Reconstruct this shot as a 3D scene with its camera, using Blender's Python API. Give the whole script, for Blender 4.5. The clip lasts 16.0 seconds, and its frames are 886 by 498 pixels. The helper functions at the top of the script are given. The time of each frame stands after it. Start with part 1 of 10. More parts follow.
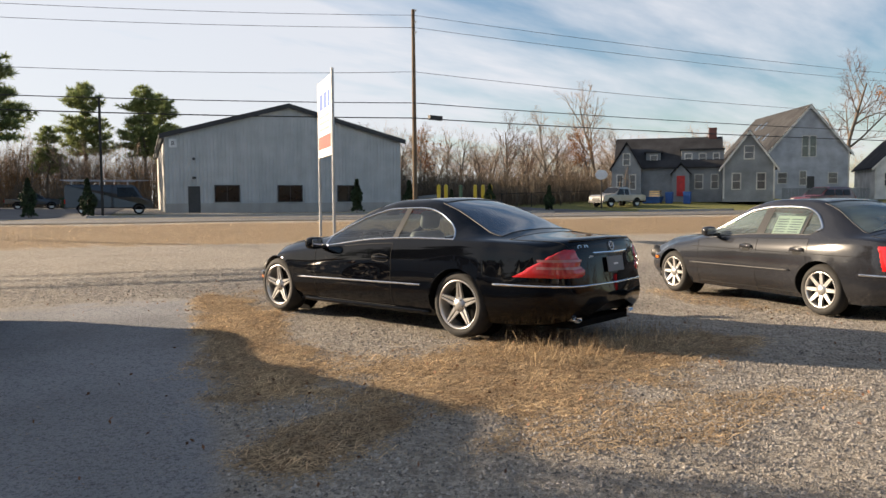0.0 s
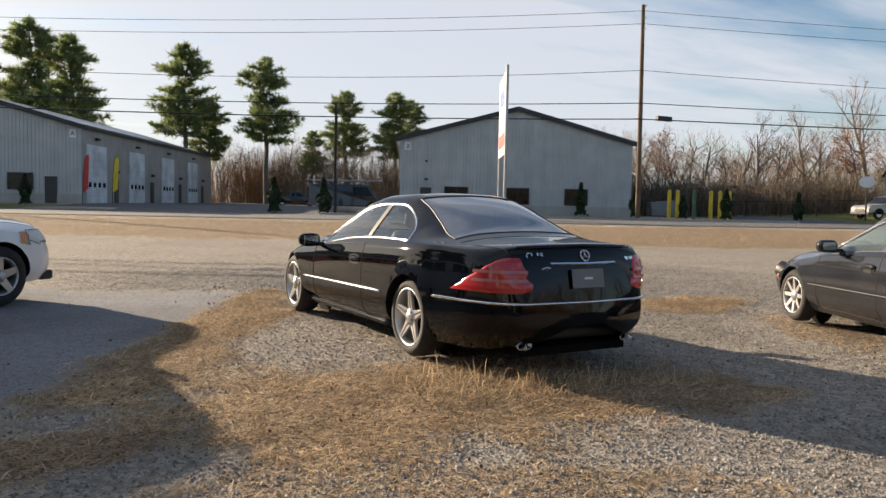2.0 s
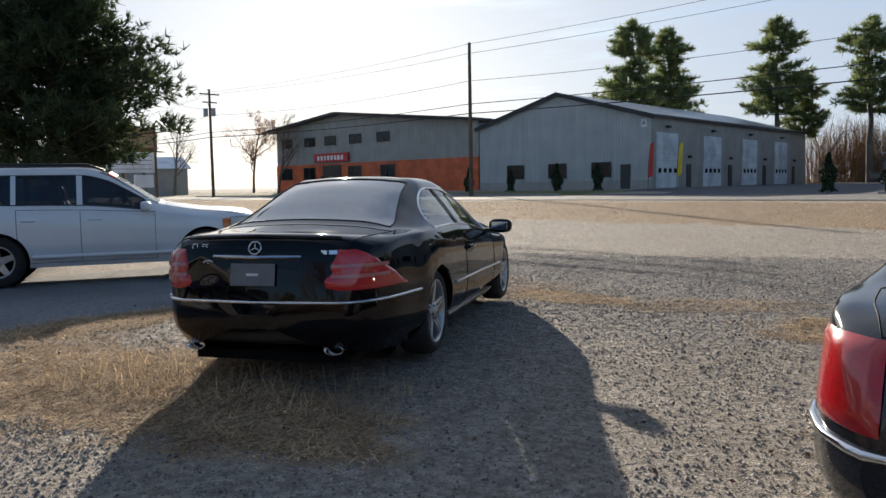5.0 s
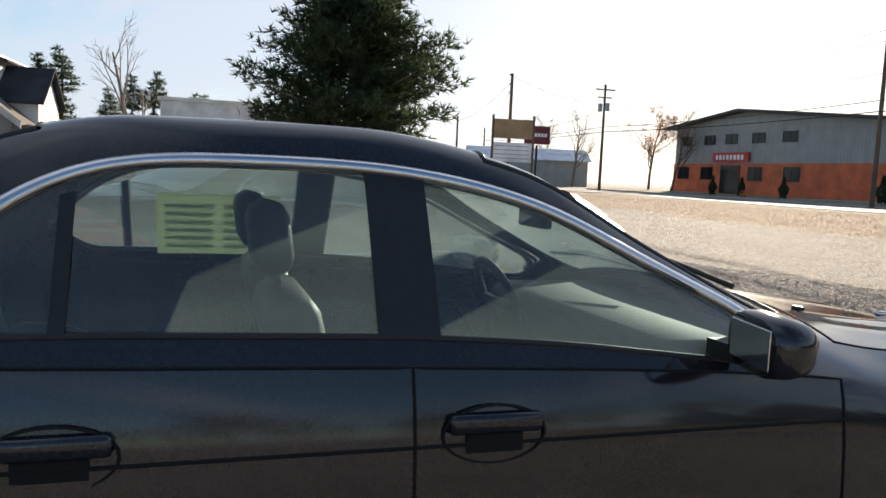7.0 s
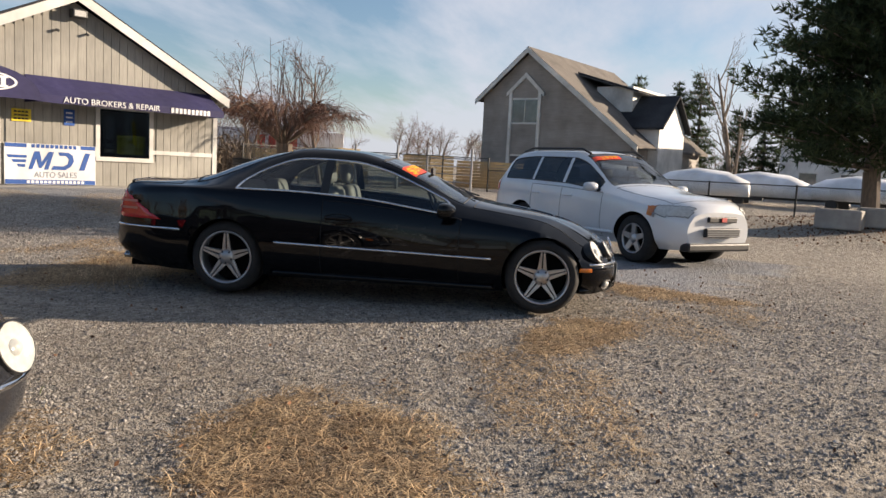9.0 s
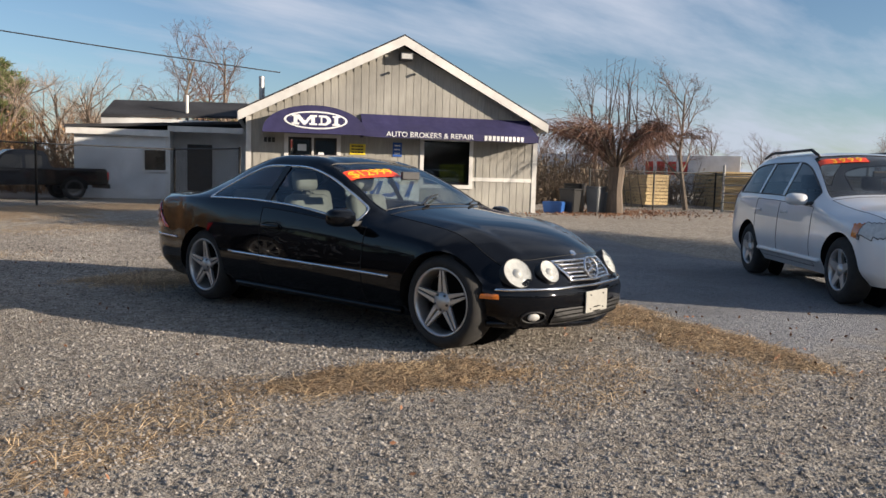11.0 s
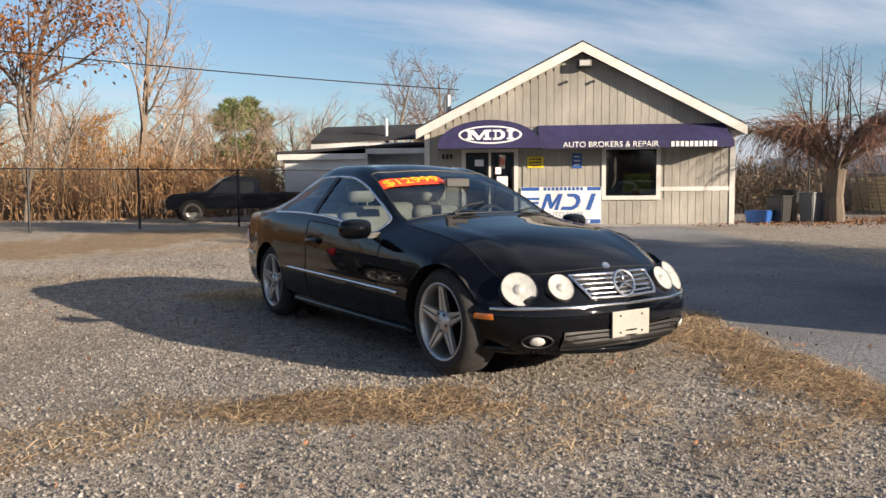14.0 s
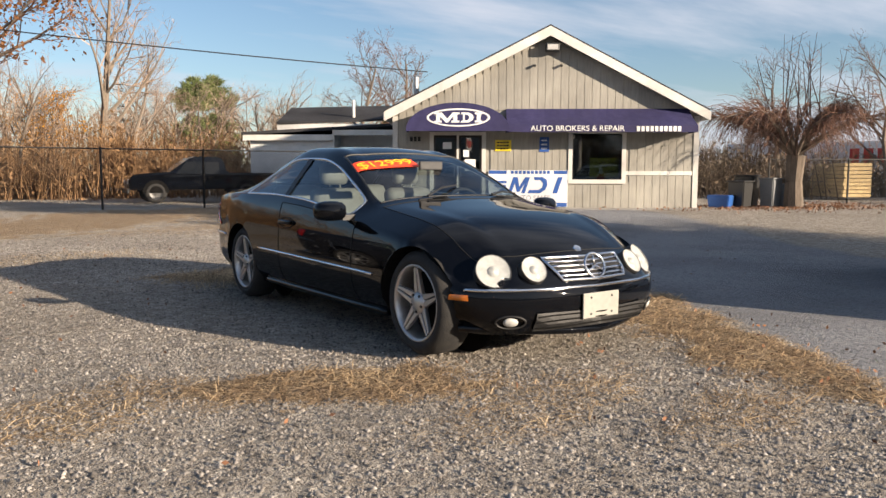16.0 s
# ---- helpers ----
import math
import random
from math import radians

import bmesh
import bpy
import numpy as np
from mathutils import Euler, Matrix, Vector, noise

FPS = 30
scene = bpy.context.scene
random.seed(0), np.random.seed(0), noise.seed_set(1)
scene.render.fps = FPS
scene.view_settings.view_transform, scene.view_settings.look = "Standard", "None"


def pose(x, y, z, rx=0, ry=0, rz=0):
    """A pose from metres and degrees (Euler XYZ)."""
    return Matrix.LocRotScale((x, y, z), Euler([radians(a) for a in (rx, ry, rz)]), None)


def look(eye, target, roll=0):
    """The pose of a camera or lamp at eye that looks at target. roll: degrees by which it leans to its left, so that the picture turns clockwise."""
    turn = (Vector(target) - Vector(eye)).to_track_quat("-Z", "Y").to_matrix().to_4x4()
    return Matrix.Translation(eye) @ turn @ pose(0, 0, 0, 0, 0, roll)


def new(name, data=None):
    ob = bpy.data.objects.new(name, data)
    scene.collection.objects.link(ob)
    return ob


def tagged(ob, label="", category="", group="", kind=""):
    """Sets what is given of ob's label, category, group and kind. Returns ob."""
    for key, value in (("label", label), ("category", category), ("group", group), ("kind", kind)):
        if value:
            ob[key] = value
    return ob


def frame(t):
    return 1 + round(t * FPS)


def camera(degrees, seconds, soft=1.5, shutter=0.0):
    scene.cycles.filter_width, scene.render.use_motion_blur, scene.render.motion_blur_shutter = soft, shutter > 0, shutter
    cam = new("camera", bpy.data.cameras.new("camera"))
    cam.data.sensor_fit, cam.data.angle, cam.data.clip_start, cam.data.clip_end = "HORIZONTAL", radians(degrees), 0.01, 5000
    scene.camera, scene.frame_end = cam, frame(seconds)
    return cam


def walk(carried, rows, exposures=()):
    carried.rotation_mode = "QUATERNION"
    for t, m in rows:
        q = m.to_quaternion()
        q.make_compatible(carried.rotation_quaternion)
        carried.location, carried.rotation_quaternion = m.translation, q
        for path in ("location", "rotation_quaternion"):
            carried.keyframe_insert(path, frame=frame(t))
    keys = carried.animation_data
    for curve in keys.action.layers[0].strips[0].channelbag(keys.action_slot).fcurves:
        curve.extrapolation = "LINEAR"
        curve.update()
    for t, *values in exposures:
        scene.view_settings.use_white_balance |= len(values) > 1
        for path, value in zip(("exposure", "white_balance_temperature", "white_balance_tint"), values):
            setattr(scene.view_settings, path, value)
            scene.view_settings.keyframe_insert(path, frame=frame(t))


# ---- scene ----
# The camera and its way
cam = camera(60.0, 16.0)
PATH = [
    (0, (-5.923, -6.862, 1.357), (-4.556, -5.407, 1.230), -0.3),
    (0.5, (-5.629, -6.984, 1.362), (-4.288, -5.506, 1.231), -0.5),
    (1, (-5.017, -7.132, 1.344), (-3.820, -5.534, 1.215), 0.3),
    (1.5, (-4.120, -7.304, 1.302), (-3.085, -5.597, 1.179), 0.7),
    (2, (-3.111, -7.433, 1.293), (-2.279, -5.618, 1.173), 1.1),
    (2.5, (-2.083, -7.515, 1.291), (-1.453, -5.621, 1.166), 1.9),
    (3, (-1.044, -7.570, 1.300), (-0.648, -5.615, 1.161), 1.8),
    (3.5, (-0.021, -7.606, 1.312), (0.121, -5.617, 1.161), 1.9),
    (4, (1.021, -7.469, 1.314), (0.845, -5.484, 1.147), 1.1),
    (4.2, (1.436, -7.411, 1.323), (1.151, -5.439, 1.154), 1.0),
    (6.3, (5.594, -5.192, 1.217), (4.343, -3.639, 1.061), 0.4),
    (6.5, (5.920, -4.921, 1.208), (4.594, -3.433, 1.041), 2.0),
    (7, (6.850, -3.891, 1.237), (5.305, -2.635, 1.047), 2.6),
    (7.5, (7.381, -2.565, 1.205), (5.640, -1.605, 0.992), 3.9),
    (8, (7.893, -1.061, 1.262), (5.998, -0.464, 1.032), 4.2),
    (8.5, (7.778, 0.463, 1.238), (5.798, 0.613, 0.997), 4.7),
    (9, (7.537, 1.877, 1.266), (5.582, 1.513, 1.052), 3.0),
    (9.5, (6.983, 3.164, 1.264), (5.160, 2.353, 1.129), 2.5),
    (9.7, (6.696, 3.609, 1.260), (4.914, 2.711, 1.120), 2.3),
    (11.8, (3.481, 5.593, 1.145), (2.306, 3.980, 1.008), 2.0),
    (12, (3.329, 5.634, 1.142), (2.194, 3.992, 1.028), 2.2),
    (12.5, (3.054, 5.660, 1.135), (2.009, 3.956, 1.088), 2.4),
    (13, (2.971, 5.665, 1.130), (2.004, 3.915, 1.081), 2.4),
    (13.5, (2.916, 5.691, 1.128), (1.992, 3.921, 1.014), 0.1),
    (14, (2.916, 5.678, 1.118), (1.994, 3.909, 0.976), -0.4),
    (14.5, (2.968, 5.709, 1.125), (2.029, 3.951, 0.958), -0.3),
    (15, (2.988, 5.708, 1.123), (2.020, 3.967, 0.940), -0.2),
    (15.5, (2.992, 5.709, 1.123), (2.007, 3.979, 0.937), -0.1),
    (16, (3.004, 5.713, 1.124), (2.005, 3.991, 0.936), 0.1),
]
walk(cam, [(t, look(eye, target, roll)) for t, eye, target, roll in PATH],
     exposures=[(0, 1.30, 7150, 13), (2.5, 1.07, 6800, 12), (4.2, 0.75, 6200, 11), (6.3, 1.1, 6050, 9), (7.5, 1.2, 6800, 13), (8.5, 1.1, 6900, 14), (9.7, 0.95, 6350, 13), (12, 0.85, 6250, 12), (13.5, 1.0, 6500, 13), (16, 1.12, 6650, 13)])

# Sky and sun: low November sun, thin cloud
SUN_YAW, SUN_EL = 28.5, 15.0
world = bpy.data.worlds.new("sky")
scene.world = world
world.use_nodes = True
wn, wl = world.node_tree.nodes, world.node_tree.links
wn.clear()
sky = wn.new("ShaderNodeTexSky")
sky.sky_type = 'NISHITA'
sky.sun_disc = False
sky.sun_elevation = radians(SUN_EL)
sky.sun_rotation = radians(-SUN_YAW)
sky.air_density, sky.dust_density, sky.ozone_density = 1.0, 0.5, 2.6
tc = wn.new("ShaderNodeTexCoord")
sepd = wn.new("ShaderNodeSeparateXYZ")
wl.new(tc.outputs["Generated"], sepd.inputs[0])


def wmath(op, a, b=None, clamp=False):
    n = wn.new("ShaderNodeMath")
    n.operation, n.use_clamp = op, clamp
    for i, v in enumerate((a, b)):
        if v is None:
            continue
        if isinstance(v, (int, float)):
            n.inputs[i].default_value = v
        else:
            wl.new(v, n.inputs[i])
    return n.outputs[0]


# cloud sheet at one height: look-up by x/z, y/z
zc = wmath('ADD', wmath('MAXIMUM', sepd.outputs[2], 0.0), 0.12)
comb = wn.new("ShaderNodeCombineXYZ")
wl.new(wmath('DIVIDE', sepd.outputs[0], zc), comb.inputs[0])
wl.new(wmath('DIVIDE', sepd.outputs[1], zc), comb.inputs[1])
stretch = wn.new("ShaderNodeMapping")
stretch.inputs["Rotation"].default_value = (0, 0, radians(35))
stretch.inputs["Scale"].default_value = (0.35, 1.0, 1.0)
wl.new(comb.outputs[0], stretch.inputs[0])
cn = wn.new("ShaderNodeTexNoise")
cn.inputs["Scale"].default_value, cn.inputs["Detail"].default_value, cn.inputs["Roughness"].default_value = 1.1, 7.0, 0.58
wl.new(stretch.outputs[0], cn.inputs["Vector"])
sx, sy = -math.sin(radians(SUN_YAW)), math.cos(radians(SUN_YAW))
toward = wmath('ADD', wmath('MULTIPLY', sepd.outputs[0], sx), wmath('MULTIPLY', sepd.outputs[1], sy))
cover = wmath('ADD', cn.outputs[0], wmath('MULTIPLY', toward, 0.17))
ramp = wn.new("ShaderNodeMapRange")
ramp.inputs["From Min"].default_value, ramp.inputs["From Max"].default_value = 0.46, 0.66
ramp.inputs["To Max"].default_value = 0.85
# haze thickens to the horizon
haze = wmath('MULTIPLY', wmath('POWER', 2.718, wmath('MULTIPLY', wmath('MAXIMUM', sepd.outputs[2], 0.0), -7.0)), 0.16)
cover = wmath('ADD', cover, haze)
wl.new(cover, ramp.inputs["Value"])
# cloud tone: brighter toward the sun
glow = wmath('POWER', wmath('MAXIMUM', toward, 0.0), 12.0)
tone = wn.new("ShaderNodeMix")
tone.data_type = 'RGBA'
tone.inputs["A"].default_value = (4.6, 5.0, 5.7, 1)
tone.inputs["B"].default_value = (8.2, 7.9, 7.4, 1)
wl.new(glow, tone.inputs["Factor"])
mixc = wn.new("ShaderNodeMix")
mixc.data_type = 'RGBA'
wl.new(ramp.outputs[0], mixc.inputs["Factor"])
wl.new(sky.outputs[0], mixc.inputs["A"])
wl.new(tone.outputs["Result"], mixc.inputs["B"])
bgn = wn.new("ShaderNodeBackground")
bgn.inputs["Strength"].default_value = 0.070
wl.new(mixc.outputs["Result"], bgn.inputs["Color"])
wout = wn.new("ShaderNodeOutputWorld")
wl.new(bgn.outputs[0], wout.inputs["Surface"])
sun = new("sun", bpy.data.lights.new("sun", 'SUN'))
sun.data.energy, sun.data.angle, sun.data.color = 5.0, radians(0.6), (1.0, 0.85, 0.66)
sd = Vector((sx * math.cos(radians(SUN_EL)), sy * math.cos(radians(SUN_EL)), math.sin(radians(SUN_EL))))
sun.matrix_world = look(sd * 100, (0, 0, 0))
# ---- materials ----
MATS = {}


def mat(name, c1, c2=None, scale=8.0, rough=0.7, metal=0.0, bump=0.0, bscale=60.0, coat=0.0, stretch=(1, 1, 1), big=0.25, bigscale=0.7,
        perobj=0.0, island=0.0, spec=0.5):
    """A surface of two tones at one scale, a slow drift at a larger one, and fine relief."""
    if name in MATS:
        return MATS[name]
    c2 = c2 or tuple(v * 0.8 for v in c1)
    m = bpy.data.materials.new(name)
    m.use_nodes = True
    nt = m.node_tree
    bs = nt.nodes["Principled BSDF"]
    co = nt.nodes.new("ShaderNodeTexCoord")
    mp = nt.nodes.new("ShaderNodeMapping")
    mp.inputs["Scale"].default_value = stretch
    nt.links.new(co.outputs["Object"], mp.inputs[0])
    n1 = nt.nodes.new("ShaderNodeTexNoise")
    n1.inputs["Scale"].default_value, n1.inputs["Detail"].default_value = scale, 5.0
    nt.links.new(mp.outputs[0], n1.inputs["Vector"])
    r1 = nt.nodes.new("ShaderNodeMapRange")
    r1.inputs["From Min"].default_value, r1.inputs["From Max"].default_value = 0.35, 0.65
    nt.links.new(n1.outputs[0], r1.inputs["Value"])
    mx = nt.nodes.new("ShaderNodeMix")
    mx.data_type = 'RGBA'
    mx.inputs["A"].default_value, mx.inputs["B"].default_value = (*c1, 1), (*c2, 1)
    nt.links.new(r1.outputs[0], mx.inputs["Factor"])
    n2 = nt.nodes.new("ShaderNodeTexNoise")
    n2.inputs["Scale"].default_value, n2.inputs["Detail"].default_value = bigscale, 3.0
    nt.links.new(co.outputs["Object"], n2.inputs["Vector"])
    r2 = nt.nodes.new("ShaderNodeMapRange")
    r2.inputs["From Min"].default_value, r2.inputs["From Max"].default_value = 0.3, 0.7
    r2.inputs["To Min"].default_value, r2.inputs["To Max"].default_value = 1 - big, 1 + big
    nt.links.new(n2.outputs[0], r2.inputs["Value"])
    val = r2.outputs[0]
    for amount, node, out in ((perobj, "ShaderNodeObjectInfo", "Random"), (island, "ShaderNodeNewGeometry", "Random Per Island")):
        if amount:
            oi = nt.nodes.new(node)
            rr = nt.nodes.new("ShaderNodeMapRange")
            rr.inputs["To Min"].default_value, rr.inputs["To Max"].default_value = 1 - amount, 1 + amount
            nt.links.new(oi.outputs[out], rr.inputs["Value"])
            mm = nt.nodes.new("ShaderNodeMath")
            mm.operation = 'MULTIPLY'
            nt.links.new(val, mm.inputs[0])
            nt.links.new(rr.outputs[0], mm.inputs[1])
            val = mm.outputs[0]
    hs = nt.nodes.new("ShaderNodeHueSaturation")
    nt.links.new(mx.outputs["Result"], hs.inputs["Color"])
    nt.links.new(val, hs.inputs["Value"])
    nt.links.new(hs.outputs[0], bs.inputs["Base Color"])
    bs.inputs["Roughness"].default_value, bs.inputs["Metallic"].default_value = rough, metal
    bs.inputs["Specular IOR Level"].default_value = spec
    if coat:
        bs.inputs["Coat Weight"].default_value, bs.inputs["Coat Roughness"].default_value = coat, 0.03
    if bump:
        n3 = nt.nodes.new("ShaderNodeTexNoise")
        n3.inputs["Scale"].default_value, n3.inputs["Detail"].default_value = bscale, 4.0
        nt.links.new(mp.outputs[0], n3.inputs["Vector"])
        bp = nt.nodes.new("ShaderNodeBump")
        bp.inputs["Strength"].default_value, bp.inputs["Distance"].default_value = bump, 0.01
        nt.links.new(n3.outputs[0], bp.inputs["Height"])
        nt.links.new(bp.outputs[0], bs.inputs["Normal"])
    MATS[name] = m
    return m


def glass(name, tint=(0.8, 0.85, 0.85), rough=0.0, low=0.08, dust=0.0):
    """A thin pane: clear through, glossy by Fresnel."""
    if name in MATS:
        return MATS[name]
    m = bpy.data.materials.new(name)
    m.use_nodes = True
    nt = m.node_tree
    nt.nodes.clear()
    o = nt.nodes.new("ShaderNodeOutputMaterial")
    tr = nt.nodes.new("ShaderNodeBsdfTransparent")
    tr.inputs["Color"].default_value = (*tint, 1)
    gl = nt.nodes.new("ShaderNodeBsdfGlossy")
    gl.inputs["Roughness"].default_value = 0.02 + rough
    fr = nt.nodes.new("ShaderNodeLayerWeight")
    fr.inputs["Blend"].default_value = 0.5
    pw = nt.nodes.new("ShaderNodeMath")
    pw.operation = 'POWER'
    pw.inputs[1].default_value = 4.5
    nt.links.new(fr.outputs["Facing"], pw.inputs[0])
    mp = nt.nodes.new("ShaderNodeMapRange")
    mp.inputs["To Min"].default_value, mp.inputs["To Max"].default_value = low, 1.0
    nt.links.new(pw.outputs[0], mp.inputs["Value"])
    ms = nt.nodes.new("ShaderNodeMixShader")
    nt.links.new(mp.outputs[0], ms.inputs[0])
    nt.links.new(tr.outputs[0], ms.inputs[1])
    nt.links.new(gl.outputs[0], ms.inputs[2])
    top_sh = ms.outputs[0]
    if dust:  # a film of dust that scatters the sun; on GLASS_BACK also reflected haze
        tl = nt.nodes.new("ShaderNodeBsdfTranslucent")
        df = nt.nodes.new("ShaderNodeBsdfDiffuse")
        for q in (tl, df):
            q.inputs["Color"].default_value = (0.62, 0.74, 0.72, 1)
        half = nt.nodes.new("ShaderNodeMixShader")
        half.inputs[0].default_value = 0.65
        nt.links.new(df.outputs[0], half.inputs[1])
        nt.links.new(tl.outputs[0], half.inputs[2])
        film_n = nt.nodes.new("ShaderNodeTexNoise")
        film_n.inputs["Scale"].default_value, film_n.inputs["Detail"].default_value = 2.2, 6.0
        fm = nt.nodes.new("ShaderNodeMapRange")
        fm.inputs["From Min"].default_value, fm.inputs["From Max"].default_value = 0.3, 0.7
        fm.inputs["To Min"].default_value, fm.inputs["To Max"].default_value = dust * 0.6, dust * 1.3
        nt.links.new(film_n.outputs[0], fm.inputs["Value"])
        m2 = nt.nodes.new("ShaderNodeMixShader")
        nt.links.new(fm.outputs[0], m2.inputs[0])
        nt.links.new(top_sh, m2.inputs[1])
        nt.links.new(half.outputs[0], m2.inputs[2])
        top_sh = m2.outputs[0]
    nt.links.new(top_sh, o.inputs[0])
    MATS[name] = m
    return m


PAINT = mat("black_paint", (0.002, 0.0025, 0.004), (0.003, 0.0035, 0.005), 200, 0.35, 0.0, 0.0, coat=1.0, big=0.15, spec=0.0)
# Base colour lifted for dust and for the pale sky haze on the panels.
PAINT_DUST_HAZE = mat("dusty_black_paint", (0.013, 0.014, 0.018), (0.024, 0.025, 0.029), 120, 0.35, coat=1.0, big=0.25, bigscale=1.5, spec=0.0)
PAINT_DUST_HAZE.node_tree.nodes["Principled BSDF"].inputs["Coat IOR"].default_value = 1.62
PAINT_DUST_HAZE.node_tree.nodes["Principled BSDF"].inputs["Coat Roughness"].default_value = 0.09
PAINT.node_tree.nodes["Principled BSDF"].inputs["Coat IOR"].default_value = 1.38


def scuffed(base, name, lo, hi):
    """The same paint with pale dry smears between two heights."""
    m = base.copy()
    m.name = name
    nt = m.node_tree
    N, L = nt.nodes, nt.links
    bs = N["Principled BSDF"]
    co, mp, no, rg, sp = (N.new("ShaderNode" + k) for k in ("TexCoord", "Mapping", "TexNoise", "MapRange", "SeparateXYZ"))
    mp.inputs["Scale"].default_value, mp.inputs["Rotation"].default_value = (1.0, 1.3, 5.0), (0.5, 0, 0)
    no.inputs["Scale"].default_value, no.inputs["Detail"].default_value, no.inputs["Roughness"].default_value, no.inputs["Distortion"].default_value = 4.5, 9.0, 0.72, 0.9
    rg.inputs["From Min"].default_value, rg.inputs["From Max"].default_value, rg.inputs["To Max"].default_value = 0.55, 0.74, 0.55
    L.new(co.outputs["Object"], mp.inputs[0])
    L.new(mp.outputs[0], no.inputs["Vector"])
    L.new(no.outputs[0], rg.inputs["Value"])
    L.new(co.outputs["Object"], sp.inputs[0])
    band = N.new("ShaderNodeFloatCurve")
    cv = band.mapping.curves[0]
    cv.points[0].location, cv.points[1].location = (0, 0), (1, 0)
    for x, y in ((lo, 0.0), (lo + 0.07, 1.0), (hi - 0.09, 1.0), (hi, 0.0)):
        cv.points.new(x, y)
    band.mapping.update()
    L.new(sp.outputs[2], band.inputs["Value"])
    mu, mx = N.new("ShaderNodeMath"), N.new("ShaderNodeMix")
    mu.operation, mx.data_type = 'MULTIPLY', 'RGBA'
    L.new(rg.outputs[0], mu.inputs[0])
    L.new(band.outputs[0], mu.inputs[1])
    L.new(mu.outputs[0], mx.inputs["Factor"])
    L.new(bs.inputs["Base Color"].links[0].from_socket, mx.inputs["A"])
    mx.inputs["B"].default_value = (0.20, 0.175, 0.15, 1)
    L.new(mx.outputs["Result"], bs.inputs["Base Color"])
    return m


PAINT_SCUFFED = scuffed(PAINT, "scuffed_black_paint", 0.40, 0.76)
WHITE_PAINT = mat("white_paint", (0.72, 0.73, 0.74), (0.68, 0.69, 0.70), 3, 0.3, coat=1.0, big=0.06)
RED_PAINT = mat("maroon_paint", (0.08, 0.012, 0.015), (0.07, 0.01, 0.012), 3, 0.3, coat=1.0)
SILVER_PAINT = mat("silver_paint", (0.30, 0.29, 0.28), (0.26, 0.26, 0.25), 3, 0.35, 0.4, coat=0.8)
BLUEBLACK_PAINT = mat("dark_blue_paint", (0.010, 0.014, 0.022), (0.012, 0.016, 0.024), 3, 0.3, coat=0.8)
CHROME = mat("chrome", (0.75, 0.75, 0.76), (0.7, 0.7, 0.71), 20, 0.12, 1.0, big=0.05)
ALLOY = mat("silver_alloy", (0.55, 0.54, 0.53), (0.48, 0.47, 0.46), 15, 0.32, 0.75, big=0.12)
ALLOY_DARK = mat("grey_alloy", (0.10, 0.10, 0.10), (0.07, 0.07, 0.07), 15, 0.4, 0.6)
RUBBER = mat("tyre_rubber", (0.018, 0.018, 0.018), (0.03, 0.028, 0.026), 12, 0.85, bump=0.3, bscale=90)
PLASTIC = mat("black_plastic", (0.012, 0.012, 0.013), (0.018, 0.018, 0.018), 40, 0.5, bump=0.1, bscale=300)
GAP = mat("shut_gap", (0.003, 0.003, 0.003), None, 10, 0.8)
UNDER = mat("underbody", (0.006, 0.006, 0.006), (0.010, 0.0095, 0.009), 10, 0.95, spec=0.08)
GLASS = glass("car_glass", (0.52, 0.58, 0.58), 0.0, 0.10)
GLASS_DARK = glass("tinted_car_glass", (0.22, 0.24, 0.26))
GLASS_REAR = glass("dark_purple_glass", (0.05, 0.05, 0.08), 0.02, 0.42)
# Film share covers dust plus a painted blue-white haze of reflected sky.
GLASS_BACK = glass("dusty_blue_glass", (0.35, 0.45, 0.50), 0.05, 0.20, 0.26)
GLASS_DUSTY = glass("dusty_teal_glass", (0.58, 0.68, 0.68), 0.0, 0.10, 0.17)
GLASS_FILM = glass("dust_filmed_windscreen", (0.55, 0.64, 0.64), 0.0, 0.12, 0.24)
LAMP_GLASS = glass("lamp_glass", (0.92, 0.93, 0.93), 0.03, 0.05)
SEAT_GREY = mat("grey_leather", (0.42, 0.40, 0.37), (0.36, 0.34, 0.31), 12, 0.5, bump=0.2, bscale=150)
SEAT_DARK = mat("charcoal_leather", (0.035, 0.036, 0.04), (0.05, 0.05, 0.055), 12, 0.5, bump=0.2, bscale=150)
DASH = mat("dash_plastic", (0.02, 0.02, 0.022), (0.03, 0.03, 0.032), 30, 0.6)
TAIL_RED = mat("tail_lamp_red", (0.58, 0.012, 0.016), (0.45, 0.010, 0.013), 60, 0.2, coat=1.0)
TAIL_CLEAR = mat("tail_lamp_clear", (0.50, 0.16, 0.15), (0.45, 0.13, 0.12), 60, 0.2, coat=1.0)
AMBER = mat("amber_lens", (0.6, 0.16, 0.01), (0.5, 0.13, 0.01), 60, 0.2, coat=1.0)
LAMP_BACK = mat("lamp_reflector", (0.52, 0.52, 0.50), (0.42, 0.42, 0.40), 30, 0.45)
PLATE_CREAM = mat("cream_plate", (0.30, 0.295, 0.265), (0.27, 0.265, 0.24), 30, 0.45)
ORANGE_RED = mat("price_strip_red", (0.85, 0.07, 0.02), (0.8, 0.06, 0.02), 10, 0.5)
YELLOW = mat("price_yellow", (0.95, 0.62, 0.03), (0.9, 0.55, 0.03), 10, 0.5)
PAPER_GREEN = mat("pale_sticker_paper", (0.70, 0.74, 0.58), (0.66, 0.70, 0.55), 10, 0.7)
INK = mat("dark_ink", (0.02, 0.02, 0.02), None, 10, 0.7)
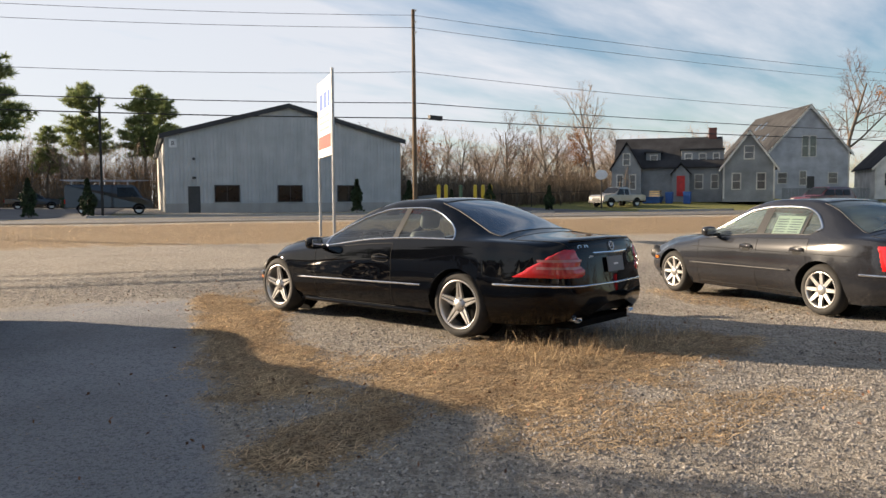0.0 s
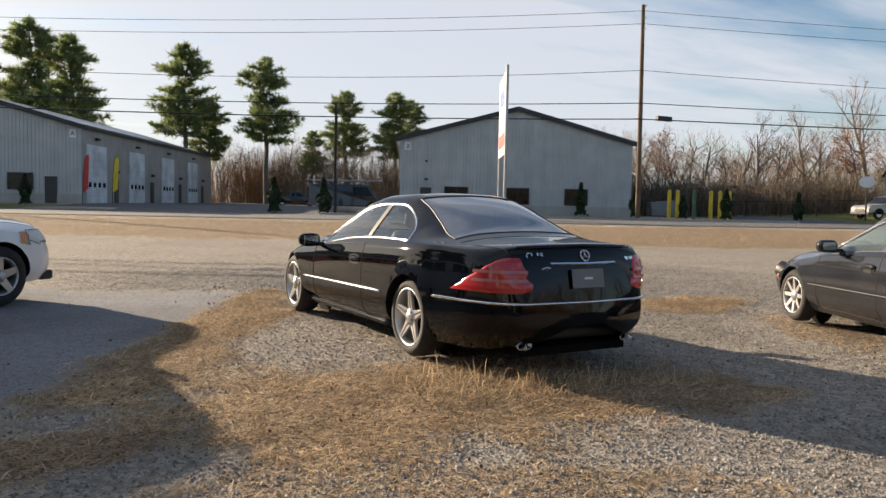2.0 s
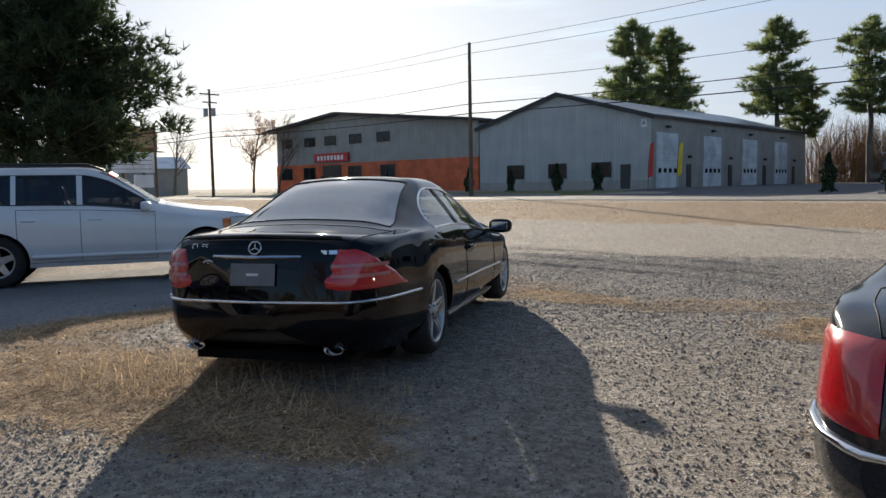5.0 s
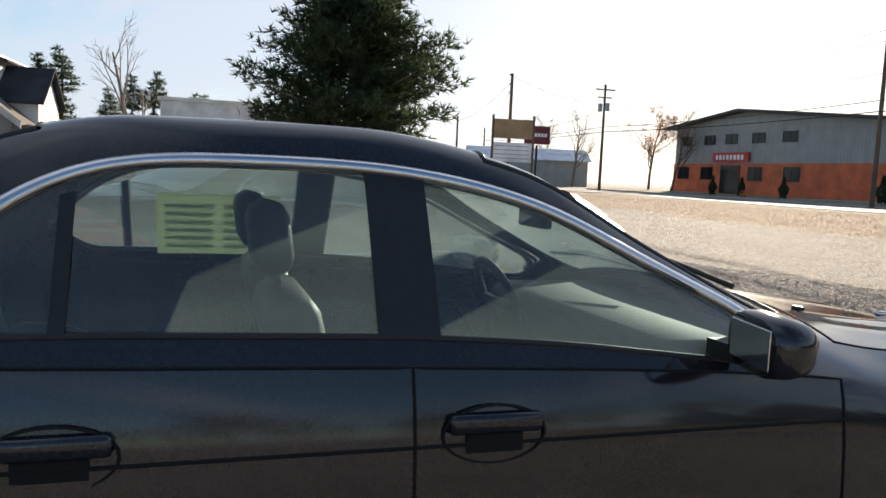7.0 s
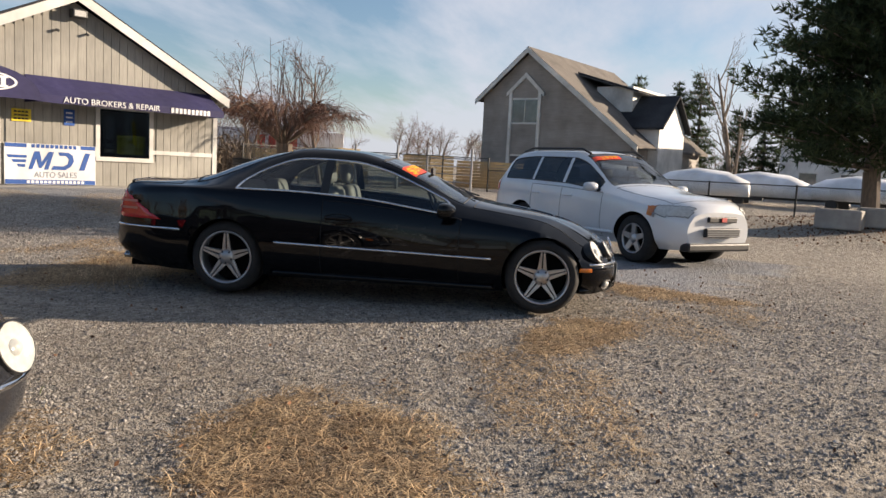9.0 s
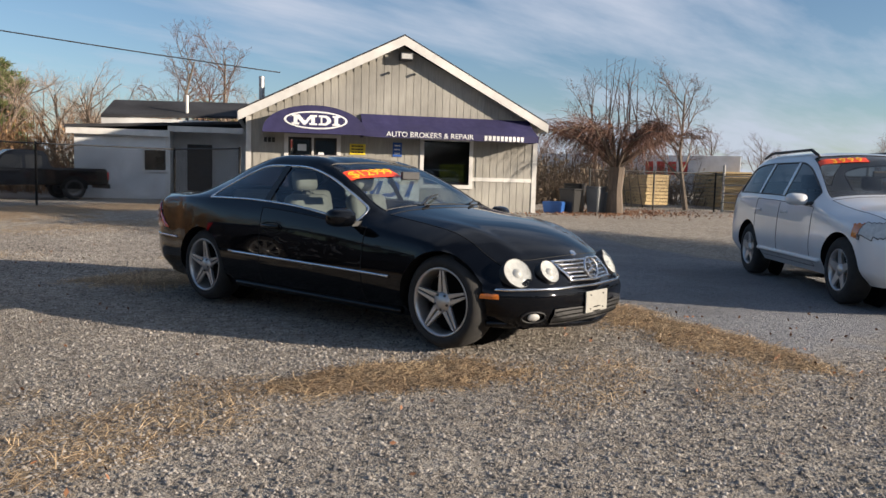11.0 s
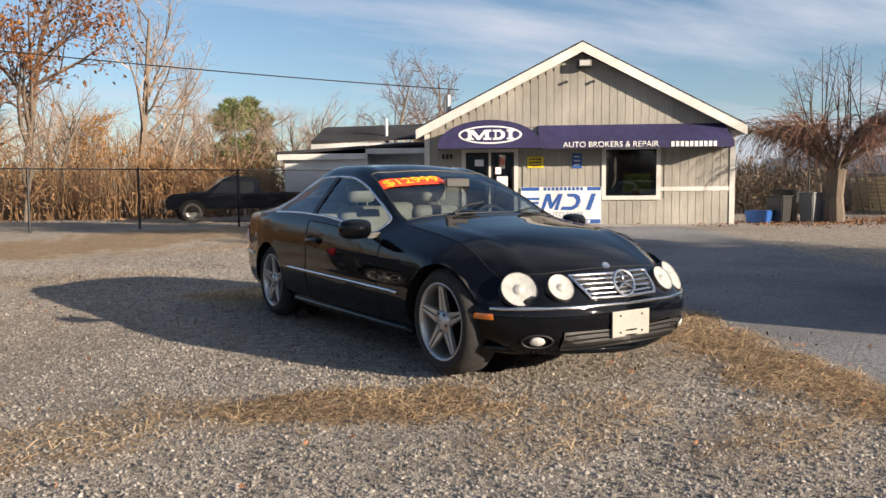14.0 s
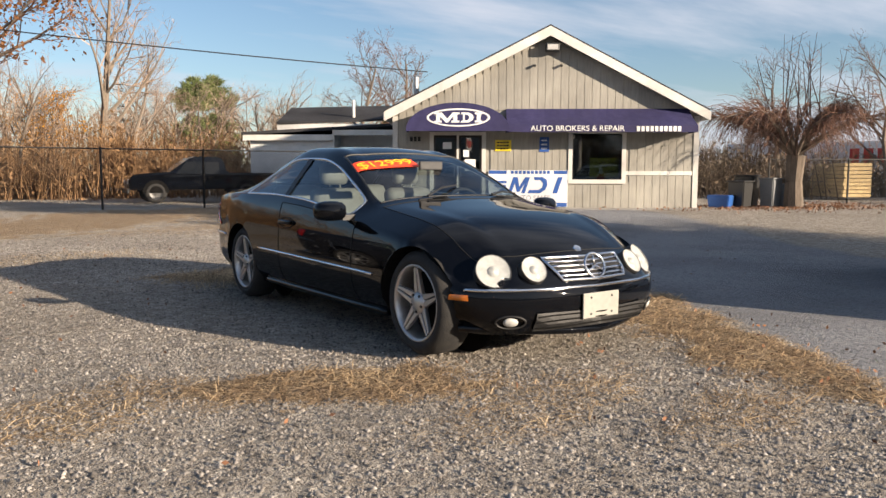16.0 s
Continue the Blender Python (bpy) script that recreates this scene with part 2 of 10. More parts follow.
WHITE_INK = mat("white_lettering", (0.8, 0.8, 0.8), (0.74, 0.74, 0.74), 10, 0.6)
BLUE_INK = mat("blue_lettering", (0.02, 0.09, 0.34), (0.02, 0.08, 0.30), 10, 0.6)
NAVY = mat("navy_awning_cloth", (0.020, 0.018, 0.075), (0.028, 0.025, 0.09), 6, 0.8, bump=0.3, bscale=80)
BOARD = mat("putty_board", (0.33, 0.315, 0.275), (0.28, 0.268, 0.237), 5, 0.75, bump=0.35, bscale=25, stretch=(6, 6, 0.6), perobj=0.07)
TRIM_W = mat("white_trim", (0.62, 0.605, 0.57), (0.56, 0.545, 0.51), 5, 0.6, bump=0.15, bscale=40)
WALL_W = mat("white_painted_wall", (0.66, 0.66, 0.65), (0.58, 0.58, 0.57), 3, 0.75, bump=0.2, bscale=30)
SHINGLE = mat("dark_shingle", (0.035, 0.036, 0.04), (0.055, 0.055, 0.058), 40, 0.95, bump=0.6, bscale=60, big=0.3, spec=0.1)
SHINGLE_TAN = mat("tan_shingle", (0.16, 0.14, 0.12), (0.12, 0.105, 0.09), 40, 0.95, bump=0.6, bscale=60)
METAL_GREY = mat("grey_metal_siding", (0.43, 0.445, 0.46), (0.38, 0.395, 0.41), 1.5, 0.45, 0.2, bump=0.1, bscale=6, stretch=(1, 1, 0.15), big=0.10)
METAL_TAN = mat("stone_grey_siding", (0.35, 0.34, 0.325), (0.31, 0.30, 0.285), 1.5, 0.5, 0.2, stretch=(1, 1, 0.15), big=0.1)
METAL_ROOF = mat("blue_grey_roof", (0.22, 0.27, 0.33), (0.19, 0.24, 0.30), 2, 0.4, 0.5)
TRIM_DARK = mat("dark_metal_trim", (0.03, 0.032, 0.038), (0.04, 0.04, 0.045), 6, 0.5, 0.3)
DOOR_W = mat("white_roller_door", (0.66, 0.68, 0.70), (0.62, 0.64, 0.66), 3, 0.5)
DOOR_D = mat("dark_door", (0.03, 0.032, 0.034), (0.04, 0.04, 0.042), 8, 0.5)
WIN_DARK = mat("dark_window", (0.006, 0.007, 0.008), (0.012, 0.013, 0.014), 2, 0.08, spec=0.3)
WIN_SKY = mat("house_window", (0.05, 0.06, 0.07), (0.08, 0.09, 0.10), 2, 0.08, spec=0.8)
ORANGE_W = mat("orange_painted_metal", (0.62, 0.13, 0.04), (0.55, 0.11, 0.035), 2, 0.55)
TAUPE = mat("taupe_siding", (0.284, 0.257, 0.230), (0.243, 0.216, 0.196), 3, 0.75, bump=0.3, bscale=8, stretch=(0.3, 0.3, 6))
GREY_SH = mat("grey_shingle_siding", (0.25, 0.27, 0.29), (0.21, 0.225, 0.24), 8, 0.8, bump=0.3, bscale=10, stretch=(0.4, 0.4, 5))
PALE_SH = mat("pale_grey_siding", (0.40, 0.42, 0.46), (0.36, 0.38, 0.42), 4, 0.8, bump=0.2, bscale=10, stretch=(0.3, 0.3, 5))
BRICK = mat("chimney_brick", (0.20, 0.09, 0.07), (0.14, 0.06, 0.05), 20, 0.9)
RED_DOOR = mat("red_door", (0.55, 0.03, 0.03), None, 5, 0.5)
BLUE_BIN = mat("blue_plastic", (0.02, 0.10, 0.36), (0.02, 0.09, 0.3), 8, 0.5)
BLUE_WALL = mat("blue_painted_wall", (0.05, 0.17, 0.42), (0.045, 0.15, 0.36), 2, 0.6)
POLE_WOOD = mat("weathered_pole", (0.17, 0.115, 0.07), (0.12, 0.085, 0.055), 6, 0.9, bump=0.6, bscale=20, stretch=(5, 5, 0.3))
STEEL = mat("galvanised_steel", (0.36, 0.37, 0.38), (0.30, 0.31, 0.32), 20, 0.45, 0.7)
BLACK_STEEL = mat("black_coated_steel", (0.012, 0.012, 0.012), (0.02, 0.02, 0.02), 20, 0.5, 0.2)
WIRE = mat("black_cable", (0.01, 0.01, 0.011), None, 5, 0.6)
SIGN_W = mat("white_sign_board", (0.74, 0.75, 0.77), (0.69, 0.70, 0.72), 4, 0.5)
SIGN_RED = mat("red_sign_panel", (0.55, 0.04, 0.03), (0.5, 0.035, 0.03), 4, 0.5)
BARK = mat("grey_bark", (0.17, 0.135, 0.105), (0.11, 0.088, 0.07), 10, 0.95, bump=0.8, bscale=14, stretch=(3, 3, 0.5))
BARK_PALE = mat("pale_bark", (0.24, 0.20, 0.16), (0.15, 0.12, 0.095), 10, 0.95, bump=0.6, bscale=14, stretch=(3, 3, 0.5))
TWIG_RED = mat("reddish_twig", (0.15, 0.075, 0.048), (0.10, 0.055, 0.04), 3, 0.9, island=0.35)
TWIG_TAN = mat("tan_twig", (0.36, 0.27, 0.20), (0.26, 0.19, 0.145), 3, 0.9, island=0.35)
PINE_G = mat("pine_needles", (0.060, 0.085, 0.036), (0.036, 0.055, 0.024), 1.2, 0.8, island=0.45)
# Far crowns: their sunlit brightness is put into the needle colour.
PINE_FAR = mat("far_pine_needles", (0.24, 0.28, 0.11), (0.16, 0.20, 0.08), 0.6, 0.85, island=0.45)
LEAF_OAK = mat("dry_oak_leaf", (0.32, 0.145, 0.05), (0.23, 0.10, 0.04), 0.8, 0.8, island=0.4)
LEAF_GOLD = mat("golden_leaf", (0.50, 0.26, 0.04), (0.40, 0.18, 0.035), 0.8, 0.8, island=0.4)
SHRUB_G = mat("arborvitae_green", (0.028, 0.050, 0.016), (0.018, 0.034, 0.012), 3, 0.85, island=0.4)
STRAW = mat("dry_straw_grass", (0.66, 0.50, 0.31), (0.38, 0.265, 0.155), 2, 0.85, island=0.6)
GREEN_BLADE = mat("green_grass_blade", (0.12, 0.16, 0.03), (0.09, 0.12, 0.03), 2, 0.85, island=0.4)
FALLEN = mat("fallen_brown_leaf", (0.24, 0.115, 0.055), (0.16, 0.075, 0.04), 2, 0.85, island=0.5)
STONE = mat("grey_gravel_stone", (0.36, 0.325, 0.285), (0.20, 0.18, 0.16), 9, 0.9, island=0.65)


def let_light(m, share):
    """Thin leaves and blades pass part of the light."""
    nt = m.node_tree
    bs, out = nt.nodes["Principled BSDF"], nt.nodes["Material Output"]
    tl = nt.nodes.new("ShaderNodeBsdfTranslucent")
    nt.links.new(bs.inputs["Base Color"].links[0].from_socket, tl.inputs["Color"])
    mx = nt.nodes.new("ShaderNodeMixShader")
    mx.inputs[0].default_value = share
    nt.links.new(bs.outputs[0], mx.inputs[1])
    nt.links.new(tl.outputs[0], mx.inputs[2])
    nt.links.new(mx.outputs[0], out.inputs["Surface"])


for leaf_m in (PINE_G, PINE_FAR, LEAF_OAK, LEAF_GOLD, STRAW, GREEN_BLADE, PAPER_GREEN):
    let_light(leaf_m, 0.45)
CONCRETE = mat("worn_concrete", (0.34, 0.32, 0.29), (0.27, 0.255, 0.235), 5, 0.9, bump=0.5, bscale=30)
YELLOW_POST = mat("yellow_bollard_paint", (0.75, 0.52, 0.03), (0.68, 0.46, 0.03), 5, 0.5)
LUMBER = mat("stacked_lumber", (0.50, 0.38, 0.20), (0.42, 0.31, 0.16), 5, 0.8, island=0.2)
YELLOW_SIGN = mat("yellow_sign", (0.80, 0.60, 0.03), None, 5, 0.5)
LIME = mat("yellow_green_poster", (0.62, 0.66, 0.10), (0.58, 0.62, 0.09), 5, 0.6)
SIGN_TAN = mat("tan_wood_sign", (0.36, 0.24, 0.13), (0.30, 0.20, 0.11), 5, 0.7)
GREY_BIN = mat("grey_bin_plastic", (0.18, 0.19, 0.20), (0.15, 0.16, 0.17), 6, 0.6)


# ---- mesh helpers ----
def box(bm, x0, x1, y0, y1, z0, z1, m=None, bevel=0.0):
    vs = [bm.verts.new((x, y, z)) for x in (x0, x1) for y in (y0, y1) for z in (z0, z1)]
    fs = [bm.faces.new([vs[i] for i in f]) for f in ((0, 1, 3, 2), (4, 6, 7, 5), (0, 4, 5, 1), (2, 3, 7, 6), (0, 2, 6, 4), (1, 5, 7, 3))]
    if bevel:
        es = list({e for f in fs for e in f.edges})
        r = bmesh.ops.bevel(bm, geom=es, offset=bevel, segments=2, affect='EDGES', profile=0.5)
        vs = list({v for f in r['faces'] for v in f.verts} | {v for v in vs if v.is_valid})
    if m is not None:
        bmesh.ops.transform(bm, matrix=m, verts=vs)
    return vs


def tube(bm, pts, r0, r1=None, seg=8, caps=True):
    """A round bar along points, tapering from r0 to r1."""
    r1 = r0 if r1 is None else r1
    pts = [Vector(p) for p in pts]
    rings, n = [], len(pts)
    ref = None
    for i, p in enumerate(pts):
        d = (pts[min(i + 1, n - 1)] - pts[max(i - 1, 0)]).normalized()
        if ref is None:
            ref = d.orthogonal().normalized()
        ref = (ref - d * ref.dot(d))
        ref = ref.normalized() if ref.length > 1e-6 else d.orthogonal().normalized()
        b = d.cross(ref)
        r = r0 + (r1 - r0) * i / max(n - 1, 1)
        rings.append([bm.verts.new(p + (ref * math.cos(a) + b * math.sin(a)) * r) for a in (2 * math.pi * k / seg for k in range(seg))])
    for a, b in zip(rings, rings[1:]):
        for k in range(seg):
            bm.faces.new((a[k], a[(k + 1) % seg], b[(k + 1) % seg], b[k]))
    if caps and seg > 2:
        bm.faces.new(rings[0][::-1])
        bm.faces.new(rings[-1])
    return rings


def lathe(bm, prof, seg=32, axis='x', close=False):
    """A turned form: prof is rows of (along, radius)."""
    rings = []
    for a, r in prof:
        ring = []
        for k in range(seg):
            c, s = math.cos(2 * math.pi * k / seg) * r, math.sin(2 * math.pi * k / seg) * r
            ring.append(bm.verts.new((a, c, s) if axis == 'x' else (c, a, s) if axis == 'y' else (c, s, a)))
        rings.append(ring)
    for a, b in zip(rings, rings[1:]):
        for k in range(seg):
            bm.faces.new((a[k], a[(k + 1) % seg], b[(k + 1) % seg], b[k]))
    if close:
        bm.faces.new(rings[0][::-1])
        bm.faces.new(rings[-1])
    return rings


def poly(bm, pts, depth=None):
    """A flat face, or a slab when depth (a vector) is given."""
    a = [bm.verts.new(p) for p in pts]
    bm.faces.new(a)
    if depth is not None:
        d = Vector(depth)
        b = [bm.verts.new(Vector(p) + d) for p in pts]
        bm.faces.new(b[::-1])
        for i in range(len(a)):
            j = (i + 1) % len(a)
            bm.faces.new((a[j], a[i], b[i], b[j]))
    return a


def mesh_of(name, bm, material, smooth=False):
    bmesh.ops.recalc_face_normals(bm, faces=bm.faces)
    me = bpy.data.meshes.new(name)
    bm.to_mesh(me)
    bm.free()
    for m in (material if isinstance(material, (list, tuple)) else [material]):
        me.materials.append(m)
    if smooth:
        me.polygons.foreach_set("use_smooth", [True] * len(me.polygons))
    return me


def part(name, bm, material, parent=None, label="", smooth=False):
    ob = new(name, mesh_of(name, bm, material, smooth))
    ob.parent = parent
    if label:
        tagged(ob, label)
    return ob


def piece(name, me, parent, m=None):
    ob = new(name, me)
    ob.parent = parent
    if m is not None:
        ob.matrix_basis = m
    return ob


def thing(name, label, category, m=None, group="", kind=""):
    ob = new(name)
    ob.empty_display_size = 0.2
    if m is not None:
        ob.matrix_basis = m
    return tagged(ob, label, category, group, kind)


def solid(name, bm, material, label, category, m=None, group="", kind="", smooth=False):
    ob = new(name, mesh_of(name, bm, material, smooth))
    if m is not None:
        ob.matrix_basis = m
    return tagged(ob, label, category, group, kind)


def words(name, text, size, material, parent, m, depth=0.004, label="", align='CENTER'):
    cu = bpy.data.curves.new(name, 'FONT')
    cu.body, cu.size, cu.extrude, cu.align_x, cu.align_y = text, size, depth, align, 'CENTER'
    tmp = bpy.data.objects.new(name + "_t", cu)
    scene.collection.objects.link(tmp)
    me = bpy.data.meshes.new_from_object(tmp.evaluated_get(bpy.context.evaluated_depsgraph_get()))
    bpy.data.objects.remove(tmp)
    me.materials.clear()
    me.materials.append(material)
    ob = new(name, me)
    ob.parent, ob.matrix_basis = parent, m
    if label:
        tagged(ob, label)
    return ob


def bars(bm, x0, x1, z, h, n, y=0.0, gap=0.25, d=0.004, rnd=None):
    """A row of plain bars in place of writing that is not lettered."""
    w = (x1 - x0) / n
    for i in range(n):
        box(bm, x0 + i * w, x0 + (i + 1 - gap) * w, y - d, y, z - h / 2, z + h / 2)
# ---- ground, road ----
RU, RV = Vector((0.914, -0.407, 0)), Vector((0.407, 0.914, 0))  # along and across the road


def step(a, b, x):
    t = np.clip((x - a) / (b - a), 0.0, 1.0)
    return t * t * (3 - 2 * t)


def plan_z(x, y):
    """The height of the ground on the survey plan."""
    x, y = np.asarray(x, float), np.asarray(y, float)
    u, v = 0.914 * x - 0.407 * y, 0.407 * x + 0.914 * y
    z = -0.11 * np.exp(-((x - 6.3) ** 2 + (y + 2.0) ** 2) / 22.0)
    z = z + 0.45 * np.exp(-((x + 15.0) ** 2 + (y - 9.5) ** 2) / 16.0)
    z = z + 0.30 * step(41, 52, v) * step(10, -25, u)
    z = z + 1.15 * step(24, 52, u) * step(40, 66, v)
    return z


# The plan was drawn in three sheets; each is set on the lot by a scale, a turn and a shift: north, west, south.
SHEETS = {"north": (1.17, 2.1, 0.5, 4.6, 0.23), "west": (0.916, -1.17, -0.42, 0.26, 0.09), "south": (0.83, -1.6, 0.45, 0.17, 0.27)}


def sheet_matrix(k):
    s_, a_, dx_, dy_, dz_ = SHEETS[k]
    return Matrix.Translation((dx_, dy_, dz_)) @ Matrix.Rotation(radians(a_), 4, 'Z') @ Matrix.Scale(s_, 4)


def on_plan(k, x, y):
    """World position back on a sheet of the plan."""
    s_, a_, dx_, dy_, _ = SHEETS[k]
    c_, n_ = math.cos(radians(a_)), math.sin(radians(a_))
    qx, qy = (x - dx_) / s_, (y - dy_) / s_
    return qx * c_ + qy * n_, -qx * n_ + qy * c_


def gz(x, y):
    """The height of the ground."""
    x, y = np.asarray(x, float), np.asarray(y, float)
    v, n = 0.407 * x + 0.914 * y, 0.534 * x + 0.845 * y
    w_north, w_south = step(15, 31, v), step(-5.5, -13.0, n) * step(20, 10, v)
    w_west = step(-9, -17, x) * (1 - w_north) * (1 - w_south)
    z = plan_z(x, y) * (1 - w_north) * (1 - w_south) * (1 - w_west)
    for k, w in (("north", w_north), ("west", w_west), ("south", w_south * (1 - w_north))):
        z = z + w * (SHEETS[k][0] * plan_z(*on_plan(k, x, y)) + SHEETS[k][4])
    return z


def at(x, y, dz=0.0):
    return (x, y, float(plan_z(x, y)) + dz)


def ruv(u, v, dz=0.0):
    p = RU * u + RV * v
    return at(p.x, p.y, dz)


def fbm(x, y, s, seed=0.0):
    """Cheap smooth noise in -1..1 on arrays, a sum of turned sines."""
    a = 0.0
    rng = np.random.RandomState(int(seed * 10) + 7)
    for k in range(9):
        th, f, ph = rng.rand() * 6.28, s * (0.6 + 0.35 * k), rng.rand() * 6.28
        a = a + np.sin((x * math.cos(th) + y * math.sin(th)) * f + ph + 1.7 * np.sin((x * math.sin(th) - y * math.cos(th)) * f * 0.6)) / (1 + 0.35 * k)
    return a / 4.0


# dry grass: x, y, half length, half width, turn, strength
STRAW_AT = [(-1.75, 0.9, 2.6, 0.50, 67, 1.0), (-2.7, -1.2, 1.6, 0.65, 66, 0.9), (-1.4, -2.7, 1.8, 1.25, -10, 1.0), (0.1, -3.0, 1.5, 0.7, -10, 0.85),
            (-3.3, -3.2, 0.9, 0.38, 25, 0.95), (-1.6, -4.4, 1.4, 0.45, -20, 0.6), (1.55, 1.85, 0.95, 0.40, -20, 0.95), (0.6, 2.7, 0.9, 0.35, 20, 0.45),
            (-1.15, 2.7, 1.2, 0.30, 62, 0.95), (0.0, 3.3, 0.7, 0.3, 10, 0.5), (4.6, 0.8, 1.2, 0.7, 20, 0.95), (2.9, 1.7, 1.1, 0.45, 15, 0.55),
            (4.4, -1.4, 1.6, 0.5, 65, 0.6), (0.5, -13.0, 9.0, 2.2, 24, 0.75), (3.2, -6.2, 3.0, 0.8, 10, 0.35), (-2.0, -9.5, 3.5, 1.2, 0, 0.5),
            (-6.5, -7.5, 2.0, 0.8, 40, 0.5), (7.5, -9.0, 5.0, 1.5, 10, 0.5)]


def straw_mask(x, y):
    n = fbm(x, y, 1.6, 1) * 0.42 + fbm(x, y, 5.5, 2) * 0.42 + fbm(x, y, 14.0, 8) * 0.35
    m = np.zeros_like(x)
    for cx, cy, a, b, th, s in STRAW_AT:
        c, si = math.cos(radians(th)), math.sin(radians(th))
        lx, ly = (x - cx) * c + (y - cy) * si, -(x - cx) * si + (y - cy) * c
        d = np.sqrt((lx / a) ** 2 + (ly / b) ** 2)
        m = np.maximum(m, s * step(1.35, 0.55, d + n * 0.75))
    v = 0.407 * x + 0.914 * y
    verge = step(15.4, 17.6, v + n * 2.2) * step(33.5, 30.5, v + n * 1.6) * 0.85
    return np.maximum(m, verge)


def asphalt_mask(x, y):
    """The worn drive: right edge runs from (-4.25, -3.6) to (-1.3, 3.15)."""
    n = fbm(x, y, 3.0, 3) * 0.16 + fbm(x, y, 9.0, 4) * 0.07
    d = (x + 4.25) * 0.917 - (y + 3.61) * 0.40 + n  # to the right of the edge
    w = -d
    along = (x + 4.25) * 0.40 + (y + 3.61) * 0.917
    return step(-0.06, 0.10, w) * step(4.6, 4.2, w + n * 2) * step(7.9, 7.1, along + n * 4) * step(-10.5, -9.5, along)


def lawn_mask(x, y):
    x, y = on_plan("north", x, y)
    u, v = 0.914 * x - 0.407 * y, 0.407 * x + 0.914 * y
    n = fbm(x, y, 0.8, 5)
    far = step(37.6, 38.0, v) * step(50, 46, v + n * 1.0)
    drive = step(-24, -22.5, u) * step(-3.0, -5.0, u)
    right = step(26, 30, u) * step(37.6, 38.2, v) * step(75, 65, v)
    return np.clip(far * (1 - drive) + right, 0, 1)


def axis(lo, hi, cell, far, grow=1.22):
    a = list(np.arange(lo, hi + cell / 2, cell))
    s, right = cell, [a[-1]]
    while right[-1] < far:
        s *= grow
        right.append(right[-1] + min(s, 400))
    s, left = cell, [a[0]]
    while left[-1] > -far:
        s *= grow
        left.append(left[-1] - min(s, 400))
    return np.array(left[:0:-1] + a + right[1:])


gx, gy = axis(-9.0, 11.0, 0.085, 2600), axis(-10.5, 12.0, 0.085, 2600)
GX, GY = np.meshgrid(gx, gy, indexing='ij')
near = np.exp(-((GX / 20) ** 4 + (GY / 20) ** 4))
straw, asph, lawn = straw_mask(GX, GY), asphalt_mask(GX, GY), lawn_mask(GX, GY)
GZ = gz(GX, GY)
rough = fbm(GX, GY, 2.2, 6) * 0.010 + fbm(GX, GY, 7.0, 7) * 0.006
# wheel ruts curving from the lot to the road
for xs_, ys_ in (((-9, -6.6, -2.7, 0.4, 2.1, 3.5, 6), (9.9, 8.6, 6.7, 5.1, 4.3, 3.55, 1.9)), ((-9, -6.3, -1.75, 0.6, 1.8, 4, 7), (12.2, 10.4, 7.5, 6.2, 5.5, 4.4, 2.6)),
                 ((-9, -7.6, -3.7, -1.3, 0.35, 2.1, 6), (13.6, 12.6, 9.75, 8.4, 7.6, 6.5, 4.4))):
    yc = np.interp(GX, xs_, ys_) + 0.10 * np.sin(GX * 0.9)
    d = (GY - yc) * 0.87
    on = step(-9.0, -7.5, GX) * step(5.8, 3.2, GX)
    rough = rough + on * (-0.040 * np.exp(-(d / 0.13) ** 2) + 0.020 * np.exp(-((d - 0.25) / 0.11) ** 2) + 0.014 * np.exp(-((d + 0.24) / 0.10) ** 2))
GZ = GZ + rough * near * (1 - 0.8 * asph) + straw * 0.012 * near
me = bpy.data.meshes.new("ground")
nxg, nyg = GX.shape
verts = np.stack([GX, GY, GZ], -1).reshape(-1, 3)
ii = (np.arange(nxg - 1)[:, None] * nyg + np.arange(nyg - 1)[None]).reshape(-1)
quads = np.stack([ii, ii + nyg, ii + nyg + 1, ii + 1], -1)
me.vertices.add(len(verts))
me.vertices.foreach_set("co", verts.ravel())
me.loops.add(quads.size)
me.loops.foreach_set("vertex_index", quads.ravel())
me.polygons.add(len(quads))
me.polygons.foreach_set("loop_start", np.arange(len(quads)) * 4)
me.polygons.foreach_set("use_smooth", np.ones(len(quads), bool))
me.update(calc_edges=True)
for nm, arr in (("straw", straw), ("asphalt", asph), ("lawn", lawn)):
    me.attributes.new(nm, 'FLOAT', 'POINT').data.foreach_set("value", arr.ravel().astype(np.float32))


